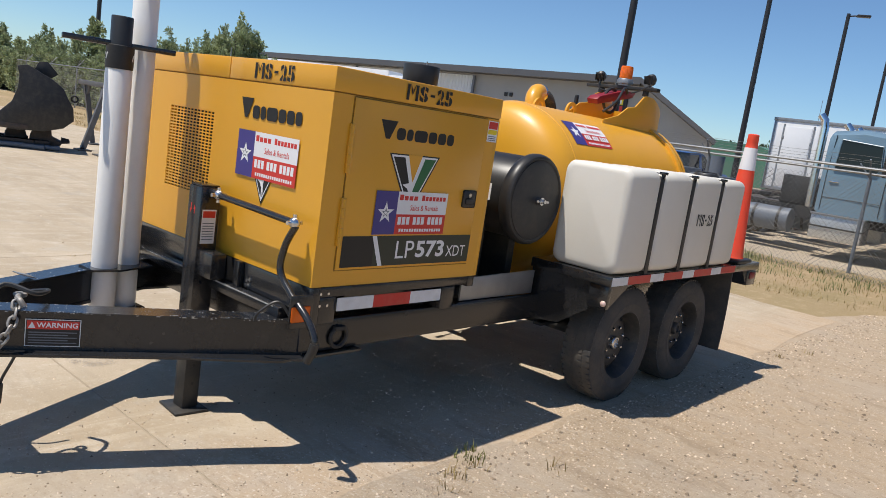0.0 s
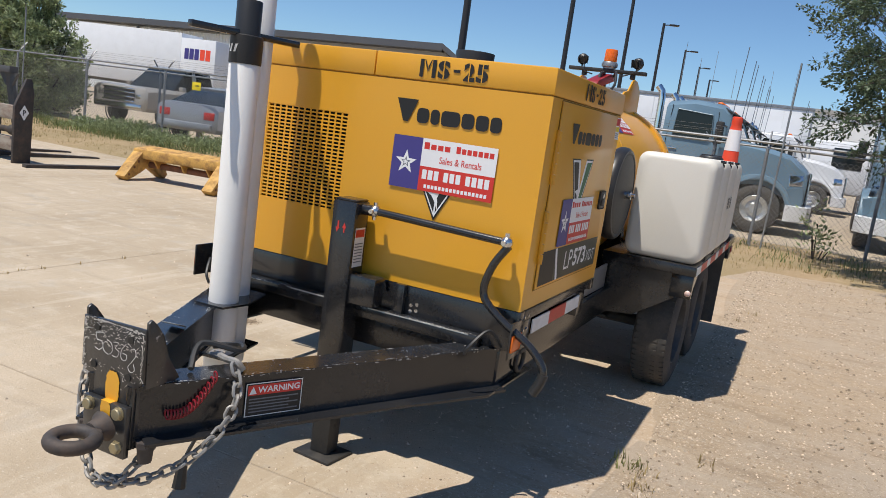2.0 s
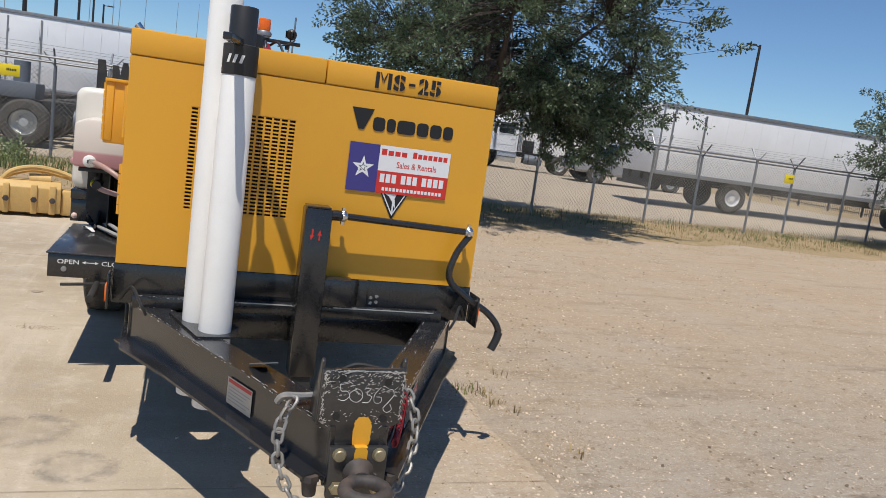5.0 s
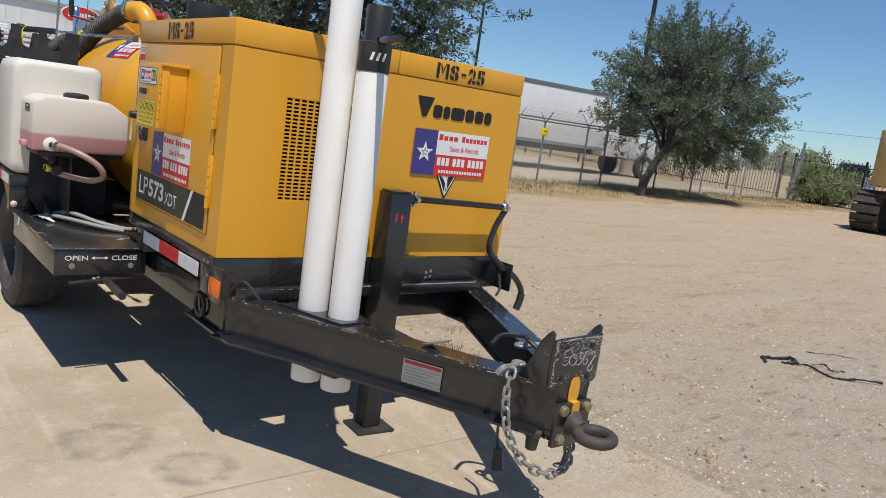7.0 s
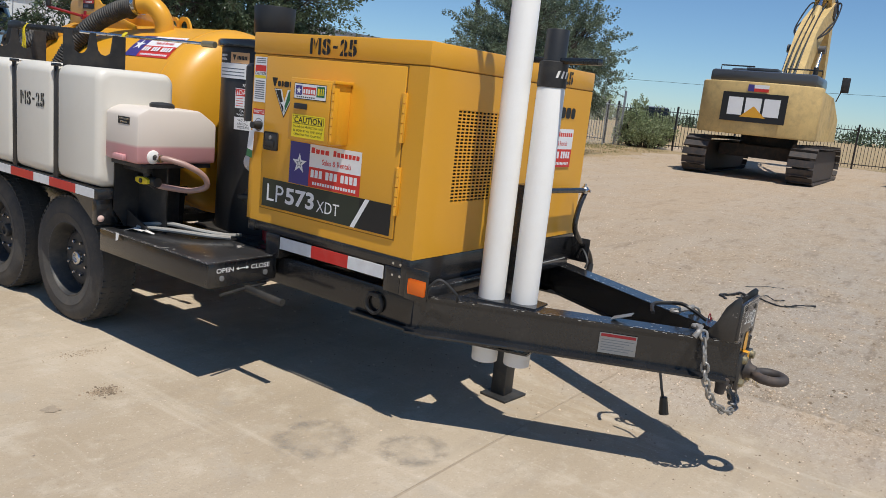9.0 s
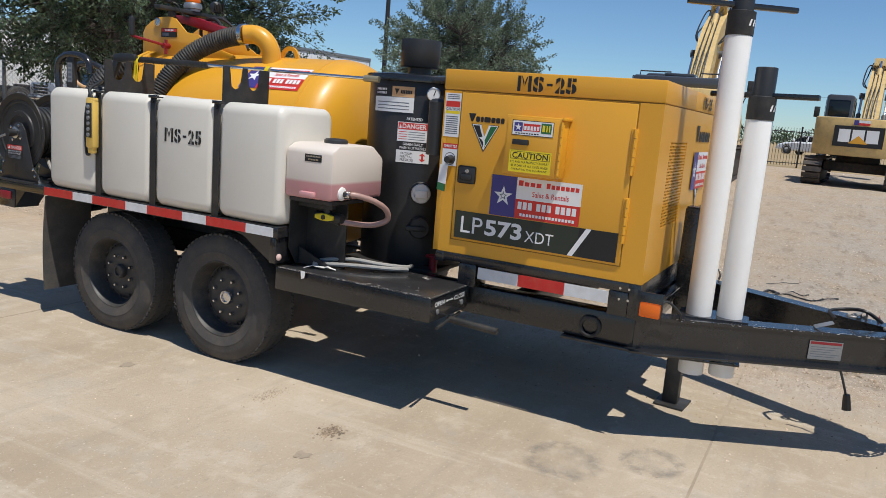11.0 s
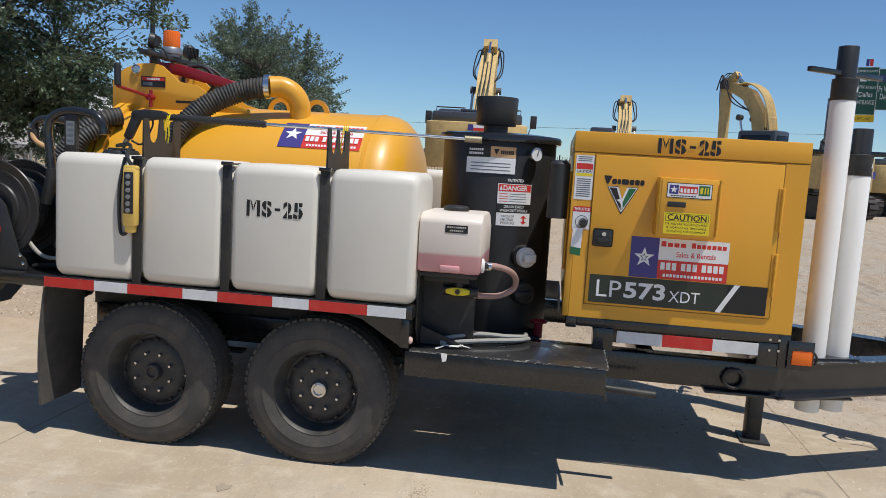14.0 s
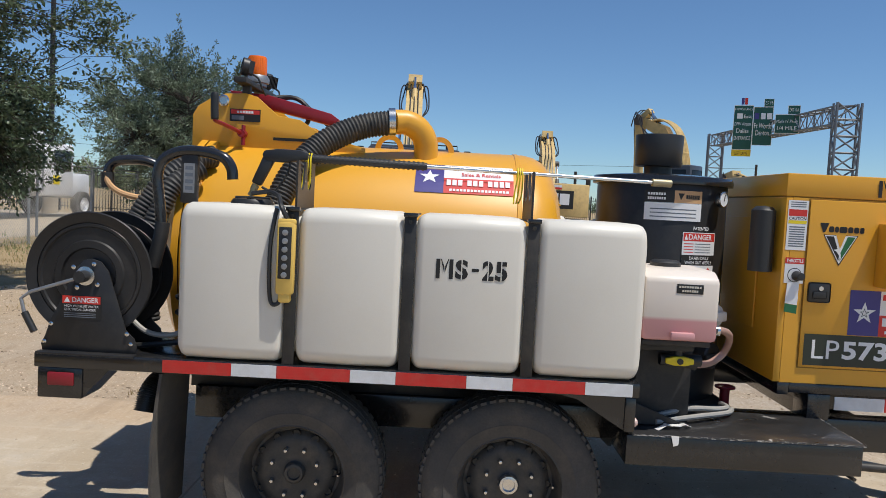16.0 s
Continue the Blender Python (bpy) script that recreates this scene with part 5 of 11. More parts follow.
# side doors
for s in (-1, 1):
    x0, x1 = s * HX, s * (HX + 0.007)
    y0, y1, z0, z1 = 0.108, 0.95, 0.828, 1.534
    # dark backing sheet paints the shaded gap round the door
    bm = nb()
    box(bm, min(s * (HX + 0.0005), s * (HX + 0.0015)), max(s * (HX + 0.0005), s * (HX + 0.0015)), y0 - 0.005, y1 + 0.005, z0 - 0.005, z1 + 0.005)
    part("door_gap_shade", bm, SEAM, hood)
    bm = nb()
    box(bm, min(s * (HX + 0.001), x1), max(s * (HX + 0.001), x1), y0, y1, z0, z1, 0.003)
    door = part("side_door", bm, YELLOW, hood, "yellow hinged side door")
    for z in (1.33, 1.03):
        bm = nb()
        box(bm, min(s * HX, s * (HX + 0.011)), max(s * HX, s * (HX + 0.011)), y0 - 0.012, y0 + 0.016, z - 0.10, z + 0.10, 0.002)
        for k in range(5):
            rod(bm, (s * (HX + 0.012), y0 - 0.001, z - 0.10 + 0.04 * k), (s * (HX + 0.012), y0 - 0.001, z - 0.064 + 0.04 * k), 0.0075, seg=8)
        part("hinge", bm, YELLOW, door, "yellow painted butt hinge")
    bm = nb()
    box(bm, min(s * (HX + 0.006), s * (HX + 0.016)), max(s * (HX + 0.006), s * (HX + 0.016)), 0.842, 0.936, 1.105, 1.190, 0.010)
    latch = part("latch", bm, PLASTIC_BLACK, door, "black paddle latch")
    bm = nb()
    box(bm, min(s * (HX + 0.016), s * (HX + 0.022)), max(s * (HX + 0.016), s * (HX + 0.022)), 0.860, 0.918, 1.122, 1.152, 0.005)
    part("paddle", bm, PLASTIC_BLACK, door)
    bm = nb()
    rod(bm, (s * (HX + 0.014), 0.885, 1.165), (s * (HX + 0.021), 0.885, 1.165), 0.010, seg=12)
    part("lock_cylinder", bm, STEEL, door)
for s in (-1, 1):
    for y in (0.05, 0.09):
        for z in (0.68, 0.73):
            bm = nb()
            rod(bm, (s * 0.733, y, z), (s * 0.7375, y, z), 0.006, seg=8)
            part("rivet", bm, STEEL, hood)

# control box on the yard-side door
bm = nb()
prism(bm, [(-0.737, 0.665, 1.182), (-0.737, 0.665, 1.448), (-0.845, 0.665, 1.448), (-0.845, 0.665, 1.182)], (0, -0.262, 0), bev=0.006)
ctrl = part("control_box", bm, YELLOW, hood, "yellow control box with a hinged flap")
bm = nb()
box(bm, -0.849, -0.845, 0.414, 0.655, 1.192, 1.438, 0.002)
part("flap", bm, YELLOW, ctrl)
bm = nb()
box(bm, -0.842, -0.812, 0.3985, 0.403, 1.195, 1.435, 0.001)
for k in range(7):
    rod(bm, (-0.846, 0.402, 1.197 + 0.034 * k), (-0.846, 0.402, 1.227 + 0.034 * k), 0.0065, seg=8)
part("hinge", bm, YELLOW, ctrl)
bm = nb()
box(bm, -0.848, -0.737, 0.392, 0.403, 1.437, 1.4505, 0.002)
part("drip_edge", bm, YELLOW, ctrl)
bm = nb()
box(bm, -0.856, -0.849, 0.545, 0.625, 1.318, 1.342, 0.004)
part("flap_latch", bm, PLASTIC_BLACK, ctrl)
m_c = facing((-0.8492, 0.534, 1.315), (0, -1, 0), (0, 0, 1))
decal("caution_sticker", ctrl, m_c, [("r", LEMON, -0.10, -0.118, 0.10, -0.020), ("r", INK, -0.094, -0.060, 0.094, -0.026), ("r", LEMON, -0.092, -0.058, 0.092, -0.028), ("t", INK, "CAUTION", -0.085, -0.056, 0.085, -0.030, 0.02),
      ("t", INK, "EYE AND EAR PROTECTION MUST", -0.092, -0.077, 0.092, -0.067), ("t", INK, "BE WORN AT ALL TIMES WHILE", -0.088, -0.094, 0.088, -0.084), ("t", INK, "OPERATING THIS EQUIPMENT", -0.085, -0.111, 0.085, -0.101)], [LEMON, INK], "yellow caution sticker")
decal("dig_line_sticker", ctrl, m_c, [("r", INK, -0.098, 0.045, 0.098, 0.112), ("r", WHITE, -0.095, 0.048, 0.095, 0.109), ("r", BLUE, -0.088, 0.062, -0.048, 0.102), ("p", WHITE, star(-0.068, 0.081, 0.017)), ("r", RED, -0.044, 0.066, 0.035, 0.098)] + bars(WHITE, -0.040, 0.070, 0.031, 0.088, 5, 0.3) +
      [("r", GREEN, 0.040, 0.060, 0.088, 0.104), ("r", LEMON, 0.046, 0.068, 0.058, 0.096), ("r", LEMON, 0.064, 0.068, 0.070, 0.096), ("r", LEMON, 0.076, 0.068, 0.082, 0.096)] + bars(INK, -0.08, 0.052, 0.03, 0.057, 9, 0.3), [INK, WHITE, BLUE, RED, GREEN, LEMON], "sticker with a star and coloured blocks")

M_F = facing((0, -0.002, 0), (1, 0, 0), (0, 0, 1))
M_FS = facing((0, -0.005, 0), (1, 0, 0), (0, 0, 1))
M_AS = facing((HX + 0.0102, 0, 0), (0, 1, 0), (0, 0, 1))
M_FL = facing((0, -0.0042, 0), (1, 0, 0), (0, 0, 1))
M_B = facing((-HX - 0.0072, 0, 0), (0, -1, 0), (0, 0, 1))
M_BL = facing((-HX - 0.0042, 0, 0), (0, -1, 0), (0, 0, 1))
M_BF = facing((-HX - 0.0005, 0, 0), (0, -1, 0), (0, 0, 1))
M_A = facing((HX + 0.0072, 0, 0), (0, 1, 0), (0, 0, 1))
M_AL = facing((HX + 0.0042, 0, 0), (0, 1, 0), (0, 0, 1))


def dealer_sign(parent, m, u0, v0, u1, v1):
    w, h = u1 - u0, v1 - v0
    ub, vm = u0 + 0.29 * w, v0 + 0.47 * h
    its = [("r", WHITE, ub, vm, u1, v1), ("r", RED, ub, v0, u1, vm), ("r", BLUE, u0, v0, ub, v1), ("p", WHITE, star(u0 + 0.145 * w, v0 + 0.5 * h, 0.11 * w)), ("p", STEEL_GREY, star(u0 + 0.145 * w, v0 + 0.5 * h, 0.05 * w)), ("p", WHITE, star(u0 + 0.145 * w, v0 + 0.5 * h, 0.03 * w))]
    its += bars(RED, ub + 0.02 * w, v0 + 0.80 * h, ub + 0.27 * w, v0 + 0.90 * h, 4, 0.22, 0.03 * h) + bars(RED, ub + 0.33 * w, v0 + 0.80 * h, ub + 0.68 * w, v0 + 0.90 * h, 7, 0.22, 0.03 * h)
    its += [("t", RED, "Sales & Rentals", ub + 0.18 * w, v0 + 0.56 * h, ub + 0.58 * w, v0 + 0.69 * h, 0.01)]
    for a, b, n in ((0.03, 0.19, 3), (0.24, 0.40, 3), (0.45, 0.67, 4)):
        its += bars(WHITE, ub + a * w, v0 + 0.23 * h, ub + b * w, v0 + 0.41 * h, n, 0.25)
    its += bars(WHITE, ub + 0.06 * w, v0 + 0.06 * h, ub + 0.66 * w, v0 + 0.13 * h, 17, 0.3)
    return decal("dealer_sign", parent, m, its, [WHITE, RED, BLUE, STEEL_GREY], "magnetic sign with a white star, white and red fields")


def maker_word(parent, m, u0, v0, u1, v1):
    w, h = u1 - u0, v1 - v0

    def pad(a, b, c, d, r):
        return [(x + r * math.cos(radians(q)), y + r * math.sin(radians(q))) for x, y, q0 in ((b - r, d - r, 0), (a + r, d - r, 90), (a + r, c + r, 180), (b - r, c + r, 270)) for q in (q0, q0 + 30, q0 + 60, q0 + 90)]
    its = [("p", INK, [(u0, v1), (u0 + 0.075 * w, v0), (u0 + 0.125 * w, v0), (u0 + 0.205 * w, v1)])]
    edges = (0.205, 0.335, 0.435, 0.625, 0.755, 0.885, 1.0)
    its += [("p", INK, pad(u0 + a * w, u0 + (b - 0.016) * w, v0, v0 + 0.66 * h, 0.035 * w)) for a, b in zip(edges, edges[1:])]
    for it in its:
        decal("word_block", parent, m, [it], [INK], "plain black block of a word mark")


def vee(parent, m, u, v0, v1, w, tones=None):
    """A downward wedge emblem: dark left limb, green or dark right limb, white rim."""
    h = v1 - v0
    left, right = tones or (INK, GREEN)
    its = [("p", INK, [(u - w / 2, v1), (u, v0), (u + w / 2, v1)]), ("p", WHITE, [(u - w * 0.465, v1 - 0.02 * h), (u, v0 + 0.07 * h), (u + w * 0.465, v1 - 0.02 * h)]),
           ("p", left, [(u - w * 0.425, v1 - 0.05 * h), (u - w * 0.015, v0 + 0.15 * h), (u - w * 0.015, v0 + 0.40 * h), (u - w * 0.20, v1 - 0.05 * h)]),
           ("p", right, [(u + w * 0.015, v0 + 0.15 * h), (u + w * 0.425, v1 - 0.05 * h), (u + w * 0.20, v1 - 0.05 * h), (u + w * 0.015, v0 + 0.40 * h)]),
           ("p", YELLOW, [(u - w * 0.14, v1), (u, v0 + 0.56 * h), (u + w * 0.14, v1)]),
           ("p", WHITE, [(u - w * 0.19, v0 + 0.52 * h), (u - w * 0.06, v0 + 0.55 * h), (u + w * 0.03, v0 + 0.40 * h), (u + w * 0.05, v0 + 0.20 * h), (u - w * 0.01, v0 + 0.34 * h), (u - w * 0.09, v0 + 0.46 * h)])]
    return decal("maker_emblem", parent, m, its, [INK, WHITE, GREEN, YELLOW], "green, black and white wedge emblem" if not tones else "dark wedge emblem with a white rim")


def unit_number(parent, m, u0, v0, u1, v1):
    w = u1 - u0
    h = v1 - v0
    its = [("t", INK, ch, u0 + a * w, v0, u0 + b * w, v1, 0.045) for ch, a, b in (("S", 0.27, 0.45), ("2", 0.65, 0.81), ("5", 0.83, 1.0))]
    its += [("r", INK, u0, v0, u0 + 0.055 * w, v1), ("r", INK, u0 + 0.185 * w, v0, u0 + 0.24 * w, v1),
            ("p", INK, [(u0 + 0.062 * w, v1), (u0 + 0.115 * w, v0 + 0.30 * h), (u0 + 0.115 * w, v0 + 0.62 * h), (u0 + 0.075 * w, v1)][::-1]),
            ("p", INK, [(u0 + 0.178 * w, v1), (u0 + 0.165 * w, v1), (u0 + 0.125 * w, v0 + 0.62 * h), (u0 + 0.125 * w, v0 + 0.30 * h)][::-1])]
    its += [("r", INK, u0 + 0.50 * w, v0 + 0.42 * (v1 - v0), u0 + 0.60 * w, v0 + 0.58 * (v1 - v0))]
    its += [("r", YELLOW if parent == hood else POLY, u0 + w * f - 0.002, v0, u0 + w * f + 0.002, v1) for f in (0.36, 0.73, 0.915)]
    return decal("unit_number", parent, m, its, [INK, YELLOW, POLY], "black stencilled MS-25", lift=0.001 if parent == hood else 0.0022)


# front face
unit_number(hood, M_FL, 0.192, 1.558, 0.474, 1.624)
maker_word(hood, M_F, 0.112, 1.387, 0.560, 1.472)
dealer_sign(hood, M_FS, 0.119, 1.134, 0.556, 1.333)
vee(hood, M_F, 0.329, 1.028, 1.235, 0.225, (INK, INK))
# road-side face
dealer_sign(hood, M_AS, 0.281, 0.978, 0.735, 1.168)
unit_number(hood, M_AL, 0.385, 1.560, 0.676, 1.626)
maker_word(hood, M_A, 0.258, 1.387, 0.730, 1.464)
vee(hood, M_A, 0.487, 1.055, 1.330, 0.315)
for mm, u0, u1, flip in ((M_A, 0.127, 0.945, False), (M_B, -0.934, -0.127, True)):
    its = [("r", DARKGREEN, u0, 0.838, u1, 0.971)]
    if flip:
        its += [("r", INK, u1 - 0.18, 0.838, u1, 0.971), ("p", WHITE, [(u1 - 0.225, 0.838), (u1 - 0.200, 0.838), (u1 - 0.122, 0.971), (u1 - 0.147, 0.971)])]
        a = u0 + 0.035
    else:
        its += [("r", INK, u0, 0.838, u0 + 0.18, 0.971), ("p", WHITE, [(u0 + 0.215, 0.838), (u0 + 0.240, 0.838), (u0 + 0.19, 0.971), (u0 + 0.165, 0.971)])]
        a = u0 + 0.315
    its += [("t", WHITE, "LP", a, 0.868, a + 0.115, 0.947, 0.0), ("t", WHITE, "573", a + 0.128, 0.868, a + 0.318, 0.947, 0.03), ("t", WHITE, "XDT", a + 0.335, 0.868, a + 0.475, 0.920, 0.0)]
    decal("model_strip", hood, mm, its, [DARKGREEN, INK, WHITE], "dark strip lettered LP573XDT")
decal("small_sticker", hood, facing((HX + 0.0005, 0.965, 1.43), (0, 1, 0), (0, 0, 1)), [("r", WHITE, 0, 0, 0.075, 0.10), ("r", RED, 0.004, 0.062, 0.071, 0.096), ("r", LEMON, 0.004, 0.036, 0.071, 0.058)] + [("r", STEEL_GREY, 0.008, 0.006 + 0.009 * k, 0.066, 0.010 + 0.009 * k) for k in range(3)], [WHITE, RED, LEMON, STEEL_GREY], "small warning sticker")
# yard-side face
dealer_sign(hood, M_B, -0.756, 0.974, -0.312, 1.165)
unit_number(hood, M_BL, -0.674, 1.556, -0.392, 1.626)
maker_word(hood, M_B, -0.906, 1.402, -0.717, 1.440)
vee(hood, M_B, -0.816, 1.262, 1.392, 0.145)
decal("safety_sticker", hood, M_BF, [("r", WHITE, -1.040, 1.320, -0.956, 1.528), ("r", RED, -1.036, 1.462, -0.960, 1.490), ("r", LEMON, -1.036, 1.430, -0.960, 1.444), ("t", INK, "CAUTION", -1.034, 1.446, -0.962, 1.459, 0.02)] +
      [("r", STEEL_GREY, -1.030, 1.334 + 0.010 * k, -0.966, 1.339 + 0.010 * k) for k in range(9)] + [("r", STEEL_GREY, -1.030, 1.500 + 0.009 * k, -0.966, 1.504 + 0.009 * k) for k in range(3)], [WHITE, RED, LEMON, INK, STEEL_GREY], "column of small safety stickers")
decal("throttle_sticker", hood, M_BF, [("r", WHITE, -1.036, 1.180, -0.955, 1.288), ("r", RED, -1.036, 1.262, -0.955, 1.288), ("t", WHITE, "THROTTLE", -1.031, 1.268, -0.960, 1.282, 0.02), ("p", INK, [(-1.02 + 0.03 * math.cos(a) + 0.027, 1.215 + 0.03 * math.sin(a)) for a in [6.283 * k / 24 for k in range(24)]]),
      ("p", WHITE, [(-0.993 + 0.027 * math.cos(a), 1.215 + 0.027 * math.sin(a)) for a in [6.283 * k / 24 for k in range(24)]])], [WHITE, RED, INK], "throttle sticker")
bm = nb()
lathe(bm, [(0.021, 0), (0.021, 0.012), (0.016, 0.030), (0.016, 0.045), (0.0, 0.048)], axis((-HX - 0.003, 0.985, 1.212), (-1, 0, 0)), 16)
part("throttle_knob", bm, PLASTIC_BLACK, hood, "black throttle knob")
bm = nb()
prism(bm, [(-0.752, 1.030, 1.185), (-0.760, 0.985, 1.185), (-0.764, 0.988, 1.092), (-0.756, 1.036, 1.098)], (-0.002, 0, 0), 0)
prism(bm, [(-0.764, 0.988, 1.091), (-0.756, 1.036, 1.097), (-0.758, 1.038, 1.062), (-0.766, 0.990, 1.056)], (-0.002, 0, 0), 1)
single("paper_tag", bm, [WHITE, GREEN], "white and green paper tag tied to the throttle knob", "tag", flat=True)
# black document tube and vents on the back wall
bm = nb()
lathe(bm, [(0.0, 0), (0.05, 0), (0.05, 0.26), (0.035, 0.275), (0.0, 0.28)], Matrix.Translation((-0.66, 1.112, 1.22)), 18)
part("document_tube", bm, PLASTIC_BLACK, hood, "black capped document tube")
bm = nb()
box(bm, -0.5, 0.4, HY + 0.001, HY + 0.012, 0.95, 1.45, 0.004)
part("rear_panel", bm, YELLOW, hood)

# ---- tanks and machinery behind the enclosure ----
def water_tank(s):
    tank = thing("water_tank", "white ribbed polyethylene water tank strapped on the deck", "water tank", group="side water tanks")
    cuts = [3.452, 3.030, 2.594, 2.137, 1.712] if s < 0 else [3.385, 2.995, 2.546, 2.118, 1.735]
    bm = nb()
    x0, x1 = (-1.128, -0.70) if s < 0 else (0.70, 1.128)

    def oblong(y, d):
        """A rounded rectangle across the tank, drawn in by d."""
        c, out = 0.055, []
        for cx, cz, a0 in ((x1 - d - c, 1.398 - d - c, 0), (x0 + d + c, 1.398 - d - c, 90), (x0 + d + c, 0.812 + d + c, 180), (x1 - d - c, 0.812 + d + c, 270)):
            out += [(cx + c * math.cos(radians(a0 + 15 * k)), y, cz + c * math.sin(radians(a0 + 15 * k))) for k in range(7)]
        return out
    secs = []
    for i, (a, b) in enumerate(zip(cuts, cuts[1:])):
        e0, e1 = a - (0.0 if i == 0 else 0.022), b + (0.0 if i == len(cuts) - 2 else 0.022)
        secs += [oblong(e0, 0.034), oblong(e0 - 0.005, 0.019), oblong(e0 - 0.016, 0.007), oblong(e0 - 0.034, 0.0), oblong((e0 + e1) / 2, -0.002), oblong(e1 + 0.034, 0.0), oblong(e1 + 0.016, 0.007), oblong(e1 + 0.005, 0.019), oblong(e1, 0.034)]
    rings = [[bm.verts.new(p) for p in q] for q in secs]
    for a, b in zip(rings, rings[1:]):
        for k in range(28):
            bm.faces.new((a[k], a[(k + 1) % 28], b[(k + 1) % 28], b[k]))
    bm.faces.new(rings[0][::-1]), bm.faces.new(rings[-1])
    bmesh.ops.recalc_face_normals(bm, faces=bm.faces[:])
    body = part("tank_body", bm, POLY, tank)
    for y in cuts[1:-1]:
        bm = nb()
        w = 0.022
        xo = s * 1.112
        box(bm, min(xo, xo + s * 0.006), max(xo, xo + s * 0.006), y - w, y + w, 0.808, 1.392, 0.002)
        box(bm, min(s * 0.69, s * 1.118), max(s * 0.69, s * 1.118), y - w, y + w, 1.386, 1.392, 0.002)
        st = part("strap", bm, BLACK_MATT, tank, "flat black steel strap")
        bm = nb()
        box(bm, min(s * 1.10, s * 1.13), max(s * 1.10, s * 1.13), y - 0.026, y + 0.026, 1.383, 1.399, 0.003)
        rod(bm, (s * 1.118, y, 1.366), (s * 1.124, y, 1.366), 0.009, seg=6)
        part("strap_clip", bm, BLACK, st)
    bm = nb()
    yc = cuts[0] - 0.22
    lathe(bm, [(0.085, 1.39), (0.085, 1.405), (0.075, 1.418), (0.04, 1.422), (0.0, 1.42)], Matrix.Translation((s * 0.92, yc, 0)), 24)
    for k in range(4):
        a = 6.283 * k / 4
        rod(bm, (s * 0.92, yc, 1.424), (s * 0.92 + 0.07 * math.cos(a), yc + 0.07 * math.sin(a), 1.422), 0.006, seg=6)
    part("filler_cap", bm, PLASTIC_BLACK, tank, "black screw filler cap")
    m = facing((-1.1285, 0, 0), (0, -1, 0), (0, 0, 1)) if s < 0 else facing((1.1285, 0, 0), (0, 1, 0), (0, 0, 1))
    if s < 0:
        unit_number(tank, m, -2.492, 1.163, -2.228, 1.236)
    else:
        unit_number(tank, m, 2.66, 1.09, 2.90, 1.165)
    return tank


water_tank(-1)
water_tank(1)

# antifreeze tank with pink fluid inside
gly = bpy.data.materials.new("poly_with_pink_fluid")
gly.use_nodes = True
gn, gl = gly.node_tree.nodes, gly.node_tree.links
gb = gn["Principled BSDF"]
gb.inputs["Roughness"].default_value = 0.4
gt, gs, gr = gn.new("ShaderNodeTexCoord"), gn.new("ShaderNodeSeparateXYZ"), gn.new("ShaderNodeValToRGB")
gm = gn.new("ShaderNodeMapRange")
gm.inputs["From Min"].default_value, gm.inputs["From Max"].default_value = 0.93, 1.28
gl.new(gt.outputs["Object"], gs.inputs[0])
gl.new(gs.outputs["Z"], gm.inputs["Value"])
gl.new(gm.outputs[0], gr.inputs[0])
gr.color_ramp.elements[0].position, gr.color_ramp.elements[0].color = 0.33, (0.60, 0.30, 0.30, 1)
gr.color_ramp.elements[1].position, gr.color_ramp.elements[1].color = 0.37, (0.72, 0.64, 0.56, 1)
gl.new(gr.outputs[0], gb.inputs["Base Color"])
anti = thing("antifreeze_tank", "translucent white antifreeze tank part filled with pink fluid", "fluid tank")
bm = nb()
prism(bm, [(-1.09, 1.425, 0.968), (-0.64, 1.425, 0.968), (-0.64, 1.425, 1.17), (-0.74, 1.425, 1.235), (-1.03, 1.425, 1.235), (-1.09, 1.425, 1.205)], (0, 0.285, 0), bev=0.018)
part("tank_body", bm, gly, anti)
bm = nb()
box(bm, -1.112, -1.085, 1.515, 1.605, 0.975, 1.005, 0.008)
part("moulded_lug", bm, gly, anti)
bm = nb()
lathe(bm, [(0.06, 1.234), (0.06, 1.25), (0.05, 1.258), (0.0, 1.262)], Matrix.Translation((-0.865, 1.575, 0)), 20)
part("filler_cap", bm, PLASTIC_BLACK, anti, "black screw cap")
decal("label", anti, facing((-1.0905, 1.59, 1.15), (0, -1, 0), (0, 0, 1)), [("r", INK, 0, 0, 0.10, 0.035)] + bars(STEEL, 0.008, 0.021, 0.092, 0.029, 9, 0.2) + bars(STEEL, 0.02, 0.006, 0.08, 0.014, 7, 0.2), [INK, STEEL], "small dark label")
bm = nb()
box(bm, -1.06, -0.66, 1.44, 1.70, 0.945, 0.966, 0.004)
prism(bm, [(-1.04, 1.70, 0.944), (-0.66, 1.70, 0.944), (-0.66, 1.70, 0.612), (-0.98, 1.70, 0.612), (-1.04, 1.70, 0.70)], (0, 0.008, 0))
prism(bm, [(-0.97, 1.695, 0.70), (-0.97, 1.695, 0.615), (-0.97, 1.52, 0.612), (-0.97, 1.50, 0.625)], (0.010, 0, 0))
box(bm, -1.0, -0.97, 1.48, 1.69, 0.915, 0.945, 0.003)
box(bm, -0.905, -0.897, 1.455, 1.700, 0.612, 0.944)
part("bracket", bm, BLACK_MATT, anti, "black tank bracket")
bm = nb()
sweep(bm, spline([(-0.99, 1.42, 1.0), (-0.96, 1.37, 1.0), (-0.89, 1.31, 0.975), (-0.82, 1.28, 0.93), (-0.79, 1.29, 0.875), (-0.83, 1.35, 0.845), (-0.91, 1.42, 0.85), (-0.96, 1.47, 0.86)], 8), 0.0145, 10)
part("fluid_hose", bm, PINK_HOSE, anti, "translucent pinkish hose")
bm = nb()
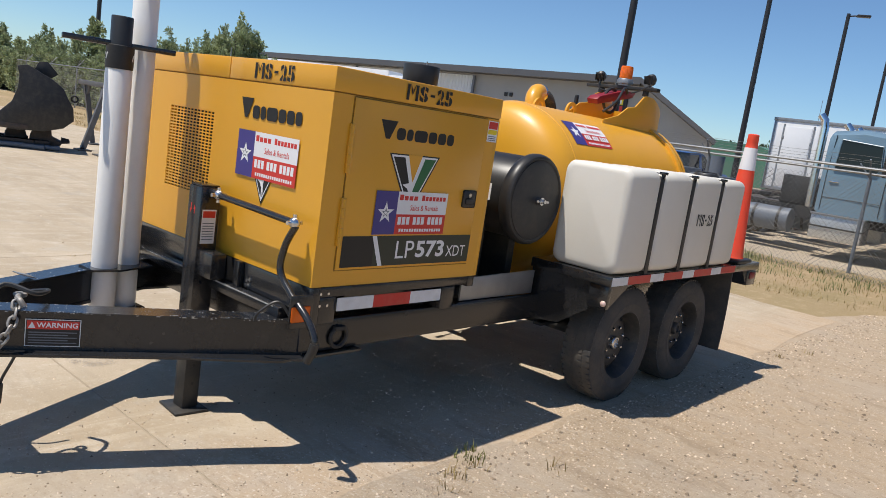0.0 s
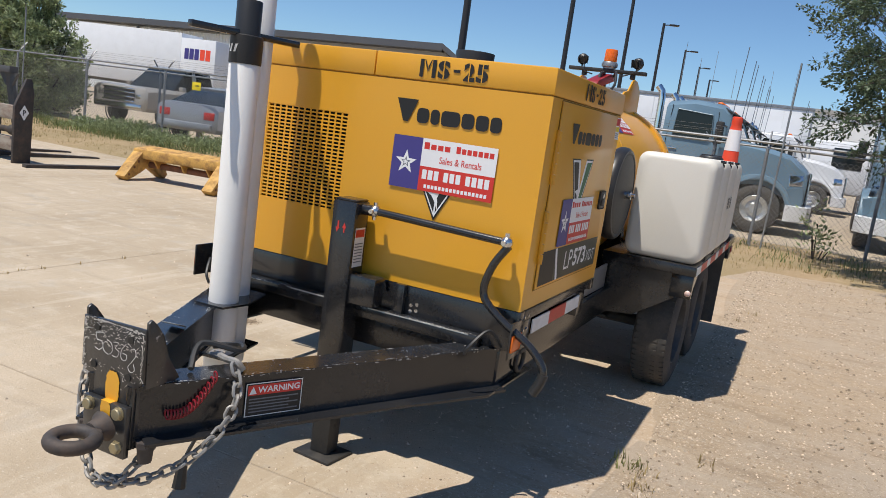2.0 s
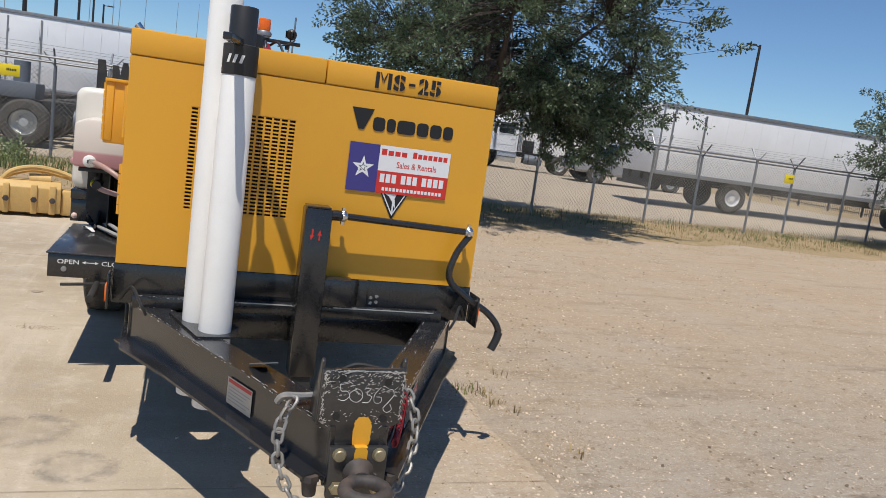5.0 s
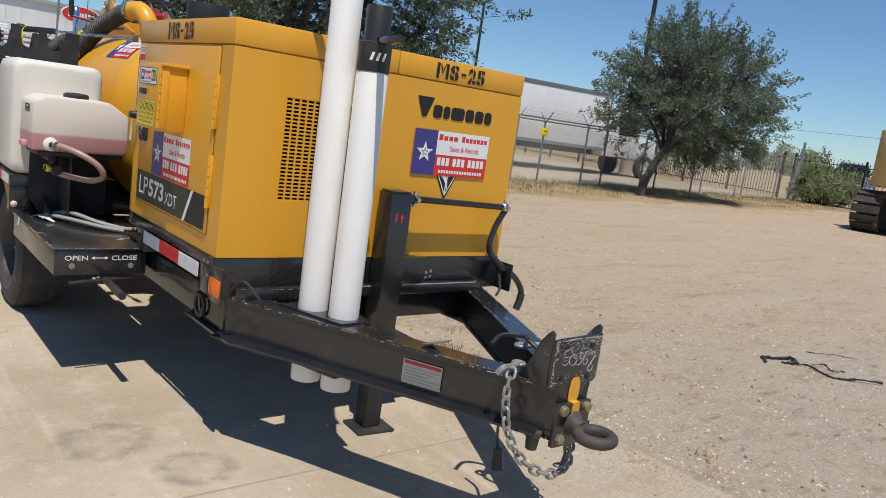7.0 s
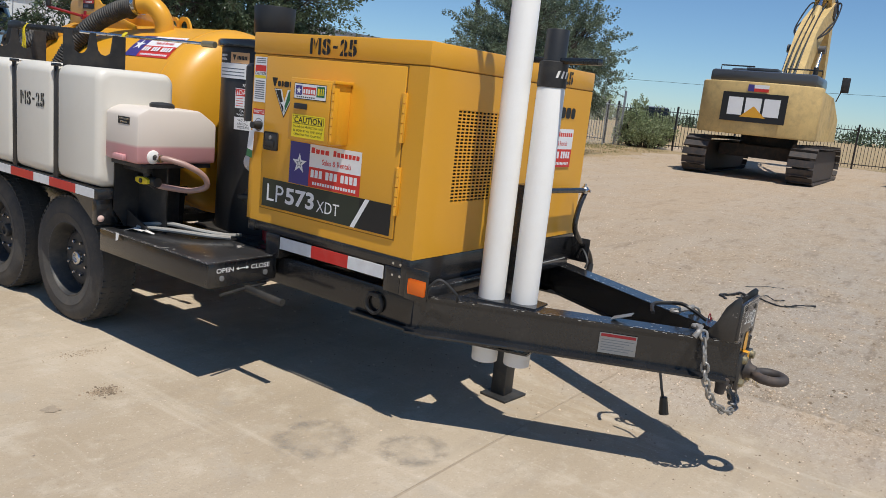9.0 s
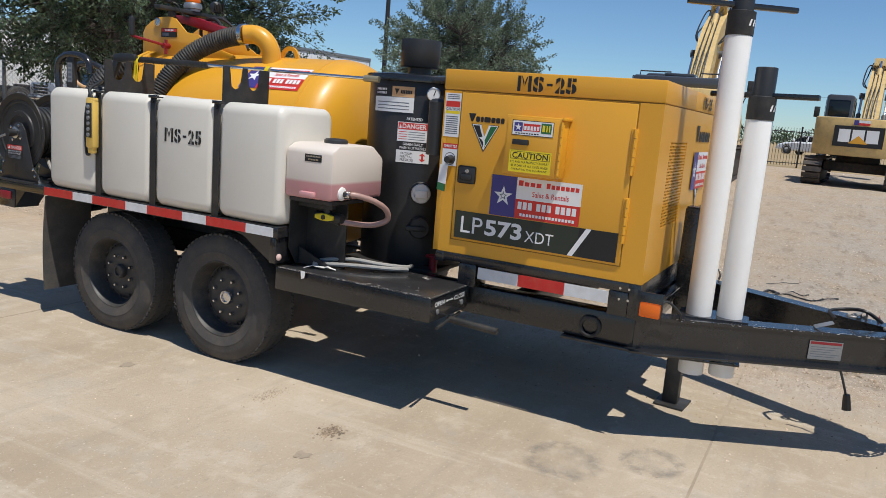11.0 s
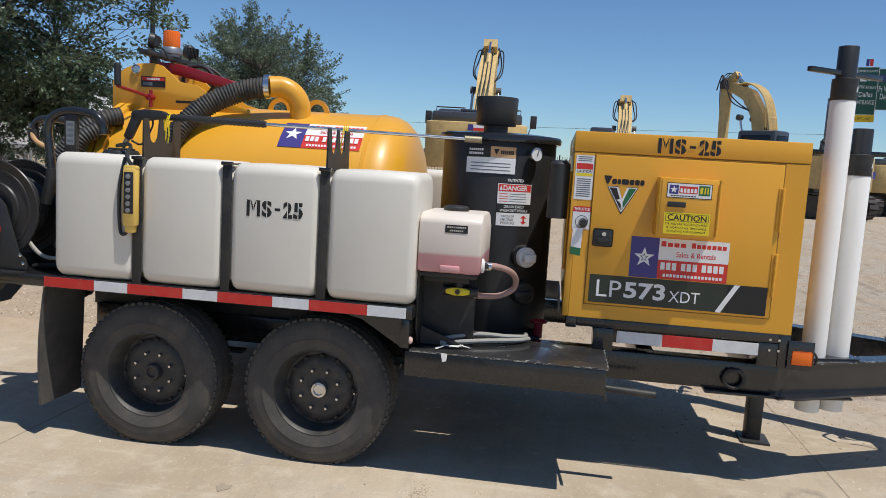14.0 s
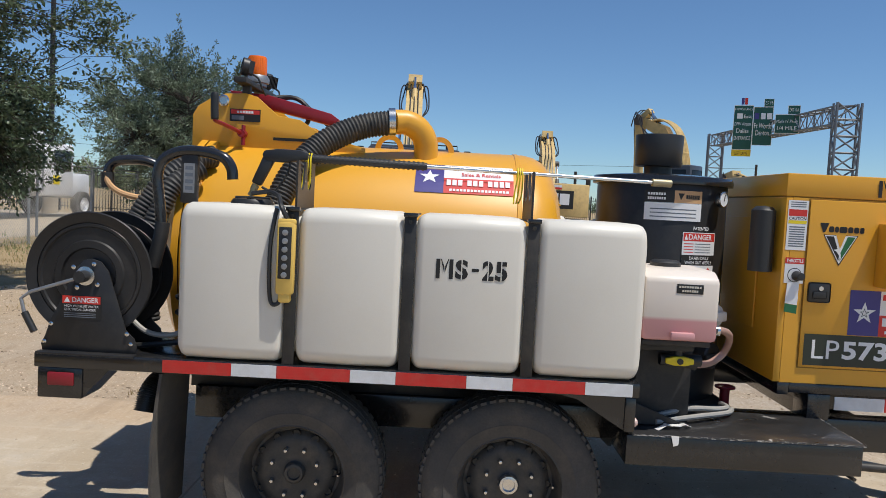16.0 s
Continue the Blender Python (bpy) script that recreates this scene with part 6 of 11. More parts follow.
rod(bm, (-0.99, 1.43, 1.0), (-0.985, 1.385, 1.0), 0.02, seg=14)
part("hose_clamp", bm, STEEL, anti)
bm = nb()
rod(bm, (-0.96, 1.455, 0.855), (-0.965, 1.51, 0.87), 0.02, seg=14)
part("hose_clamp", bm, BLACK_MATT, anti)
bm = nb()
lathe(bm, [(0.034, 0.0), (0.032, 0.006), (0.022, 0.012), (0.0, 0.013)], axis((-1.005, 1.425, 1.003), (0, -1, 0)), 22)
fit_ob = part("outlet_flange", bm, PVC, anti, "white moulded outlet flange")
bm = nb()
rod(bm, (-1.005, 1.418, 1.003), (-0.990, 1.395, 1.001), 0.015, seg=6)
part("outlet_fitting", bm, PLASTIC_BLACK, fit_ob)
valve = thing("ball_valve", "black ball valve with a yellow lever", "valve")
bm = nb()
rod(bm, (-0.965, 1.44, 0.875), (-0.965, 1.60, 0.875), 0.024, seg=12)
rod(bm, (-0.965, 1.53, 0.86), (-0.965, 1.53, 0.96), 0.02, seg=12)
part("valve_body", bm, PLASTIC_BLACK, valve)
bm = nb()
prism(bm, [(-1.0, 1.475, 0.865), (-1.0, 1.475, 0.885), (-1.0, 1.51, 0.893), (-1.0, 1.55, 0.893), (-1.0, 1.585, 0.885), (-1.0, 1.585, 0.865), (-1.0, 1.55, 0.857), (-1.0, 1.51, 0.857)], (0.02, 0, 0), bev=0.004)
part("lever", bm, LEMON, valve, "yellow lever")
bm = nb()
rod(bm, (-1.001, 1.53, 0.875), (-1.006, 1.53, 0.875), 0.012, seg=10)
part("lever_bolt", bm, PLASTIC_BLACK, valve)
bm = nb()
sweep(bm, spline([(-0.93, 1.62, 0.63), (-0.88, 1.45, 0.66), (-0.80, 1.30, 0.645), (-0.70, 1.22, 0.63), (-0.62, 1.22, 0.625)], 8), 0.011, 8)
sweep(bm, spline([(-0.97, 1.60, 0.625), (-0.90, 1.42, 0.635), (-0.80, 1.26, 0.63), (-0.70, 1.20, 0.62)], 8), 0.011, 8)
single("clear_hose", bm, DULL_PVC, "pale clear hose coiled on the tray", "hose")

# vacuum canister with air filter
CC = (-0.24, 1.44)
can = thing("vacuum_canister", "tall black steel canister with an air filter on its lid", "canister")
bm = nb()
lathe(bm, [(0.0, 0.60), (0.30, 0.60), (0.303, 0.62), (0.302, 1.575), (0.30, 1.58), (0.0, 1.58)], Matrix.Translation((*CC, 0)), 56)
part("shell", bm, BLACK_SATIN, can)
bm = nb()
lathe(bm, [(0.305, 1.575), (0.325, 1.578), (0.327, 1.60), (0.32, 1.614), (0.22, 1.625), (0.0, 1.628)], Matrix.Translation((*CC, 0)), 56)
part("lid", bm, BLACK, can)
bm = nb()
FC = Matrix.Translation((-0.26, 1.468, 0))
lathe(bm, [(0.065, 1.62), (0.065, 1.664), (0.104, 1.666), (0.107, 1.67), (0.112, 1.808), (0.110, 1.814), (0.0, 1.815)], FC, 36)
part("air_filter", bm, PLASTIC_BLACK, can, "plain black drum-shaped air filter")
CM = Matrix.Translation((*CC, 0))


def wrapped(name, ang, z, items, mats, label, su=1.0, sv=1.0):
    big = []
    for it in items:
        if it[0] == "p":
            big.append(("p", it[1], [(a * su, b * sv) for a, b in it[2]]))
        else:
            k = 2 if it[0] == "r" else 3
            big.append((*it[:k], it[k] * su, it[k + 1] * sv, it[k + 2] * su, it[k + 3] * sv, *it[k + 4:]))
    items = big
    return decal(name, can, CM @ Matrix.Translation((0, 0, z)), items, mats, label, bend=(0.304, radians(ang)))


wrapped("maker_plate", 176, 1.482, [("r", STEEL, -0.10, -0.055, 0.10, 0.055), ("r", INK, -0.10, 0.010, 0.0, 0.055), ("r", TAN, 0.0, 0.010, 0.10, 0.055), ("r", WHITE, -0.10, -0.055, 0.10, 0.008), ("p", INK, [(0.012, 0.045), (0.022, 0.020), (0.034, 0.045)])] + bars(INK, 0.04, 0.025, 0.09, 0.040, 7, 0.2) + bars(WHITE, -0.09, 0.036, -0.03, 0.045, 7, 0.25) + bars(WHITE, -0.09, 0.020, -0.03, 0.029, 8, 0.25) +
        [("r", STEEL_GREY, -0.08, -0.016 - 0.014 * k, 0.08, -0.012 - 0.014 * k) for k in range(3)], [STEEL, INK, TAN, WHITE, STEEL_GREY], "white and tan plate", 1.28, 1.22)
wrapped("danger_sign", 202, 1.275, [("r", WHITE, -0.075, -0.105, 0.075, 0.080), ("r", RED, -0.072, 0.046, 0.072, 0.077), ("t", WHITE, "DANGER", -0.052, 0.051, 0.055, 0.073, 0.02), ("p", WHITE, [(-0.068, 0.051), (-0.055, 0.051), (-0.0615, 0.072)]), ("r", INK, -0.075, -0.048, 0.075, -0.008), ("t", WHITE, "DRAIN DAILY", -0.045, -0.026, 0.045, -0.014, 0.01), ("t", WHITE, "WASH OUT WEEKLY", -0.062, -0.043, 0.062, -0.031, 0.01),
        ("t", INK, "VACUUM", -0.055, -0.068, 0.0, -0.057, 0.0), ("t", INK, "NEUTRAL", -0.055, -0.083, 0.0, -0.072, 0.0), ("t", INK, "PRESSURE", -0.055, -0.098, 0.005, -0.087, 0.0), ("p", RED, [(0.045, -0.057), (0.03, -0.070), (0.041, -0.070), (0.041, -0.085), (0.03, -0.085), (0.045, -0.098), (0.06, -0.085), (0.049, -0.085), (0.049, -0.070), (0.06, -0.070)])] +
        [("r", RED, -0.068, 0.034 - 0.011 * k, -0.030, 0.037 - 0.011 * k) for k in range(4)] + [("r", STEEL_GREY, -0.024, 0.034 - 0.011 * k, 0.05, 0.037 - 0.011 * k) for k in range(4)], [WHITE, RED, INK, STEEL_GREY], "danger sign", 1.2, 1.15)
wrapped("patented_word", 202, 1.377, [("t", WHITE, "PATENTED", -0.042, 0.0, 0.042, 0.015, 0.02)], [WHITE], "white word PATENTED")


def on_can(ang, z, out=0.0):
    a = radians(ang)
    return Vector((CC[0] + (0.303 + out) * math.cos(a), CC[1] + (0.303 + out) * math.sin(a), z)), Vector((math.cos(a), math.sin(a), 0))


o, d = on_can(218, 1.52)
bm = nb()
lathe(bm, [(0.012, -0.01), (0.012, 0.015), (0.034, 0.016), (0.036, 0.022), (0.036, 0.038), (0.032, 0.040)], axis(o, d), 24)
ga = part("vacuum_gauge", bm, STEEL, can, "round dial gauge")
bm = nb()
lathe(bm, [(0.032, 0.037), (0.0, 0.037)], axis(o, d), 24)
part("dial", bm, WHITE, ga)
bm = nb()
rod(bm, o + d * 0.0385 + Vector((0, 0, -0.008)), o + d * 0.0385 + Vector((0.006, -0.006, 0.02)), 0.0025, seg=5)
part("needle", bm, INK, ga)
o, d = on_can(213, 1.00)
bm = nb()
lathe(bm, [(0.06, -0.02), (0.06, 0.03), (0.054, 0.034), (0.0, 0.034)], axis(o, d), 24)
part("port_collar", bm, BLACK_MATT, can)
bm = nb()
lathe(bm, [(0.050, 0.030), (0.052, 0.06), (0.047, 0.068), (0.0, 0.068)], axis(o, d), 24)
mm = axis(o + d * 0.082, d)
box(bm, -0.034, 0.034, -0.022, 0.022, -0.016, 0.016, 0.008, m=mm)
part("port_plug", bm, PVC, can, "white screw plug")
o, d = on_can(214, 0.815)
bm = nb()
lathe(bm, [(0.058, -0.02), (0.058, 0.05), (0.05, 0.058), (0.0, 0.06)], axis(o, d), 24)
mm = axis(o + d * 0.07, d)
box(bm, -0.075, 0.03, -0.014, 0.014, -0.012, 0.012, 0.006, m=mm)
part("port_valve", bm, PLASTIC_BLACK, can)
bm = nb()
rod(bm, (-0.50, 1.16, 0.585), (-0.50, 1.16, 0.665), 0.022, seg=12)
sweep(bm, [(-0.50 + 0.04 * math.cos(6.283 * k / 16), 1.16 + 0.04 * math.sin(6.283 * k / 16), 0.672) for k in range(16)], 0.006, 6, True)
for k in range(3):
    rod(bm, (-0.50, 1.16, 0.672), (-0.50 + 0.04 * math.cos(2.1 * k), 1.16 + 0.04 * math.sin(2.1 * k), 0.672), 0.004, seg=5)
single("drain_valve", bm, RED_PAINT, "small red handwheel valve on the chassis", "valve")
bm = nb()
box(bm, -0.56, 0.56, 1.15, 1.70, 0.575, 0.60, 0.004)
part("floor_plate", bm, BLACK_MATT, trailer, "dusty black floor plate")
bm = nb()
prism(bm, [(0.63, 1.055, 0.60), (0.63, 1.70, 0.60), (0.63, 1.70, 0.735), (0.63, 1.055, 0.72)], (0.012, 0, 0), bev=0.002)
prism(bm, [(0.15, 1.05, 0.60), (0.57, 1.05, 0.60), (0.57, 1.05, 0.71), (0.15, 1.05, 0.71)], (0, 0.01, 0))
part("side_tray", bm, GALV, trailer, "bare metal side tray")

# horizontal separator drum
drum = thing("separator_drum", "black horizontal drum with a clamped round lid", "drum")
bm = nb()
DM = axis((0.0, 1.505, 1.15), (1, 0, 0))
lathe(bm, [(0.0, 0.05), (0.225, 0.05), (0.228, 0.07), (0.228, 0.66), (0.225, 0.665)], DM, 48)
part("shell", bm, BLACK_SATIN, drum)
bm = nb()
lathe(bm, [(0.222, 0.690), (0.215, 0.702), (0.19, 0.708), (0.0, 0.712)], DM, 48)
lid = part("lid", bm, BLACK_MATT, drum, "matt black domed lid")
bm = nb()
lathe(bm, [(0.226, 0.630), (0.240, 0.634), (0.249, 0.650), (0.251, 0.670), (0.247, 0.692), (0.238, 0.704), (0.226, 0.706), (0.216, 0.698)], DM, 56)
part("lid_rim", bm, BLACK_SATIN, drum, "rolled black rim")
bm = nb()
rod(bm, (0.705, 1.505, 1.15), (0.745, 1.505, 1.15), 0.022, seg=12)
rod(bm, (0.745, 1.505, 1.15), (0.765, 1.505, 1.15), 0.012, seg=6)
sweep(bm, [(0.735, 1.46, 1.15), (0.735, 1.575, 1.146)], 0.008, 8)
part("lid_clamp", bm, STEEL, drum, "bare steel clamp nut and bar")
for y in (1.30, 1.60):
    bm = nb()
    box(bm, 0.12, 0.50, y, y + 0.06, 0.60, 0.98, 0.004)
    part("cradle", bm, BLACK_MATT, drum)
decal("arrow_sticker", drum, facing((0.56, 1.244, 1.17), (1, 0, 0), (0, 0, 1)), [("r", WHITE, -0.03, -0.045, 0.03, 0.045), ("p", RED, [(0, 0.04), (-0.02, 0.015), (-0.006, 0.015), (-0.006, -0.015), (-0.02, -0.015), (0, -0.04), (0.02, -0.015), (0.006, -0.015), (0.006, 0.015), (0.02, 0.015)])], [WHITE, RED], "white sticker with red arrow")

# spoil tank
spoil = thing("spoil_tank", "yellow horizontal cylindrical spoil tank", "tank")
TC, TR = Vector((0, 0, 1.125)), 0.578
bm = nb()
TM = axis((0, 0, 1.125), (0, 1, 0))
lathe(bm, [(0.0, 1.885), (0.15, 1.888), (0.30, 1.902), (0.42, 1.928), (0.50, 1.962), (0.545, 2.005), (0.568, 2.05), (TR, 2.10), (TR, 3.61)], TM, 72)
part("shell", bm, YELLOW, spoil, "yellow painted tank shell")
bm = nb()
lathe(bm, [(TR, 2.128), (TR + 0.004, 2.130), (TR + 0.004, 2.148), (TR, 2.150)], TM, 72)
part("weld_band", bm, YELLOW, spoil)
bm = nb()
lathe(bm, [(TR, 3.59), (0.598, 3.592), (0.600, 3.635), (0.596, 3.64)], TM, 72)
part("door_flange", bm, YELLOW, spoil)
bm = nb()
lathe(bm, [(0.600, 3.643), (0.602, 3.675), (0.58, 3.685), (0.50, 3.735), (0.36, 3.775), (0.2, 3.795), (0.0, 3.80)], TM, 72)
part("rear_door", bm, YELLOW, spoil, "domed yellow rear door")
for y in (2.35, 3.35):
    for s in (-1, 1):
        bm = nb()
        prism(bm, [(s * 0.30, y - 0.04, 0.60), (s * 0.58, y - 0.04, 0.60), (s * 0.55, y - 0.04, 0.95), (s * 0.36, y - 0.04, 0.72)], (0, 0.08, 0))
        part("saddle", bm, BLACK, spoil)
# lifting eyes
for x, y in ((-0.10, 2.52), (0.0, 2.78)):
    bm = nb()
    zc = 1.125 + math.sqrt(TR ** 2 - x * x)
    outer = [(x - 0.008, y + 0.075 * math.cos(a), zc - 0.012 + 0.085 * math.sin(a)) for a in [3.1416 * k / 16 for k in range(17)]]
    inner = [(x - 0.008, y + 0.045 * math.cos(a), zc + 0.0 + 0.048 * math.sin(a)) for a in [3.1416 * k / 16 for k in range(16, -1, -1)]]
    va = [bm.verts.new(p) for p in outer]
    vb = [bm.verts.new(p) for p in inner[::-1]]
    vc = [bm.verts.new((p[0] + 0.016, p[1], p[2])) for p in outer]
    vd = [bm.verts.new((p[0] + 0.016, p[1], p[2])) for p in inner[::-1]]
    for k in range(16):
        for q in ((va[k], va[k + 1], vb[k + 1], vb[k]), (vc[k + 1], vc[k], vd[k], vd[k + 1]), (va[k + 1], va[k], vc[k], vc[k + 1]), (vb[k], vb[k + 1], vd[k + 1], vd[k])):
            bm.faces.new(q)
    part("lifting_eye", bm, YELLOW, spoil)
# suction elbow
bm = nb()
EX, EY, EZ = -0.20, 2.585, 1.60
arc = [(EX, EY, EZ), (EX, EY, 1.70)] + [(EX - 0.05 * (k / 10), EY + 0.115 * (1 - math.cos(1.571 * k / 10)), 1.70 + 0.118 * math.sin(1.571 * k / 10)) for k in range(1, 11)] + [(EX - 0.075, 2.745, 1.813)]
sweep(bm, arc, 0.059, 24)
elbow = part("suction_elbow", bm, YELLOW, spoil, "yellow suction elbow")
bm = nb()
sweep(bm, [(-0.274, 2.735, 1.814), (-0.278, 2.765, 1.812)], 0.066, 24)
part("hose_clamp", bm, STEEL, elbow)
for s in (-1, 1):
    m = facing((0, 0, 0), (0, 1, 0) if s > 0 else (0, -1, 0), (0, 0, 1))
    w, h = 0.455, 0.20
    ub, vm = 0.29 * w, 0.47 * h
    its = [("r", mt, a, v + (e - v) * k / 6, b, v + (e - v) * (k + 1) / 6) for mt, a, b, v, e in ((WHITE, ub, w, vm, h), (RED, ub, w, 0, vm), (BLUE, 0, ub, 0, h)) for k in range(6)]
    its += [("p", WHITE, star(0.145 * w, 0.5 * h, 0.11 * w))]
    its += bars(RED, ub + 0.02 * w, 0.80 * h, ub + 0.27 * w, 0.90 * h, 4, 0.22) + bars(RED, ub + 0.33 * w, 0.80 * h, ub + 0.68 * w, 0.90 * h, 7, 0.22) + [("t", RED, "Sales & Rentals", ub + 0.18 * w, 0.56 * h, ub + 0.58 * w, 0.69 * h, 0.01)]
    for a, b, n in ((0.03, 0.19, 3), (0.24, 0.40, 3), (0.45, 0.67, 4)):
        its += bars(WHITE, ub + a * w, 0.23 * h, ub + b * w, 0.41 * h, n, 0.25)
    its += bars(WHITE, ub + 0.06 * w, 0.06 * h, ub + 0.66 * w, 0.13 * h, 17, 0.3)
    mats = [WHITE, RED, BLUE]
    ob = decal("dealer_sign", spoil, Matrix(), its, mats, "magnetic sign with a white star on the tank")
    for v in ob.data.vertices:
        u, vv, nn = v.co
        a = radians(38.5) + vv / TR
        rr = TR + 0.003 + (nn - 0.001) * 5
        y = (2.21 + u) if s > 0 else (2.62 - u)
        v.co = (s * rr * math.cos(a), y, 1.125 + rr * math.sin(a))

# corrugated suction hose
hose = thing("suction_hose", "dark grey corrugated suction hose clamped to the tank elbow", "hose")


def corrugated(points, r, n=24):
    """A ribbed hose: evenly spaced rings, alternately wide and narrow."""
    path = spline(points, n)
    out, rad, left = [path[0]], [r], 0.0
    for a, b in zip(path, path[1:]):
        d = (b - a).length
        s = 0.0045 - left
        while s <= d:
            out.append(a.lerp(b, s / d))
            rad.append(r * (0.90, 0.99, 1.0, 0.92)[len(out) % 4])
            s += 0.0045
        left = d - (s - 0.0045)
    return out, rad


for run, r in (([(-0.278, 2.76, 1.808), (-0.31, 2.90, 1.776), (-0.38, 3.06, 1.685), (-0.46, 3.17, 1.55), (-0.53, 3.23, 1.39), (-0.60, 3.28, 1.20)], 0.060),
               ([(-0.40, 3.56, 1.60), (-0.47, 3.62, 1.575), (-0.54, 3.70, 1.503), (-0.57, 3.77, 1.40), (-0.59, 3.82, 1.305), (-0.60, 3.85, 1.20), (-0.60, 3.84, 1.0), (-0.58, 3.78, 0.86)], 0.052),
               ([(-0.50, 3.58, 1.54), (-0.58, 3.67, 1.465), (-0.62, 3.715, 1.35), (-0.64, 3.745, 1.25), (-0.65, 3.76, 1.12), (-0.64, 3.74, 0.86)], 0.046)):
    bm = nb()
    p, rr = corrugated(run, r, 16)
    sweep(bm, p, rr, 20)
    part("hose_run", bm, HOSE_GREY, hose)

# bracket plates, light bar and beacon on top
brk = thing("boom_bracket", "yellow plate bracket with a red arm on the tank top", "bracket")
for x in (-0.215, 0.205):
    bm = nb()
    prism(bm, [(x, 3.725, 1.60), (x, 3.725, 1.81), (x, 3.70, 1.852), (x, 3.64, 1.89), (x, 3.57, 1.916), (x, 3.47, 1.922), (x, 3.415, 1.908), (x, 3.31, 1.822), (x, 3.20, 1.806), (x, 3.15, 1.775), (x, 3.08, 1.735), (x, 2.88, 1.685), (x, 2.88, 1.66)], (0.012, 0, 0), bev=0.003)
    part("side_plate", bm, YELLOW, brk)
bm = nb()
prism(bm, [(-0.21, 3.72, 1.60), (0.20, 3.72, 1.60), (0.20, 3.72, 1.80), (-0.21, 3.72, 1.80)], (0, -0.012, 0))
part("back_plate", bm, YELLOW, brk)
bm = nb()
prism(bm, [(-0.05, 3.60, 1.955), (-0.05, 3.56, 1.905), (-0.05, 3.06, 1.80), (-0.05, 3.04, 1.835), (-0.05, 3.08, 1.862), (-0.05, 3.40, 1.94)], (0.09, 0, 0), bev=0.004)
part("red_arm", bm, RED_PAINT, brk, "dark red lever arm")
bm = nb()
sweep(bm, [(0.0, 3.30 + 0.10 * math.cos(6.283 * k / 20), 1.85 + 0.09 * math.sin(6.283 * k / 20)) for k in range(20)], 0.012, 8, True)
sweep(bm, spline([(0.05, 3.45, 1.93), (0.10, 3.30, 1.95), (0.14, 3.15, 1.84), (0.10, 3.05, 1.75)]), 0.010, 8)
part("hydraulic_line", bm, PLASTIC_BLACK, brk)
bm = nb()
lathe(bm, [(0.026, 0), (0.028, 0.008), (0.020, 0.012), (0.018, 0.006), (0.0, 0.006)], axis((-0.217, 3.575, 1.882), (-1, 0, 0)), 18)
part("round_socket", bm, STEEL, brk)
decal("warning_sticker", brk, facing((-0.2165, 3.47, 1.815), (0, -1, 0), (0, 0, 1)), [("r", INK, -0.075, -0.03, 0.075, 0.03), ("r", RED, -0.07, 0.006, 0.07, 0.026)] + bars(WHITE, -0.04, 0.010, 0.04, 0.021, 6, 0.2) + [("r", STEEL_GREY, -0.065, -0.022, -0.005, -0.002)], [INK, RED, WHITE, STEEL_GREY], "dark warning sticker")
for z0, z1, ya, yb in ((1.702, 1.716, 3.10, 3.33),):
    bm = nb()
    box(bm, -0.2165, -0.2152, ya, yb, z0, z1)
    part("plate_slot", bm, INK, brk, "dark slot cut in the plate")
bm = nb()
sweep(bm, spline([(-0.24, 3.474, 1.725), (-0.34, 3.50, 1.742), (-0.45, 3.535, 1.760), (-0.462, 3.54, 1.768)]), 0.0095, 10)
lev = part("hand_lever", bm, RED_PAINT, brk, "red hand lever with a black grip")
bm = nb()
sweep(bm, spline([(-0.46, 3.54, 1.765), (-0.462, 3.542, 1.82), (-0.462, 3.542, 1.888)]), [0.015] + [0.018] * 14 + [0.016, 0.014], 10)
part("lever_grip", bm, PLASTIC_BLACK, lev)
bm = nb()
rod(bm, (-0.215, 3.474, 1.725), (-0.265, 3.474, 1.725), 0.019, seg=12)
rod(bm, (-0.245, 3.468, 1.67), (-0.245, 3.468, 1.765), 0.010, seg=8)
part("lever_pivot", bm, RED_PAINT, lev)

lb = thing("light_bar", "black light bar with two work lights on the bracket", "light bar")
bm = nb()
box(bm, -0.325, 0.295, 3.44, 3.50, 1.958, 1.985, 0.004)
box(bm, -0.215, -0.18, 3.45, 3.49, 1.92, 1.96, 0.003)
box(bm, 0.175, 0.21, 3.45, 3.49, 1.92, 1.96, 0.003)
part("bar", bm, BLACK_MATT, lb)
for x in (-0.225, 0.215):
    bm = nb()
    rod(bm, (x, 3.47, 1.985), (x, 3.47, 2.02), 0.008, seg=8)
    dz = Vector((0.35 * (1 if x > 0 else -1), 0.9, 0.15)).normalized()
    wm = axis((x, 3.47, 2.045), dz)
    lathe(bm, [(0.0, -0.028), (0.025, -0.027), (0.042, -0.010), (0.044, 0.018), (0.040, 0.022)], wm, 20)
    for k in range(7):
        box(bm, -0.036 + 0.012 * k - 0.0015, -0.036 + 0.012 * k + 0.0015, -0.03, 0.03, -0.034, -0.012, m=wm)
    wl = part("work_light", bm, PLASTIC_BLACK, lb, "round black finned work light")
    bm = nb()
    lathe(bm, [(0.040, 0.018), (0.0, 0.018)], wm, 20)
    part("lens", bm, GALV, wl)
    bm = nb()
    sweep(bm, spline([(x, 3.46, 2.02), (x + 0.03, 3.42, 2.0), (x * 0.8, 3.40, 1.95), (x * 0.5, 3.40, 1.93)]), 0.005, 6)
    part("wire", bm, PLASTIC_BLACK, lb)
bea = thing("beacon", "orange warning beacon on a grey base", "beacon")
BM = Matrix.Translation((-0.005, 3.475, 0))
bm = nb()
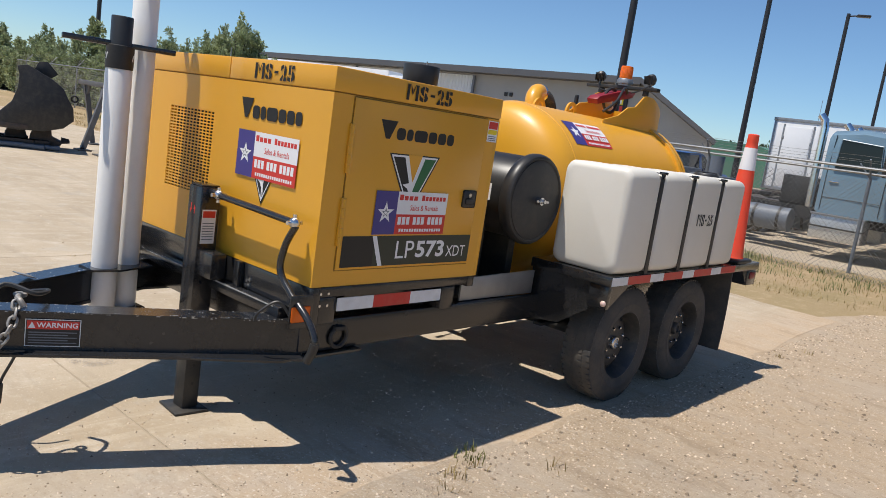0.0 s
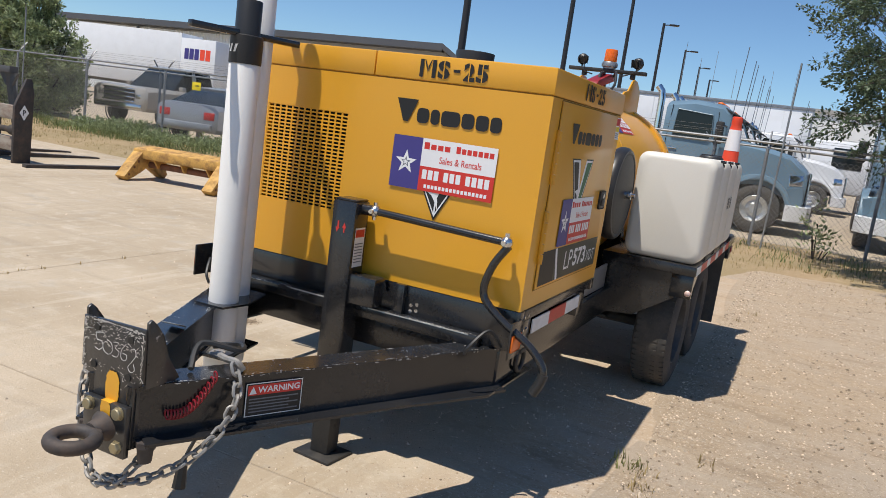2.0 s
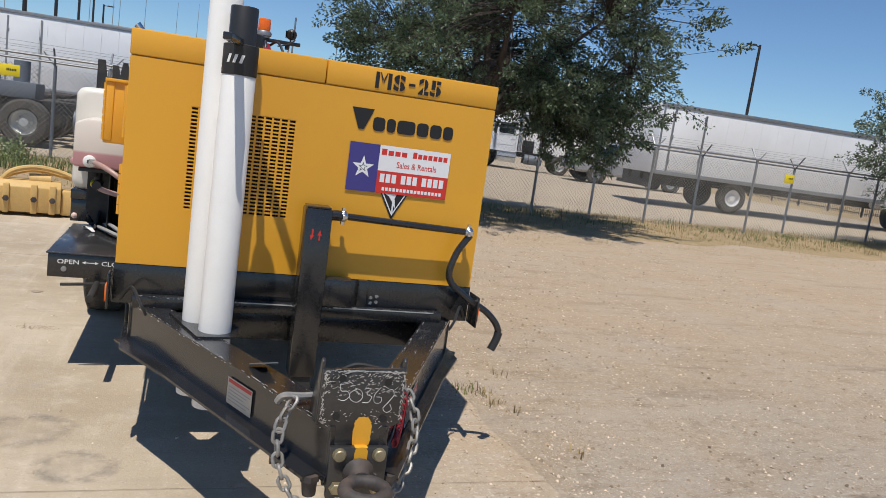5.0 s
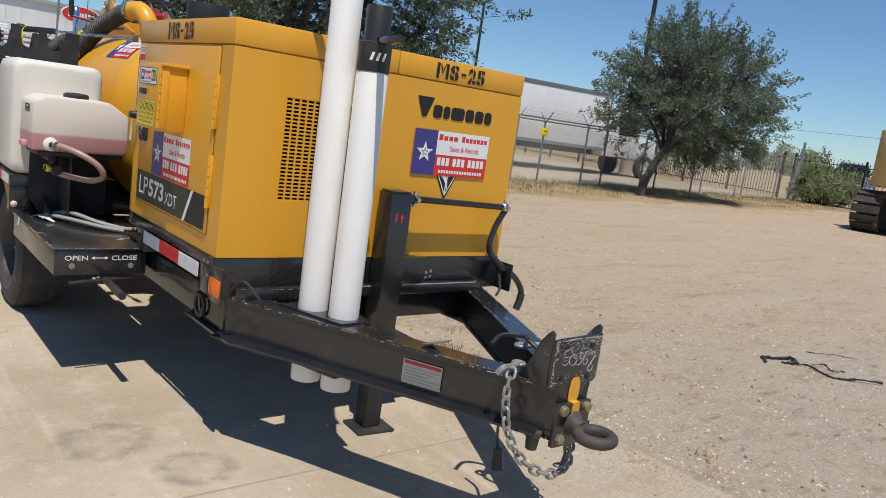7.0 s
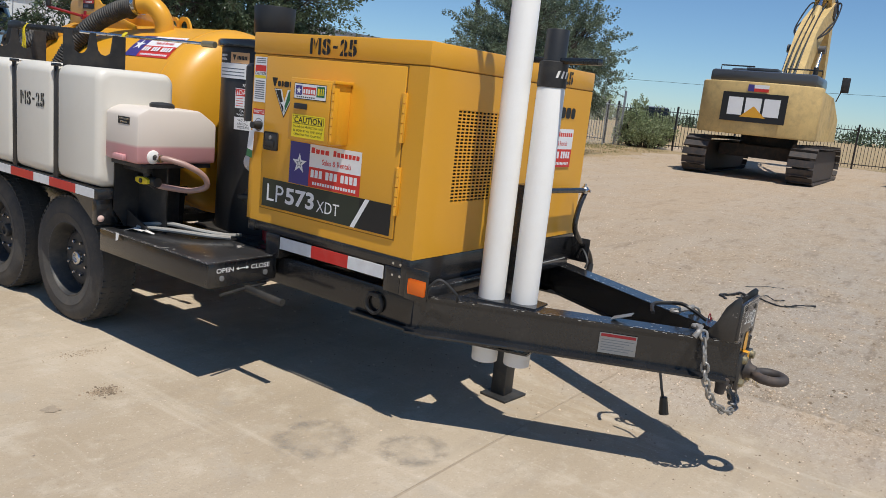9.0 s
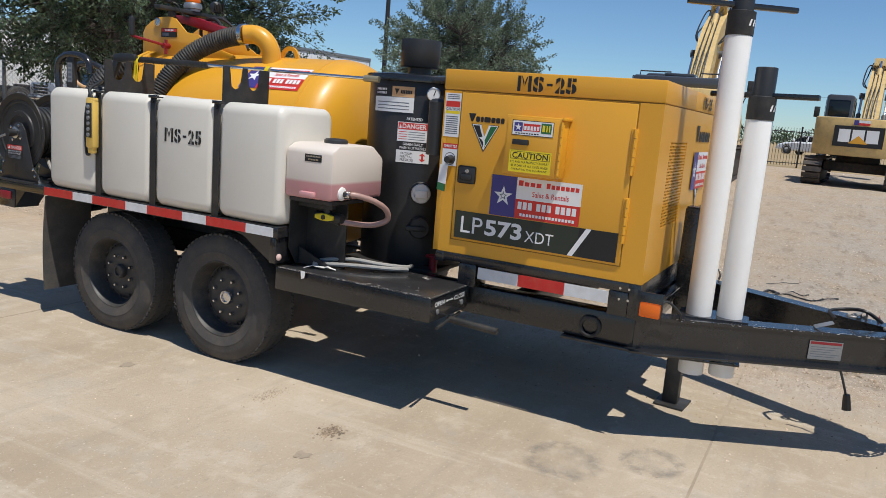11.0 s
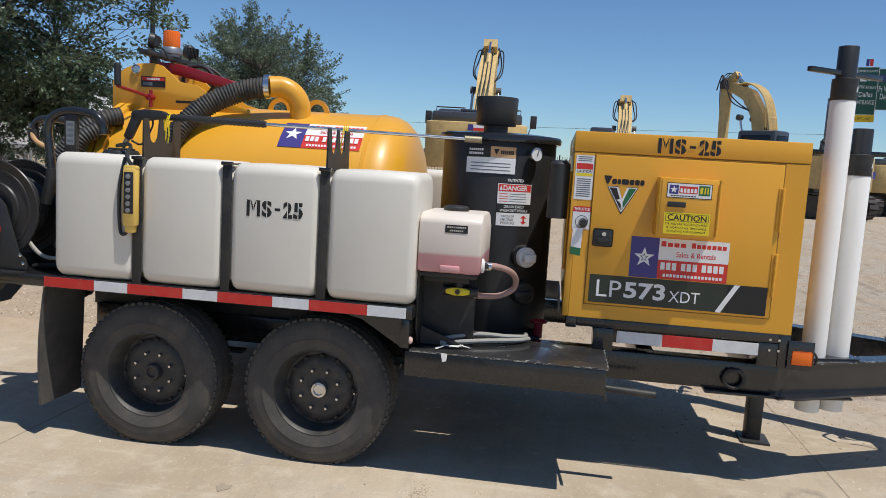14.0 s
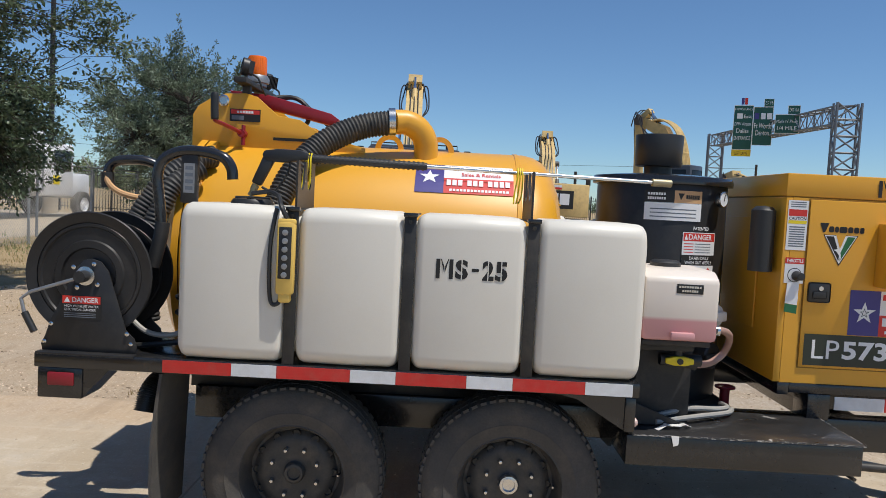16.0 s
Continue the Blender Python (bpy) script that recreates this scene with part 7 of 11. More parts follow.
lathe(bm, [(0.0, 1.985), (0.05, 1.985), (0.05, 1.998), (0.062, 2.002), (0.064, 2.022), (0.055, 2.040), (0.0, 2.042)], BM, 28)
part("base", bm, GALV, bea)
bm = nb()
lathe(bm, [(0.047, 2.042), (0.049, 2.05), (0.0475, 2.125), (0.044, 2.136), (0.0, 2.140)], BM, 32)
for k in range(32):
    a = 6.283 * k / 32
    rod(bm, BM @ Vector((0.048 * math.cos(a), 0.048 * math.sin(a), 2.05)), BM @ Vector((0.0465 * math.cos(a), 0.0465 * math.sin(a), 2.125)), 0.0018, seg=4)
part("lens", bm, ORANGE, bea, "ribbed orange lens")

# hose reel at the rear
reel = thing("hose_reel", "black hose reel with a crank on the rear deck", "hose reel")
RC = (3.805, 1.10)
for x in (-1.065, -0.85):
    bm = nb()
    RM = axis((x, *RC), (-1, 0, 0))
    lathe(bm, [(0.0, 0.0), (0.10, 0.0), (0.105, 0.008), (0.13, 0.008), (0.135, 0.0), (0.18, 0.0), (0.185, 0.006), (0.195, 0.006), (0.20, 0.0), (0.238, 0.0), (0.242, 0.006), (0.238, 0.012), (0.20, 0.005)], RM, 56)
    part("flange", bm, BLACK_SATIN, reel, "black pressed reel flange")
bm = nb()
rod(bm, (-0.86, *RC), (-1.06, *RC), 0.12, seg=32)
rod(bm, (-0.80, *RC), (-1.15, *RC), 0.022, seg=16)
part("drum", bm, BLACK_MATT, reel)
bm = nb()
sweep(bm, [(-0.885 - 0.03 * i / 36, RC[0] + 0.15 * math.cos(6.283 * i / 36), RC[1] + 0.15 * math.sin(6.283 * i / 36)) for i in range(190)], 0.014, 8)
part("wound_hose", bm, PLASTIC_BLACK, reel, "black hose wound on the drum")
for x in (-1.085, -0.83):
    bm = nb()
    prism(bm, [(x, 3.966, 0.808), (x, 3.972, 0.835), (x, 3.955, 0.872), (x, 3.938, 0.926), (x, 3.835, 1.135), (x, 3.815, 1.158), (x, 3.785, 1.165), (x, 3.750, 1.155), (x, 3.722, 1.120), (x, 3.651, 0.900), (x, 3.618, 0.868), (x, 3.608, 0.835), (x, 3.612, 0.808)], (-0.008, 0, 0), bev=0.002)
    sp = part("stand_plate", bm, BLACK_SATIN, reel)
for y, z in ((3.957, 0.845), (3.932, 0.913), (3.644, 0.887), (3.629, 0.848)):
    bm = nb()
    lathe(bm, [(0.0085, 0), (0.0085, 0.005), (0.005, 0.007), (0, 0.007)], axis((-1.093, y, z), (-1, 0, 0)), 8)
    part("foot_bolt", bm, STEEL, sp)
bm = nb()
bm.faces.new([bm.verts.new((-1.0934, 3.809 + 0.019 * math.cos(6.283 * k / 20), 0.882 + 0.030 * math.sin(6.283 * k / 20))) for k in range(20)])
part("oval_slot", bm, INK, sp, flat=True)
bm = nb()
box(bm, -1.13, -1.093, 3.606, 3.974, 0.802, 0.812, 0.003)
part("foot_lip", bm, BLACK_SATIN, sp)
bm = nb()
lathe(bm, [(0.036, 0.0), (0.036, 0.01), (0.02, 0.012), (0.02, 0.05), (0.0, 0.052)], axis((-1.093, *RC), (-1, 0, 0)), 18)
part("axle_end", bm, STEEL, reel, "bare steel axle end")
for k in range(4):
    a = 0.6 + 1.571 * k
    bm = nb()
    lathe(bm, [(0.009, 0), (0.009, 0.006), (0.005, 0.008), (0, 0.008)], axis((-1.093, RC[0] + 0.055 * math.cos(a), RC[1] + 0.055 * math.sin(a)), (-1, 0, 0)), 8)
    part("bolt", bm, STEEL, reel)
bm = nb()
sweep(bm, [(-1.135, 3.80, 1.10), (-1.14, 3.99, 1.035), (-1.145, 4.02, 1.01), (-1.15, 4.0, 0.94)], 0.007, 8)
cr = part("crank", bm, GALV, reel)
bm = nb()
sweep(bm, [(-1.148, 4.005, 0.96), (-1.152, 3.965, 0.89)], 0.013, 10)
part("grip", bm, PLASTIC_BLACK, cr)
decal("danger_sticker", reel, facing((-1.0935, 3.895, 0.935), (0, -1, 0), (0, 0, 1)), [("r", INK, 0, 0, 0.15, 0.09), ("r", RED, 0.003, 0.058, 0.147, 0.087), ("t", WHITE, "DANGER", 0.04, 0.063, 0.14, 0.082, 0.02), ("p", WHITE, [(0.01, 0.063), (0.032, 0.063), (0.021, 0.083)]), ("t", WHITE, "HIGH PRESSURE WATER", 0.012, 0.044, 0.14, 0.053), ("t", WHITE, "ELECTRICAL DANGER", 0.012, 0.031, 0.13, 0.040)] + [("r", STEEL_GREY, 0.01, 0.006 + 0.007 * k, 0.13, 0.009 + 0.007 * k) for k in range(3)], [INK, RED, WHITE, STEEL_GREY], "danger sticker")
bm = nb()
sweep(bm, spline([(-0.95, 3.72, 0.95), (-0.98, 3.62, 0.88), (-0.98, 3.52, 0.87), (-0.95, 3.46, 0.90)]), 0.0105, 8)
single("wash_hose", bm, DULL_PVC, "pale wash hose behind the reel", "hose")
bm = nb()
sweep(bm, spline([(-0.70, 3.60, 0.98), (-0.72, 3.54, 1.0), (-0.74, 3.50, 0.95), (-0.72, 3.55, 0.90), (-0.70, 3.60, 0.92)]), 0.013, 8)
rod(bm, (-0.98, 3.66, 0.82), (-0.98, 3.48, 0.845), 0.012, seg=8)
single("hose_coupling", bm, PLASTIC_BLACK, "black hose coupling on the rear deck", "coupling")

bm = nb()
drain = [(-0.62, 3.60, 0.66), (-0.74, 3.63, 0.645), (-0.82, 3.655, 0.60), (-0.855, 3.665, 0.52)]
sweep(bm, spline(drain, 6), 0.040, 14)
path = spline(drain, 6)
for k in range(2, len(path) - 1):
    p, q = Vector(path[k]), Vector(path[k + 1])
    for s in (0.1, 0.6):
        rod(bm, p.lerp(q, s), p.lerp(q, s + 0.22), 0.046, seg=14)
single("drain_hose", bm, PLASTIC_BLACK, "black ribbed drain hose below the rear deck", "hose")

# suction wand handles
for lab, run, grip in (("black bent pipe wand leaning by the hose reel", [(-0.955, 3.578, 1.28), (-0.955, 3.590, 1.40), (-0.955, 3.600, 1.49), (-0.955, 3.580, 1.553), (-0.955, 3.515, 1.588), (-0.955, 3.425, 1.592), (-0.955, 3.345, 1.574), (-0.955, 3.312, 1.535), (-0.955, 3.305, 1.49)], [(-0.955, 3.574, 1.31), (-0.958, 3.583, 1.24), (-0.962, 3.607, 1.135)]),
                       ("black bent pipe wand with a tan strap behind the reel", [(-0.50, 3.68, 1.50), (-0.52, 3.74, 1.53), (-0.54, 3.80, 1.556), (-0.55, 3.86, 1.562), (-0.55, 3.94, 1.552), (-0.55, 3.975, 1.52), (-0.55, 3.98, 1.47)], [(-0.55, 3.981, 1.50), (-0.55, 3.978, 1.435)])):
    wand = thing("suction_wand", lab, "wand", group="suction wands")
    bm = nb()
    sweep(bm, spline(run, 8), 0.0215, 16)
    part("pipe", bm, BLACK, wand)
    bm = nb()
    sweep(bm, spline(grip, 6), 0.0275, 16)
    part("sleeve", bm, BLACK_MATT, wand)
    if len(grip) == 3:
        bm = nb()
        box(bm, -0.967, -0.943, 3.440, 3.505, 1.39, 1.585, 0.003)
        part("strap_plate", bm, BLACK_MATT, wand)
        decal("tag", wand, facing((-0.9672, 3.505, 1.43), (0, -1, 0), (0, 0, 1)), [("r", GALV, 0.012, 0, 0.055, 0.115)] + [("r", STEEL_GREY, 0.018, 0.012 + 0.026 * k, 0.048, 0.026 + 0.026 * k) for k in range(4)], [GALV, STEEL_GREY], "grey pictogram tag")
    else:
        bm = nb()
        sweep(bm, spline([(-0.56, 3.985, 1.50), (-0.57, 3.965, 1.45), (-0.56, 3.92, 1.415), (-0.54, 3.855, 1.397), (-0.52, 3.80, 1.395)], 6), 0.013, 8)
        part("grip_strap", bm, TAN, wand, "tan plastic strap")

# lance holders and lance
for y in (3.025, 2.14):
    bm = nb()
    xs = [-1.075 + 0.345 * k / 24 for k in range(25)]

    def top(x):
        z = 1.575
        for c in (-0.985, -0.85):
            if abs(x - c) < 0.042:
                z = min(z, 1.565 - math.sqrt(max(0, 0.042 ** 2 - (x - c) ** 2)) - 0.06)
        return z
    prism(bm, [(-1.075, y, 1.392), (-0.73, y, 1.392)] + [(x, y, top(x)) for x in reversed(xs)], (0, 0.008, 0))
    single("lance_holder", bm, BLACK_MATT, "black notched steel holder on a tank strap", "holder", group="lance holders")
lance = thing("spray_lance", "black pressure wash lance with a trigger grip and steel tube", "lance")
bm = nb()
g0, g1 = Vector((-0.86, 3.17, 1.595)), Vector((-0.615, 1.50, 1.574))
dv = (g1 - g0).normalized()
sweep(bm, [g0 + dv * 0.08, g0 + dv * 0.62], 0.016, 10)
for k in range(26):
    sweep(bm, [g0 + dv * (0.10 + 0.02 * k), g0 + dv * (0.108 + 0.02 * k)], 0.0185, 8)
part("sleeve", bm, PLASTIC_BLACK, lance)
bm = nb()
sweep(bm, [g0 + dv * 0.6, g0 + dv * 1.62], 0.0085, 10)
part("tube", bm, STEEL, lance, "bright steel tube")
bm = nb()
sweep(bm, [g0 + dv * 1.60, g0 + dv * 1.685], 0.017, 10)
part("nozzle", bm, BRASS, lance, "brass nozzle")
bm = nb()
prism(bm, [(-0.876, 3.030, 1.584), (-0.876, 3.030, 1.612), (-0.876, 3.060, 1.622), (-0.876, 3.150, 1.624), (-0.876, 3.205, 1.616), (-0.876, 3.216, 1.598), (-0.876, 3.200, 1.572), (-0.876, 3.120, 1.570), (-0.876, 3.080, 1.578)], (0.034, 0, 0), bev=0.007)
gun = part("gun_body", bm, PLASTIC_BLACK, lance, "black moulded gun body")
bm = nb()
prism(bm, [(-0.874, 3.206, 1.605), (-0.874, 3.160, 1.585), (-0.874, 3.218, 1.470), (-0.874, 3.256, 1.486)], (0.030, 0, 0), bev=0.008)
part("trigger_grip", bm, PLASTIC_BLACK, lance)
bm = nb()
sweep(bm, spline([(-0.859, 3.105, 1.575), (-0.859, 3.108, 1.54), (-0.859, 3.135, 1.49), (-0.859, 3.168, 1.452), (-0.859, 3.215, 1.468)], 6), 0.005, 8)
part("trigger_guard", bm, PLASTIC_BLACK, gun)
bm = nb()
rod(bm, (-0.859, 3.238, 1.476), (-0.859, 3.250, 1.452), 0.015, seg=6)
rod(bm, (-0.859, 3.249, 1.455), (-0.859, 3.262, 1.432), 0.011, seg=12)
part("inlet_fitting", bm, BRASS, gun, "brass inlet fitting")
for y in (3.02, 2.145):
    bm = nb()
    c = g0 + dv * ((3.17 - y))
    for k in range(3):
        sweep(bm, spline([c + Vector((0.0, 0.01 * k, 0.02)), c + Vector((-0.022, 0.01 * k, -0.01)), c + Vector((-0.018, 0.015 * k, -0.09)), c + Vector((-0.01 - 0.008 * k, 0.012 + 0.01 * k, -0.13))]), 0.0035, 5)
    single("yellow_tie", bm, LEMON, "yellow cord tied round the lance", "cord", group="yellow cords")

# remote control
rem = thing("remote_control", "yellow pendant remote with black buttons hung on a strap", "remote control")
bm = nb()
box(bm, -1.165, -1.122, 3.012, 3.078, 1.075, 1.345, 0.012)
box(bm, -1.160, -1.125, 3.022, 3.068, 1.045, 1.085, 0.010)
box(bm, -1.160, -1.125, 3.012, 3.078, 1.33, 1.355, 0.008)
part("case", bm, AMBER, rem)
bm = nb()
box(bm, -1.168, -1.164, 3.022, 3.068, 1.135, 1.325, 0.003)
part("key_plate", bm, PLASTIC_BLACK, rem)
for k in range(6):
    bm = nb()
    lathe(bm, [(0.011, 0), (0.011, 0.006), (0.0, 0.009)], axis((-1.168, 3.045, 1.15 + 0.031 * k), (-1, 0, 0)), 10)
    part("button", bm, GALV, rem)
bm = nb()
sweep(bm, spline([(-1.145, 3.045, 1.355), (-1.14, 3.07, 1.40), (-1.06, 3.10, 1.435), (-1.0, 3.15, 1.45), (-0.98, 3.22, 1.44)], 8), 0.009, 8)
sweep(bm, spline([(-1.14, 3.05, 1.085), (-1.145, 3.07, 1.04), (-1.14, 3.10, 1.06), (-1.14, 3.105, 1.25), (-1.12, 3.09, 1.39)], 8), 0.008, 8)
part("cable", bm, PLASTIC_BLACK, rem)

# tool tubes with T-handled tools


def tool_tube(x, y, z0, ztop, zblack, zbar, label, lie, half):
    th = thing("tool_tube", label, "tool tube", pose(x, y, 0), group="tool tubes")
    bm = nb()
    lathe(bm, [(0.050, z0 + 0.01), (0.056, z0), (0.0572, z0 + 0.01), (0.0572, zblack - 0.006), (0.054, zblack), (0.047, zblack)], Matrix(), 32)
    part("tube", bm, PVC, th)
    bm = nb()
    lathe(bm, [(0.046, zblack - 0.02), (0.0462, ztop - 0.004), (0.044, ztop), (0.036, ztop), (0.034, ztop - 0.05), (0.0, ztop - 0.05)], Matrix(), 28)
    tl = part("tool_head", bm, PLASTIC_BLACK, th, "black tool head with worn lettering")
    bm = nb()
    lathe(bm, [(0.0588, zblack + 0.0), (0.0592, zblack + 0.002), (0.0592, zblack + 0.10), (0.046, zblack + 0.104)], Matrix(), 28)
    part("black_sleeve", bm, BLACK_MATT, th)
    bm = nb()
    mm = Matrix.Translation((0, 0, zbar)) @ Vector(lie).normalized().to_track_quat("X", "Z").to_matrix().to_4x4()
    box(bm, -half, half, -0.0145, 0.0145, -0.012, 0.012, 0.004, m=mm)
    part("cross_bar", bm, BLACK, tl)
    bm = nb()
    m8 = Matrix.Translation((0, 0, zblack + 0.05))
    its = [("p", PVC, [(-0.03 + 0.022 * k, -0.012), (-0.02 + 0.022 * k, -0.012), (-0.012 + 0.022 * k, 0.016), (-0.022 + 0.022 * k, 0.016)]) for k in range(3)]
    for a in (-110, 60):
        decal("worn_print", tl, m8, its, [PVC], "", bend=(0.0592, radians(a)))
    bm.free()
    return th


tool_tube(-0.415, -0.21, 0.325, 2.12, 1.865, 1.992, "tall white tool tube with a black T-handled tool", (-0.55, 0.84, 0), 0.250)
tool_tube(-0.358, -0.34, 0.325, 1.74, 1.512, 1.619, "short white tool tube with a black T-handled tool", (0.24, 0.97, 0), 0.236)
bm = nb()
prism(bm, [(-0.52, -0.13, 0.600), (-0.33, -0.12, 0.600), (-0.27, -0.30, 0.600), (-0.29, -0.42, 0.600), (-0.42, -0.43, 0.600)], (0, 0, 0.008))
part("tube_collar", bm, BLACK, trailer, "black plate collar round the tool tubes")
bm = nb()
prism(bm, [(-0.50, -0.15, 0.395), (-0.33, -0.14, 0.395), (-0.27, -0.40, 0.395), (-0.42, -0.42, 0.395)], (0, 0, 0.008))
part("tube_collar", bm, BLACK, trailer, "black plate collar round the tool tubes")

# traffic cone stowed at the rear corner
cone = thing("traffic_cone", "orange traffic cone with a white band on the rear deck", "traffic cone", pose(1.00, 3.66, 0.81))
bm = nb()
box(bm, -0.13, 0.13, -0.13, 0.13, 0.0, 0.03, 0.012)
part("base", bm, PLASTIC_BLACK, cone)
bm = nb()
lathe(bm, [(0.105, 0.03), (0.096, 0.05), (0.0555, 0.67)], Matrix(), 28)
part("cone_body", bm, CONE_ORANGE, cone)
bm = nb()
lathe(bm, [(0.057, 0.67), (0.0455, 0.83)], Matrix(), 28)
part("white_band", bm, WHITE, cone, "white reflective band")
bm = nb()
lathe(bm, [(0.0440, 0.83), (0.038, 0.87), (0.040, 0.875), (0.038, 0.925), (0.026, 0.93), (0.024, 0.90)], Matrix(), 28)
part("cone_tip", bm, CONE_ORANGE, cone)

# ---- fences ----
def wires(vs, fs, a, b, r, n=3):
    """Adds a thin n-sided wire from a to b to plain lists."""
    a, b = Vector(a), Vector(b)
    t = (b - a).normalized()
    u = t.orthogonal().normalized()
    w = t.cross(u)
    i = len(vs)
    for p in (a, b):
        for k in range(n):
            an = 6.283 * k / n
            vs.append(tuple(p + r * (math.cos(an) * u + math.sin(an) * w)))
    for k in range(n):
        fs.append((i + k, i + (k + 1) % n, i + n + (k + 1) % n, i + n + k))


def raw(name, vs, fs, material, parent=None, label="", kind=""):
    me = bpy.data.meshes.new(name)
    me.from_pydata(vs, [], fs)
    me.materials.append(material)
    ob = new(name, me)
    ob.parent = parent
    return tagged(ob, label, kind=kind)


def chain_fence(label, y, x0, x1, posts, h, post_mat, arm_lean, step=0.040, wire=0.0024):
    fence = thing("chain_link_fence", label, "fence")
    vs, fs = [], []
    n = int((x1 - x0) / step)
    rows = int((h - 0.08) / step)
    for k in range(n):
        x = x0 + k * step
        for j in range(rows):
            xa, xb = (x, x + step) if (j + k) % 2 == 0 else (x + step, x)
            za, zb = 0.05 + j * step + rise(x, y), 0.05 + (j + 1) * step + rise(x, y)
            wires(vs, fs, (xa, y, za), (xb, y, zb), wire)
    raw("chain_link_mesh", vs, fs, MESH_GREY, fence, "galvanised chain-link fabric", "stuff")
    bm = nb()
    rod(bm, (x0, y + 0.03, h + rise(x0, y)), (x1, y + 0.03, h + rise(x1, y)), 0.021, seg=8)
    part("top_rail", bm, GALV, fence)
    for x in posts:
        bm = nb()
        z = rise(x, y)
        rod(bm, (x, y + 0.05, z - 0.1), (x, y + 0.05, z + h + 0.04), 0.030, seg=10)
        if arm_lean:
            rod(bm, (x, y + 0.05, z + h + 0.02), (x + 0.0, y + 0.05 + arm_lean * 0.26, z + h + 0.33), 0.016, seg=8)
            rod(bm, (x, y + 0.05, z + h + 0.02), (x + arm_lean * 0.20, y + 0.05, z + h + 0.26), 0.012, seg=8)
        part("fence_post", bm, post_mat, fence)
    if arm_lean:
        for k in range(3):
            f = 0.35 + 0.32 * k
            vs, fs = [], []
            segs = 60
            for i in range(segs):
                xa, xb = x0 + (x1 - x0) * i / segs, x0 + (x1 - x0) * (i + 1) / segs
                sag = [0.02 * math.sin(3.14 * ((v - x0) % 2.75) / 2.75) for v in (xa, xb)]
                yy, zz = y + 0.05 + arm_lean * 0.26 * f, h + 0.02 + 0.31 * f
                wires(vs, fs, (xa, yy, zz + rise(xa, y) - sag[0]), (xb, yy, zz + rise(xb, y) - sag[1]), 0.0028)
            raw("barbed_wire", vs, fs, GALV, fence)
    return fence


chain_fence("galvanised chain-link fence with barbed wire arms along the yard", 11.25, -36.0, 27.2, [-34.9 + 2.75 * k for k in range(23)], 1.66, GALV, 1.0)
chain_fence("second chain-link fence with dark posts behind the first", 12.15, -24.0, 27.0, [-22.34 + 2.78 * k for k in range(18)], 1.62, STEEL_GREY, -1.0, step=0.052, wire=0.0015)
bm = nb()
box(bm, 27.17, 27.25, 11.24, 11.32, 0.15, 2.5, 0.01)
single("gate_post", bm, GALV, "tall square galvanised gate post", "post")
for x in (-13.2, -11.6, -9.05):
    bm = nb()
    lathe(bm, [(0.085, 0), (0.085, 1.0), (0.07, 1.05), (0.0, 1.08)], Matrix.Translation((x, 12.9, 0)), 14)
    single("bollard", bm, GALV, "grey steel bollard beyond the fence", "bollard", group="bollards")
for x, y, h in ((1.05, 11.15, 3.1), (-9.6, 11.1, 2.9), (-17.9, 11.1, 2.9)):
    bm = nb()
    rod(bm, (x, y, 0), (x + 0.05, y, h), 0.016, seg=6)
    single("marker_rod", bm, GALV, "thin tall metal rod tied to the fence", "rod", group="marker rods")
for x, z, w, h in ((-11.79, 1.43, 0.27, 0.19), (-3.41, 1.47, 0.33, 0.19), (12.77, 1.49, 0.27, 0.20)):
    bm = nb()
    box(bm, x - w / 2, x + w / 2, 11.205, 11.213, z - h / 2, z + h / 2, 0.003)
    fs_ob = single("fence_sign", bm, LEMON, "small yellow sign wired to the fence", "sign", group="fence signs")
    decal("plain_bars", fs_ob, facing((x, 11.2045, z), (1, 0, 0), (0, 0, 1)), bars(INK, -0.10 * w, -0.01, 0.34 * w, 0.03, 6, 0.3), [INK], "dark bars")

# black iron picket fence towards the road
def iron_fence(label, ia, ib, npost):
    iron = thing("iron_fence", label, "fence")
    ia, ib = Vector(ia), Vector(ib)
    run = ib - ia
    for k in range(npost + 1):
        p = ia + run * k / npost
        bm = nb()
        z = rise(p.x, p.y)
        box(bm, p.x - 0.035, p.x + 0.035, p.y - 0.035, p.y + 0.035, z - 0.05, z + 1.85)
        part("iron_post", bm, POLE_DARK, iron)
    vs, fs = [], []
    npk = int(run.length / 0.14)
    for k in range(npk):
        p = ia + run * (k + 0.5) / npk
        wires(vs, fs, (p.x, p.y, rise(p.x, p.y) + 0.08), (p.x, p.y, rise(p.x, p.y) + 1.78), 0.012, 4)
    raw("pickets", vs, fs, POLE_DARK, iron, "black iron pickets", "stuff")
    for z in (0.2, 1.6):
        bm = nb()
        rod(bm, (ia.x, ia.y, rise(ia.x, 0) + z), (ib.x, ib.y, rise(ib.x, 0) + z), 0.018, seg=6)
        part("iron_rail", bm, POLE_DARK, iron)


iron_fence("black iron picket fence at the far side of the yard", (27.4, 11.6, 0), (47.0, -20.0, 0), 15)
iron_fence("black iron picket fence along the truck lot's far side", (27.5, 12.1, 0), (33.0, 44.0, 0), 13)

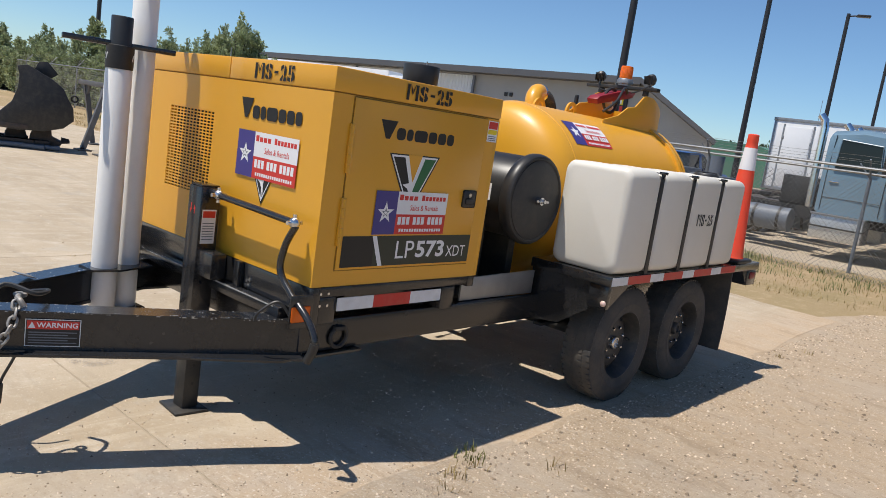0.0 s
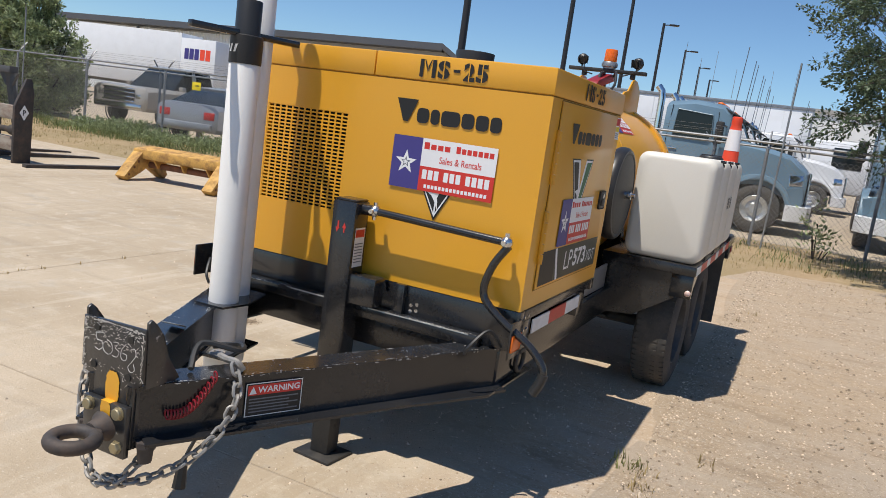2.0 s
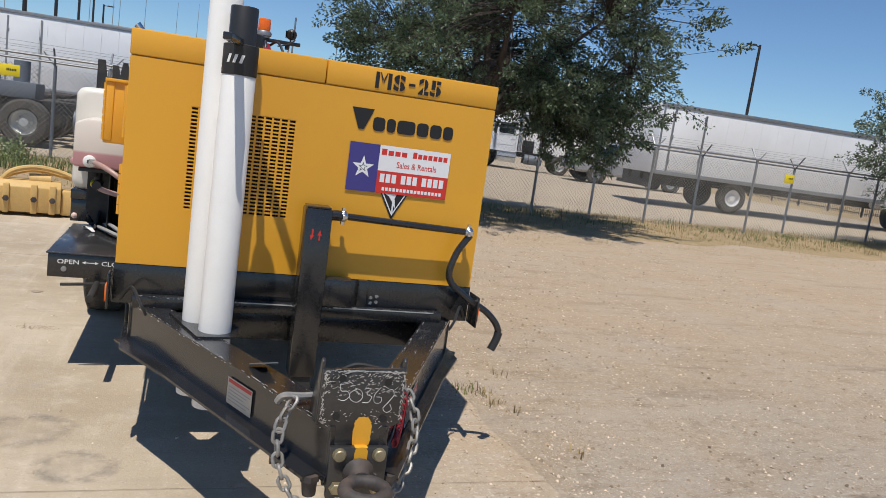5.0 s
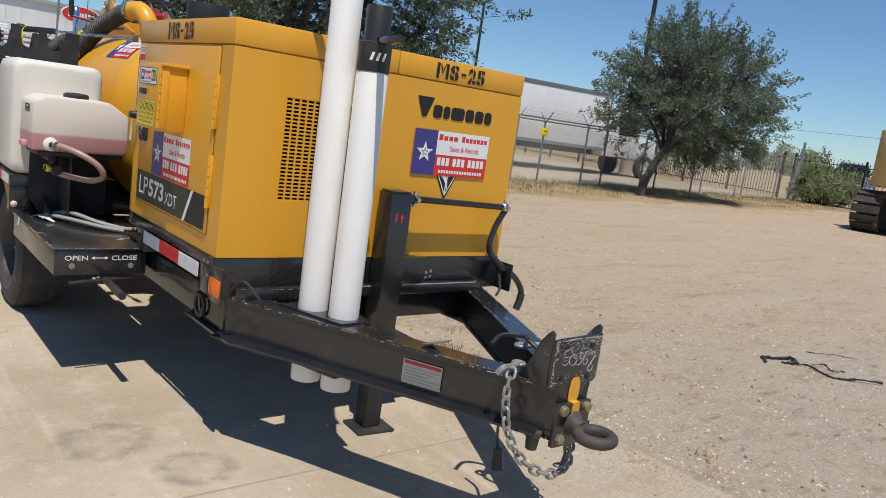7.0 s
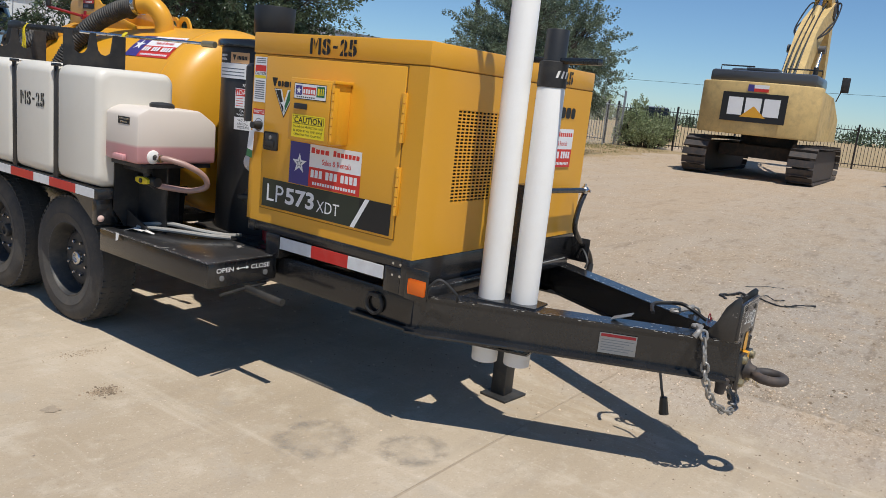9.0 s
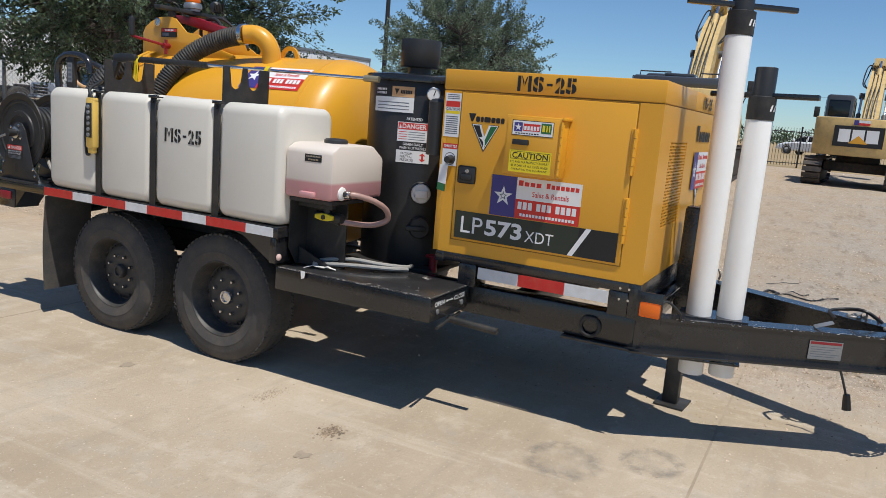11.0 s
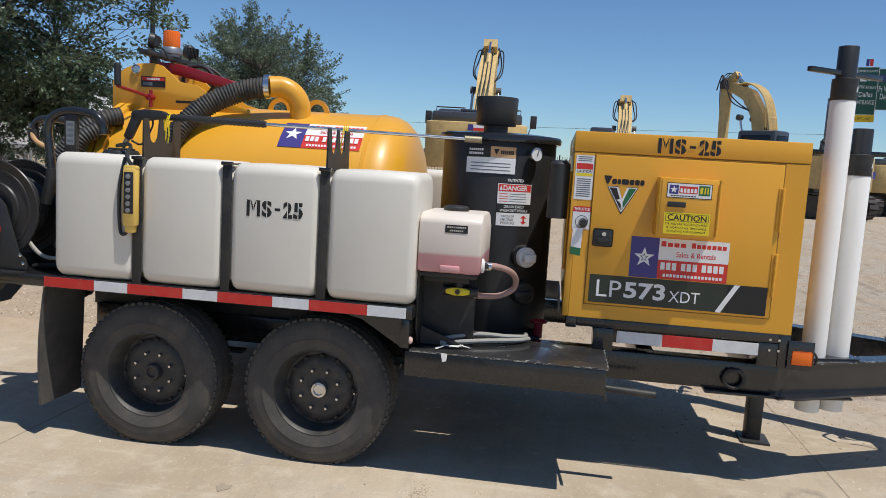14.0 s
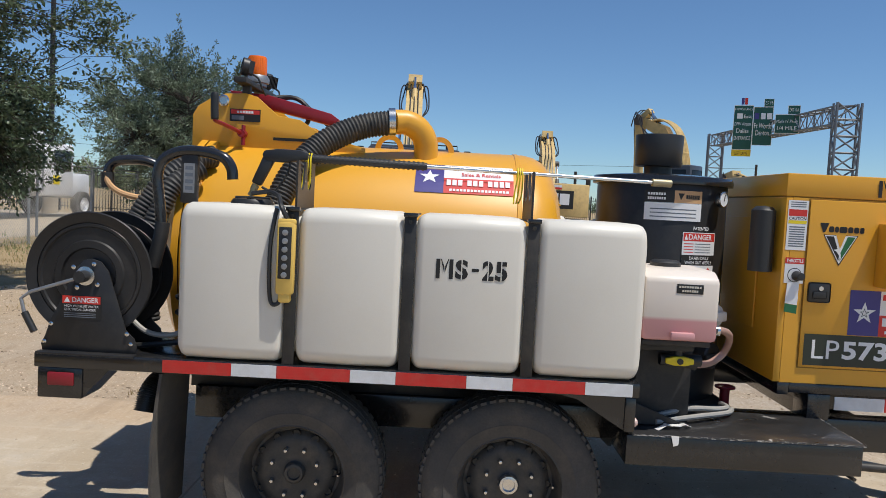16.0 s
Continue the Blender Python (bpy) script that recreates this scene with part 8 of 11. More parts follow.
# ---- trees and shrubs ----
def foliage(name, sprays, per, size, material, parent, seed, label="", slim=0.25):
    """Leaves as folded blades set along sprays (x, y, z, dx, dy, dz, radius)."""
    g = np.random.default_rng(seed)
    sp = np.array(sprays)
    counts = np.maximum(6, (per * (0.6 + 0.8 * g.random(len(sp)))).astype(int))
    idx = np.repeat(np.arange(len(sp)), counts)
    n = len(idx)
    u = g.random(n)
    d = g.normal(size=(n, 3))
    d /= np.linalg.norm(d, axis=1)[:, None]
    along = sp[idx, 3:6]
    c = sp[idx, :3] + along * u[:, None] + d * (sp[idx, 6] * (1.05 - 0.6 * u) * g.random(n) ** 0.5)[:, None]
    al = along / (np.linalg.norm(along, axis=1)[:, None] + 1e-9)
    ax = al * 0.7 + d * 0.8 + 0.45 * g.normal(size=(n, 3))
    ax /= np.linalg.norm(ax, axis=1)[:, None]
    up = g.normal(size=(n, 3)) * 0.7 + d * 0.8 + np.array([0, 0, 0.6])
    sd = np.cross(ax, up)
    sd /= np.linalg.norm(sd, axis=1)[:, None] + 1e-9
    nr = np.cross(sd, ax)
    ln = (size * (0.6 + 0.8 * g.random(n)))[:, None]
    wd = ln * slim
    v = np.stack([c, c + ax * ln * 0.5 + sd * wd + nr * wd * 0.3, c + ax * ln, c + ax * ln * 0.5 - sd * wd + nr * wd * 0.3], axis=1).reshape(-1, 3)
    q = np.arange(n)[:, None] * 4 + np.array([[0, 1, 2, 3]])
    me = bpy.data.meshes.new(name)
    me.from_pydata(v.tolist(), [], q.tolist())
    me.materials.append(material)
    ob = new(name, me)
    ob.parent = parent
    return tagged(ob, label, kind="stuff")


def tree(label, x, y, lean, height, crown, seed, trunk_r, per, size, leaf, count=700, first=0.30, low=0.9, gap=-0.15, words="dark green leaves in loose sprays", lift=0.0, lobe=None):
    """An oak: leaning trunk, forked limbs, twigs that end in leafy sprays. crown: (cx, cy, cz, rx, ry, rz)."""
    r = random.Random(seed)
    th = thing("oak_tree", label, "tree", pose(x, y, rise(x, y)), group="yard oaks")
    top = Vector((lean[0], lean[1], height * first))
    bm = nb()
    base = spline([(0, 0, -0.1), (lean[0] * 0.25, lean[1] * 0.25, height * first * 0.4), top], 6)
    sweep(bm, base, [trunk_r * (1.35 if i == 0 else 1.1 - 0.35 * i / len(base)) for i in range(len(base))], 12)
    cx, cy, cz, rx, ry, rz = crown
    mid_c = Vector((cx, cy, cz))
    sprays, limbs = [], []
    k = 0
    while len(sprays) < count and k < 20000:
        k += 1
        d = Vector((r.gauss(0, 1), r.gauss(0, 1), r.gauss(0, 1))).normalized()
        q = r.random() ** 0.42
        bumpy = 1 + 0.34 * noise.noise((d.x * 2.0 + seed, d.y * 2.0, d.z * 2.0)) + 0.16 * noise.noise((d.x * 5.0 + seed, d.y * 5.0, d.z * 5.0))
        p = mid_c + Vector((d.x * rx, d.y * ry, d.z * rz)) * q * bumpy
        if p.z < low + lift * max(0.0, p.x - cx) + 0.25 * noise.noise((p.x * 1.3, p.y * 1.3, seed)) or noise.noise((p.x * 0.95 + seed, p.y * 0.95, p.z * 0.95)) < gap:
            continue
        out = (d + Vector((r.uniform(-0.8, 0.8), r.uniform(-0.8, 0.8), r.uniform(-0.5, 0.7)))).normalized()
        ln = r.uniform(0.22, 0.55) * (1.25 if q > 0.85 else 1.0)
        sprays.append((*p, *(out * ln), r.uniform(0.09, 0.20)))
    if lobe:
        # a low bough that hangs out of the crown
        for _ in range(lobe[6]):
            d = Vector((r.gauss(0, 1), r.gauss(0, 1), r.gauss(0, 1))).normalized() * r.random() ** 0.45
            p = Vector((lobe[0] + d.x * lobe[3], lobe[1] + d.y * lobe[4], lobe[2] + d.z * lobe[5]))
            if noise.noise((p.x * 1.5, p.y * 1.5, p.z * 1.5)) > -0.1:
                sprays.append((*p, r.uniform(-0.25, 0.35), r.uniform(-0.35, 0.2), r.uniform(-0.35, 0.1), r.uniform(0.08, 0.16)))
    # single shoots that stand out of the outline
    for _ in range(count // 14):
        p = Vector(r.choice(sprays)[:3])
        d = p - mid_c
        if abs(d.x / rx) ** 2 + abs(d.y / ry) ** 2 + abs(d.z / rz) ** 2 > 0.6 and d.z > -0.3:
            d = (d.normalized() + Vector((r.uniform(-0.4, 0.4), r.uniform(-0.4, 0.4), r.uniform(0.0, 0.6)))).normalized()
            sprays.append((*(p + d * 0.15), *(d * r.uniform(0.5, 0.95)), 0.07))
    for i in range(13):
        c = Vector(sprays[int(i * len(sprays) / 13)][:3])
        end = top.lerp(c, 0.84)
        mid = top.lerp(end, 0.5) + Vector((r.uniform(-0.3, 0.3), r.uniform(-0.3, 0.3), r.uniform(0.0, 0.35)))
        lp = spline([top - Vector((0, 0, 0.15)), mid, end], 6)
        sweep(bm, lp, [trunk_r * (0.60 - 0.52 * j / len(lp)) for j in range(len(lp))], 7)
        limbs.append(lp)
    part("trunk", bm, BARK, th, "rough dark leaning trunk with limbs")
    vs, fs = [], []
    for c in sprays:
        p = Vector(c[:3])
        best = min((q for lp in limbs for q in lp[2:]), key=lambda q: (q - p).length)
        m = best.lerp(p, 0.5) + Vector((r.uniform(-0.12, 0.12), r.uniform(-0.12, 0.12), 0.06))
        wires(vs, fs, best, m, 0.009, 3)
        wires(vs, fs, m, p, 0.005, 3)
        wires(vs, fs, p, p + Vector(c[3:6]), 0.004, 3)
    raw("twigs", vs, fs, BARK, th, "thin bare twigs", "stuff")
    foliage("crown", sprays, per, size, leaf, th, seed, words)
    return th


tree("large dark green live oak in front of the fence", 3.85, 9.55, (0.45, 0.0), 6.6, (0.72, 0.15, 3.75, 3.05, 2.85, 2.6), 4, 0.15, 88, 0.063, LEAF, 1680, 0.30, 1.75, 0.05, lobe=(2.0, -0.95, 2.05, 1.25, 0.95, 0.95, 260))
tree("grey-green leaning oak near the gate", 15.3, 9.75, (0.75, 0.0), 5.6, (2.15, 0.3, 2.85, 2.75, 2.1, 2.0), 9, 0.11, 84, 0.068, LEAF_PALE, 1200, 0.24, 0.85, -0.06, "grey-green small leaves in open sprays", 0.16)


def shrub(label, x, y, rx, ry, h, seed, n, per, size=0.09):
    r = random.Random(seed)
    th = thing("shrub", label, "shrub", pose(x, y, rise(x, y)), group="fence shrubs")
    cl = []
    while len(cl) < n:
        a, q = r.uniform(0, 6.283), r.random() ** 0.5
        px, py = rx * q * math.cos(a), ry * q * math.sin(a)
        hh = h * (1 - 0.45 * q * q) * (0.85 + 0.45 * noise.noise((px * 0.9 + seed, py, seed)))
        cl.append((px, py, r.uniform(0.15, max(0.3, hh)), r.uniform(-0.25, 0.25), r.uniform(-0.25, 0.25), r.uniform(0.05, 0.4), r.uniform(0.12, 0.26)))
    vs, fs = [], []
    for c in cl[::2]:
        wires(vs, fs, (c[0] * 0.4, c[1] * 0.4, 0), c[:3], 0.012, 4)
    raw("stems", vs, fs, BARK, th, "thin stems", "stuff")
    for _ in range(n // 4):
        c = r.choice(cl)
        if c[2] > h * 0.6:
            cl.append((c[0] + r.uniform(-0.2, 0.2), c[1], c[2] + r.uniform(0.1, 0.3), r.uniform(-0.1, 0.1), 0.0, r.uniform(0.3, 0.6), 0.09))
    foliage("leaves", cl, per, size, LEAF_BUSH, th, seed, "bright green leaves")


for hx, hy, hrx, hh, sd in ((-20.2, 13.0, 2.2, 4.0, 3), (-24.4, 13.1, 2.4, 3.6, 5), (-28.6, 13.3, 2.6, 3.5, 15), (-33.0, 13.4, 2.8, 3.4, 6), (-38.5, 13.5, 3.2, 3.3, 16), (-44.5, 13.7, 3.2, 3.3, 7)):
    shrub("tall green hedge shrub growing through the fence", hx, hy - 0.25, hrx, 1.15, hh, sd, *((680, 84, 0.105) if hx > -26 else (420, 70, 0.145)))
shrub("round green shrub at the iron fence", 28.3, 10.6, 1.7, 1.1, 1.85, 8, 260, 70, 0.085)
rw = random.Random(19)
weeds = []
for _ in range(640):
    x = rw.uniform(-15.5, -3.0)
    tall = 0.55 + 0.45 * noise.noise((x * 0.7, 4.0, 1.0))
    y = 10.9 + rw.gauss(0, 0.38)
    weeds.append((x, y, rw.uniform(0.02, 0.10), rw.uniform(-0.12, 0.12), rw.uniform(-0.12, 0.12), rw.uniform(0.12, 0.50) * tall, rw.uniform(0.05, 0.11)))
tagged(foliage("fence_weeds", weeds, 42, 0.055, LEAF_BUSH, None, 35), "leafy green weeds along the fence foot", "weeds", kind="stuff")
shrub("slim weed at the fence foot", 1.9, 10.9, 0.16, 0.16, 1.0, 12, 10, 26, 0.07)

# ---- vehicles ----
def road_wheel(parent, m, r, w, rim_mat, name="wheel"):
    """Wheel whose axle lies along m's z axis."""
    wh = part(name, lathe(nb(), [(r * 0.56, -w * 0.45), (r * 0.62, -w * 0.5), (r * 0.9, -w * 0.48), (r, -w * 0.36), (r, w * 0.36), (r * 0.9, w * 0.48), (r * 0.62, w * 0.5), (r * 0.56, w * 0.45)], m, 28), RUBBER, parent, "black tyre")
    bm = nb()
    lathe(bm, [(r * 0.57, w * 0.42), (r * 0.54, w * 0.46), (r * 0.50, w * 0.30), (r * 0.34, w * 0.18), (r * 0.2, w * 0.34), (r * 0.18, w * 0.42), (0, w * 0.43)], m, 24)
    for k in range(8):
        a = 6.283 * k / 8
        rod(bm, m @ Vector((r * 0.27 * math.cos(a), r * 0.27 * math.sin(a), w * 0.2)), m @ Vector((r * 0.27 * math.cos(a), r * 0.27 * math.sin(a), w * 0.36)), r * 0.035, seg=6)
    part("rim", bm, rim_mat, wh)
    bm = nb()
    lathe(bm, [(r * 0.57, -w * 0.42), (r * 0.3, -w * 0.2), (0, -w * 0.2)], m, 20)
    part("inner_rim", bm, BLACK_MATT, wh)


def loft(bm, sections, mi=0):
    """Joins closed rings of equal length."""
    rings = [[bm.verts.new(p) for p in s] for s in sections]
    n = len(rings[0])
    for a, b in zip(rings, rings[1:]):
        for k in range(n):
            bm.faces.new((a[k], a[(k + 1) % n], b[(k + 1) % n], b[k])).material_index = mi
    for f in (bm.faces.new(rings[0][::-1]), bm.faces.new(rings[-1])):
        f.material_index = mi
    bmesh.ops.recalc_face_normals(bm, faces=bm.faces[:])
    return bm


def car(label, category, m, paint, kind_of):
    """Local axes: x forward, y left, z up; origin on the ground at the middle."""
    th = thing("parked_" + category.replace(" ", "_"), label, category, m)
    if kind_of == "sedan":
        L, W, body, roof = 4.7, 0.90, [(-2.35, 0.35, 0.85), (-2.3, 0.28, 0.98), (-1.2, 0.25, 1.02), (0.6, 0.25, 0.98), (1.6, 0.27, 0.88), (2.2, 0.3, 0.72), (2.35, 0.36, 0.62)], [(-1.95, 0.98, 0.80), (-1.05, 1.40, 0.62), (-0.2, 1.45, 0.62), (0.45, 1.38, 0.63), (1.15, 0.96, 0.78)]
        wx, wr = (-1.42, 1.42), 0.33
    elif kind_of == "pickup":
        L, W, body, roof = 5.9, 0.98, [(-2.9, 0.5, 1.15), (-2.85, 0.45, 1.2), (-0.8, 0.42, 1.2), (0.9, 0.42, 1.2), (1.3, 0.42, 1.2), (2.6, 0.45, 1.20), (2.85, 0.47, 1.16), (2.92, 0.5, 1.05)], [(-0.85, 1.18, 0.86), (-0.7, 1.86, 0.70), (0.2, 1.92, 0.70), (0.65, 1.86, 0.70), (1.45, 1.18, 0.84)]
        wx, wr = (-1.85, 1.85), 0.40
    else:
        L, W, body, roof = 4.8, 0.95, [(-2.4, 0.4, 1.0), (-2.35, 0.33, 1.1), (-1.0, 0.3, 1.1), (0.8, 0.3, 1.08), (1.4, 0.32, 1.04), (2.25, 0.35, 0.92), (2.4, 0.42, 0.8)], [(-2.3, 1.08, 0.84), (-1.9, 1.68, 0.68), (-0.2, 1.76, 0.68), (0.4, 1.70, 0.68), (1.15, 1.06, 0.82)]
        wx, wr = (-1.45, 1.45), 0.38

    def ring(x, z0, z1, w):
        return [(x, -w, z0 + 0.1), (x, -w * 0.9, z0), (x, w * 0.9, z0), (x, w, z0 + 0.1), (x, w, z1 - 0.12), (x, w * 0.86, z1), (x, -w * 0.86, z1), (x, -w, z1 - 0.12)]
    bm = nb()
    loft(bm, [ring(x, z0, z1, W * (0.9 if i in (0, len(body) - 1) else 1)) for i, (x, z0, z1) in enumerate(body)])
    bd = part("body", bm, paint, th)
    bm = nb()
    loft(bm, [[(x, -w, 0.92 if kind_of == "sedan" else z0) for w, z0 in ()] or [(x, -w, body[3][2] - 0.1), (x, w, body[3][2] - 0.1), (x, w, z), (x, -w, z)] for x, z, w in roof])
    part("cabin", bm, CAR_GLASS, th, "dark glazed cabin")
    bm = nb()
    loft(bm, [[(x, -w - 0.01, z - 0.05), (x, w + 0.01, z - 0.05), (x, w - 0.02, z + 0.02), (x, -w + 0.02, z + 0.02)] for x, z, w in roof[1:-1]])
    for x in (roof[1][0] + 0.9, roof[2][0] + 0.1):
        for s in (-1, 1):
            prism(bm, [(x - 0.05, s * 0.88, body[3][2] - 0.05), (x + 0.05, s * 0.88, body[3][2] - 0.05), (x + 0.03, s * 0.70, roof[2][1] - 0.04), (x - 0.03, s * 0.70, roof[2][1] - 0.04)], (0, -s * 0.03, 0))
    part("roof", bm, paint, th)
    for x in wx:
        for s in (-1, 1):
            road_wheel(th, axis((x, s * (W - 0.10), wr), (0, s, 0)), wr, 0.22, GALV)
            bm = nb()
            lathe(bm, [(wr * 1.18, -0.02), (wr * 1.16, 0.02), (wr * 1.02, 0.02)], axis((x, s * (W - 0.012), wr), (0, s, 0)), 24)
            part("wheel_arch", bm, BLACK_MATT, th)
    for s in (-1, 1):
        bm = nb()
        box(bm, body[-1][0] - 0.14, body[-1][0] + 0.0, s * 0.62 - 0.17, s * 0.62 + 0.17, body[-1][2] - 0.24, body[-1][2] - 0.08, 0.02)
        part("headlight", bm, CHROME, bd)
        bm = nb()
        box(bm, body[0][0] - 0.01, body[0][0] + 0.12, s * 0.66 - 0.16, s * 0.66 + 0.16, body[0][2] - 0.24, body[0][2] - 0.04, 0.02)
        part("tail_light", bm, RED, bd)
        bm = nb()
        box(bm, roof[-1][0] - 0.35, roof[-1][0] - 0.15, s * (W + 0.02) - 0.08, s * (W + 0.02) + 0.08, body[3][2] + 0.0, body[3][2] + 0.14, 0.03)
        part("wing_mirror", bm, paint, bd)
    bm = nb()
    if kind_of == "pickup":
        box(bm, 2.80, 2.945, -0.56, 0.56, 0.70, 1.10, 0.03)
    else:
        box(bm, body[-1][0] - 0.10, body[-1][0] + 0.05, -0.45, 0.45, body[-1][2] - 0.26, body[-1][2] - 0.10, 0.02)
    fg = part("front_grille", bm, BLACK_MATT, bd)
    if kind_of == "pickup":
        for z in (0.72, 0.85, 0.98, 1.09):
            bm = nb()
            box(bm, 2.93, 2.965, -0.58, 0.58, z - 0.022, z + 0.022, 0.01)
            part("grille_bar", bm, CHROME, fg)
    bm = nb()
    for x in (body[-1][0] + 0.02, body[0][0] - 0.02):
        box(bm, x - 0.08, x + 0.08, -W * 0.86, W * 0.86, body[0][1] - 0.02, body[0][1] + 0.16, 0.03)
    part("bumper", bm, CHROME if kind_of == "pickup" else paint, bd)
    return th


def tractor(label, m, paint, load=False):
    """Heavy day-cab truck: x forward from the cab's back wall, y left."""
    th = thing("parked_truck", label, "truck", m, group="parked trucks")

    def ring(x, w, z0, z1, top, sh=0.10):
        return [(x, -w, z0), (x, w, z0), (x, w, z1 - sh * 4), (x, w * 0.97, z1 - sh), (x, top, z1), (x, -top, z1), (x, -w * 0.97, z1 - sh), (x, -w, z1 - sh * 4)]
    bm = nb()
    loft(bm, [ring(0.0, 1.02, 0.92, 2.46, 0.86), ring(0.06, 1.06, 0.88, 2.52, 0.88), ring(0.6, 1.06, 0.88, 2.60, 0.86), ring(1.18, 1.05, 0.88, 2.55, 0.84), ring(1.36, 1.04, 0.88, 2.36, 0.84), ring(1.60, 1.03, 0.88, 1.86, 0.92, 0.05)])
    cab = part("cab", bm, paint, th)
    bm = nb()
    loft(bm, [ring(1.58, 1.00, 0.98, 1.86, 0.78), ring(2.1, 0.94, 0.98, 1.80, 0.70), ring(2.65, 0.86, 0.80, 1.68, 0.62), ring(2.95, 0.82, 0.66, 1.46, 0.58), ring(3.04, 0.78, 0.66, 1.30, 0.55)])
    hd = part("hood", bm, paint, th)
    for s in (-1, 1):
        bm = nb()
        n = 14
        out = [(2.14 + 0.70 * math.cos(a), 0.50 + 0.72 * math.sin(a)) for a in [-0.05 + 3.2 * k / n for k in range(n + 1)]]
        inn = [(2.14 + 0.60 * math.cos(a), 0.50 + 0.60 * math.sin(a)) for a in [-0.05 + 3.2 * k / n for k in range(n, -1, -1)]]
        prism(bm, [(a, s * 1.16, b) for a, b in out + inn], (0, -s * 0.36, 0), bev=0.02)
        prism(bm, [(1.50, s * 1.05, 0.50), (1.62, s * 1.10, 0.50), (1.60, s * 1.10, 1.0), (1.46, s * 1.05, 1.1)], (0, -s * 0.2, 0))
        prism(bm, [(2.72, s * 1.13, 0.60), (3.02, s * 0.98, 0.62), (3.00, s * 0.96, 1.06), (2.70, s * 1.12, 1.0)], (0, -s * 0.25, 0))
        part("fender", bm, paint, hd)
        road_wheel(th, axis((2.14, s * 1.00, 0.5), (0, s, 0)), 0.5, 0.28, ALU)
        for x in (-2.26, -3.52):
            road_wheel(th, axis((x, s * 0.90, 0.475), (0, s, 0)), 0.475, 0.5, ALU)
        bm = nb()
        prism(bm, [(0.22, s * 1.05, 1.76), (0.98, s * 1.05, 1.76), (1.04, s * 1.05, 1.88), (1.00, s * 1.05, 2.30), (0.26, s * 1.05, 2.36)], (0, s * 0.025, 0))
        part("side_window", bm, CAR_GLASS, cab)
        bm = nb()
        wl = [(0.22, s * 1.075, 1.76), (0.98, s * 1.075, 1.76), (1.04, s * 1.075, 1.88), (1.00, s * 1.075, 2.30), (0.26, s * 1.075, 2.36)]
        sweep(bm, wl, 0.014, 6, True)
        part("window_trim", bm, paint, cab)
        for zz, xs_ in ((0.905, (0.10, 1.16)),):
            bm = nb()
            sweep(bm, [(0.10, s * 1.063, 0.95), (0.10, s * 1.063, 1.7), (0.14, s * 1.045, 2.44)], 0.007, 5)
            sweep(bm, [(1.16, s * 1.063, 0.95), (1.17, s * 1.060, 1.7), (1.10, s * 1.04, 2.38)], 0.007, 5)
            sweep(bm, [(0.10, s * 1.064, 1.20), (1.16, s * 1.064, 1.20)], 0.006, 5)
            part("door_seam", bm, INK, cab)
        bm = nb()
        box(bm, 0.18, 0.36, min(s * 1.06, s * 1.085), max(s * 1.06, s * 1.085), 1.50, 1.54, 0.01)
        part("door_handle", bm, CHROME, cab, "chrome door handle")
        bm = nb()
        sweep(bm, [(-0.14, s * 0.98, 0.95), (-0.14, s * 0.98, 2.55), (-0.17, s * 0.98, 2.70), (-0.26, s * 0.98, 2.80)], 0.075, 14)
        part("exhaust_stack", bm, CHROME, th, "chrome exhaust stack")
        bm = nb()
        box(bm, 0.0, 0.98, min(s * 0.62, s * 1.14), max(s * 0.62, s * 1.14), 0.36, 0.86, 0.03)
        st = part("step_box", bm, ALU, th, "bright diamond-plate step box")
        for z in (0.60, 0.845):
            bm = nb()
            box(bm, -0.02, 1.0, min(s * 1.06, s * 1.17), max(s * 1.06, s * 1.17), z, z + 0.03, 0.006)
            part("step", bm, BLACK_MATT if z < 0.7 else GALV, st)
        bm = nb()
        rod(bm, (-1.35, s * 0.86, 0.60), (-0.45, s * 0.86, 0.60), 0.25, seg=20)
        tk = part("fuel_tank", bm, STEEL_GREY, th, "bare metal fuel tank")
        for x in (-1.15, -0.65):
            bm = nb()
            lathe(bm, [(0.252, -0.03), (0.258, -0.03), (0.258, 0.03), (0.252, 0.03)], axis((x, s * 0.86, 0.60), (1, 0, 0)), 20)
            part("tank_strap", bm, BLACK_MATT, tk)
        bm = nb()
        box(bm, 1.12, 1.28, s * 1.30 - 0.09, s * 1.30 + 0.09, 1.72, 2.18, 0.035)
        sweep(bm, [(1.30, s * 1.04, 2.10), (1.24, s * 1.28, 2.12)], 0.015, 6)
        sweep(bm, [(1.42, s * 1.04, 1.82), (1.24, s * 1.28, 1.80)], 0.015, 6)
        part("door_mirror", bm, BLACK_MATT, cab)
        bm = nb()
        prism(bm, [(2.70, s * 1.03, 1.05), (2.96, s * 0.90, 1.08), (2.94, s * 0.88, 1.30), (2.68, s * 1.00, 1.28)], (0.02, s * 0.02, 0), bev=0.012)
        part("headlight", bm, CHROME, hd, "clear headlight")
        bm = nb()
        rod(bm, (1.35, s * 1.06, 1.9), (1.45, s * 1.09, 3.75), 0.009, seg=5)
        part("antenna", bm, STEEL_GREY, cab)
        bm = nb()
        box(bm, -0.9, -0.35, s * 0.42 - 0.05, s * 0.42 + 0.05, 0.95, 1.55, 0.03)
        part("air_tank", bm, BLACK_MATT, th)
    bm = nb()
    prism(bm, [(1.385, -0.86, 2.31), (1.385, 0.86, 2.31), (1.60, 0.95, 1.88), (1.60, -0.95, 1.88)], (0.016, 0, 0.008))
    part("windscreen", bm, CAR_GLASS, cab)
    bm = nb()
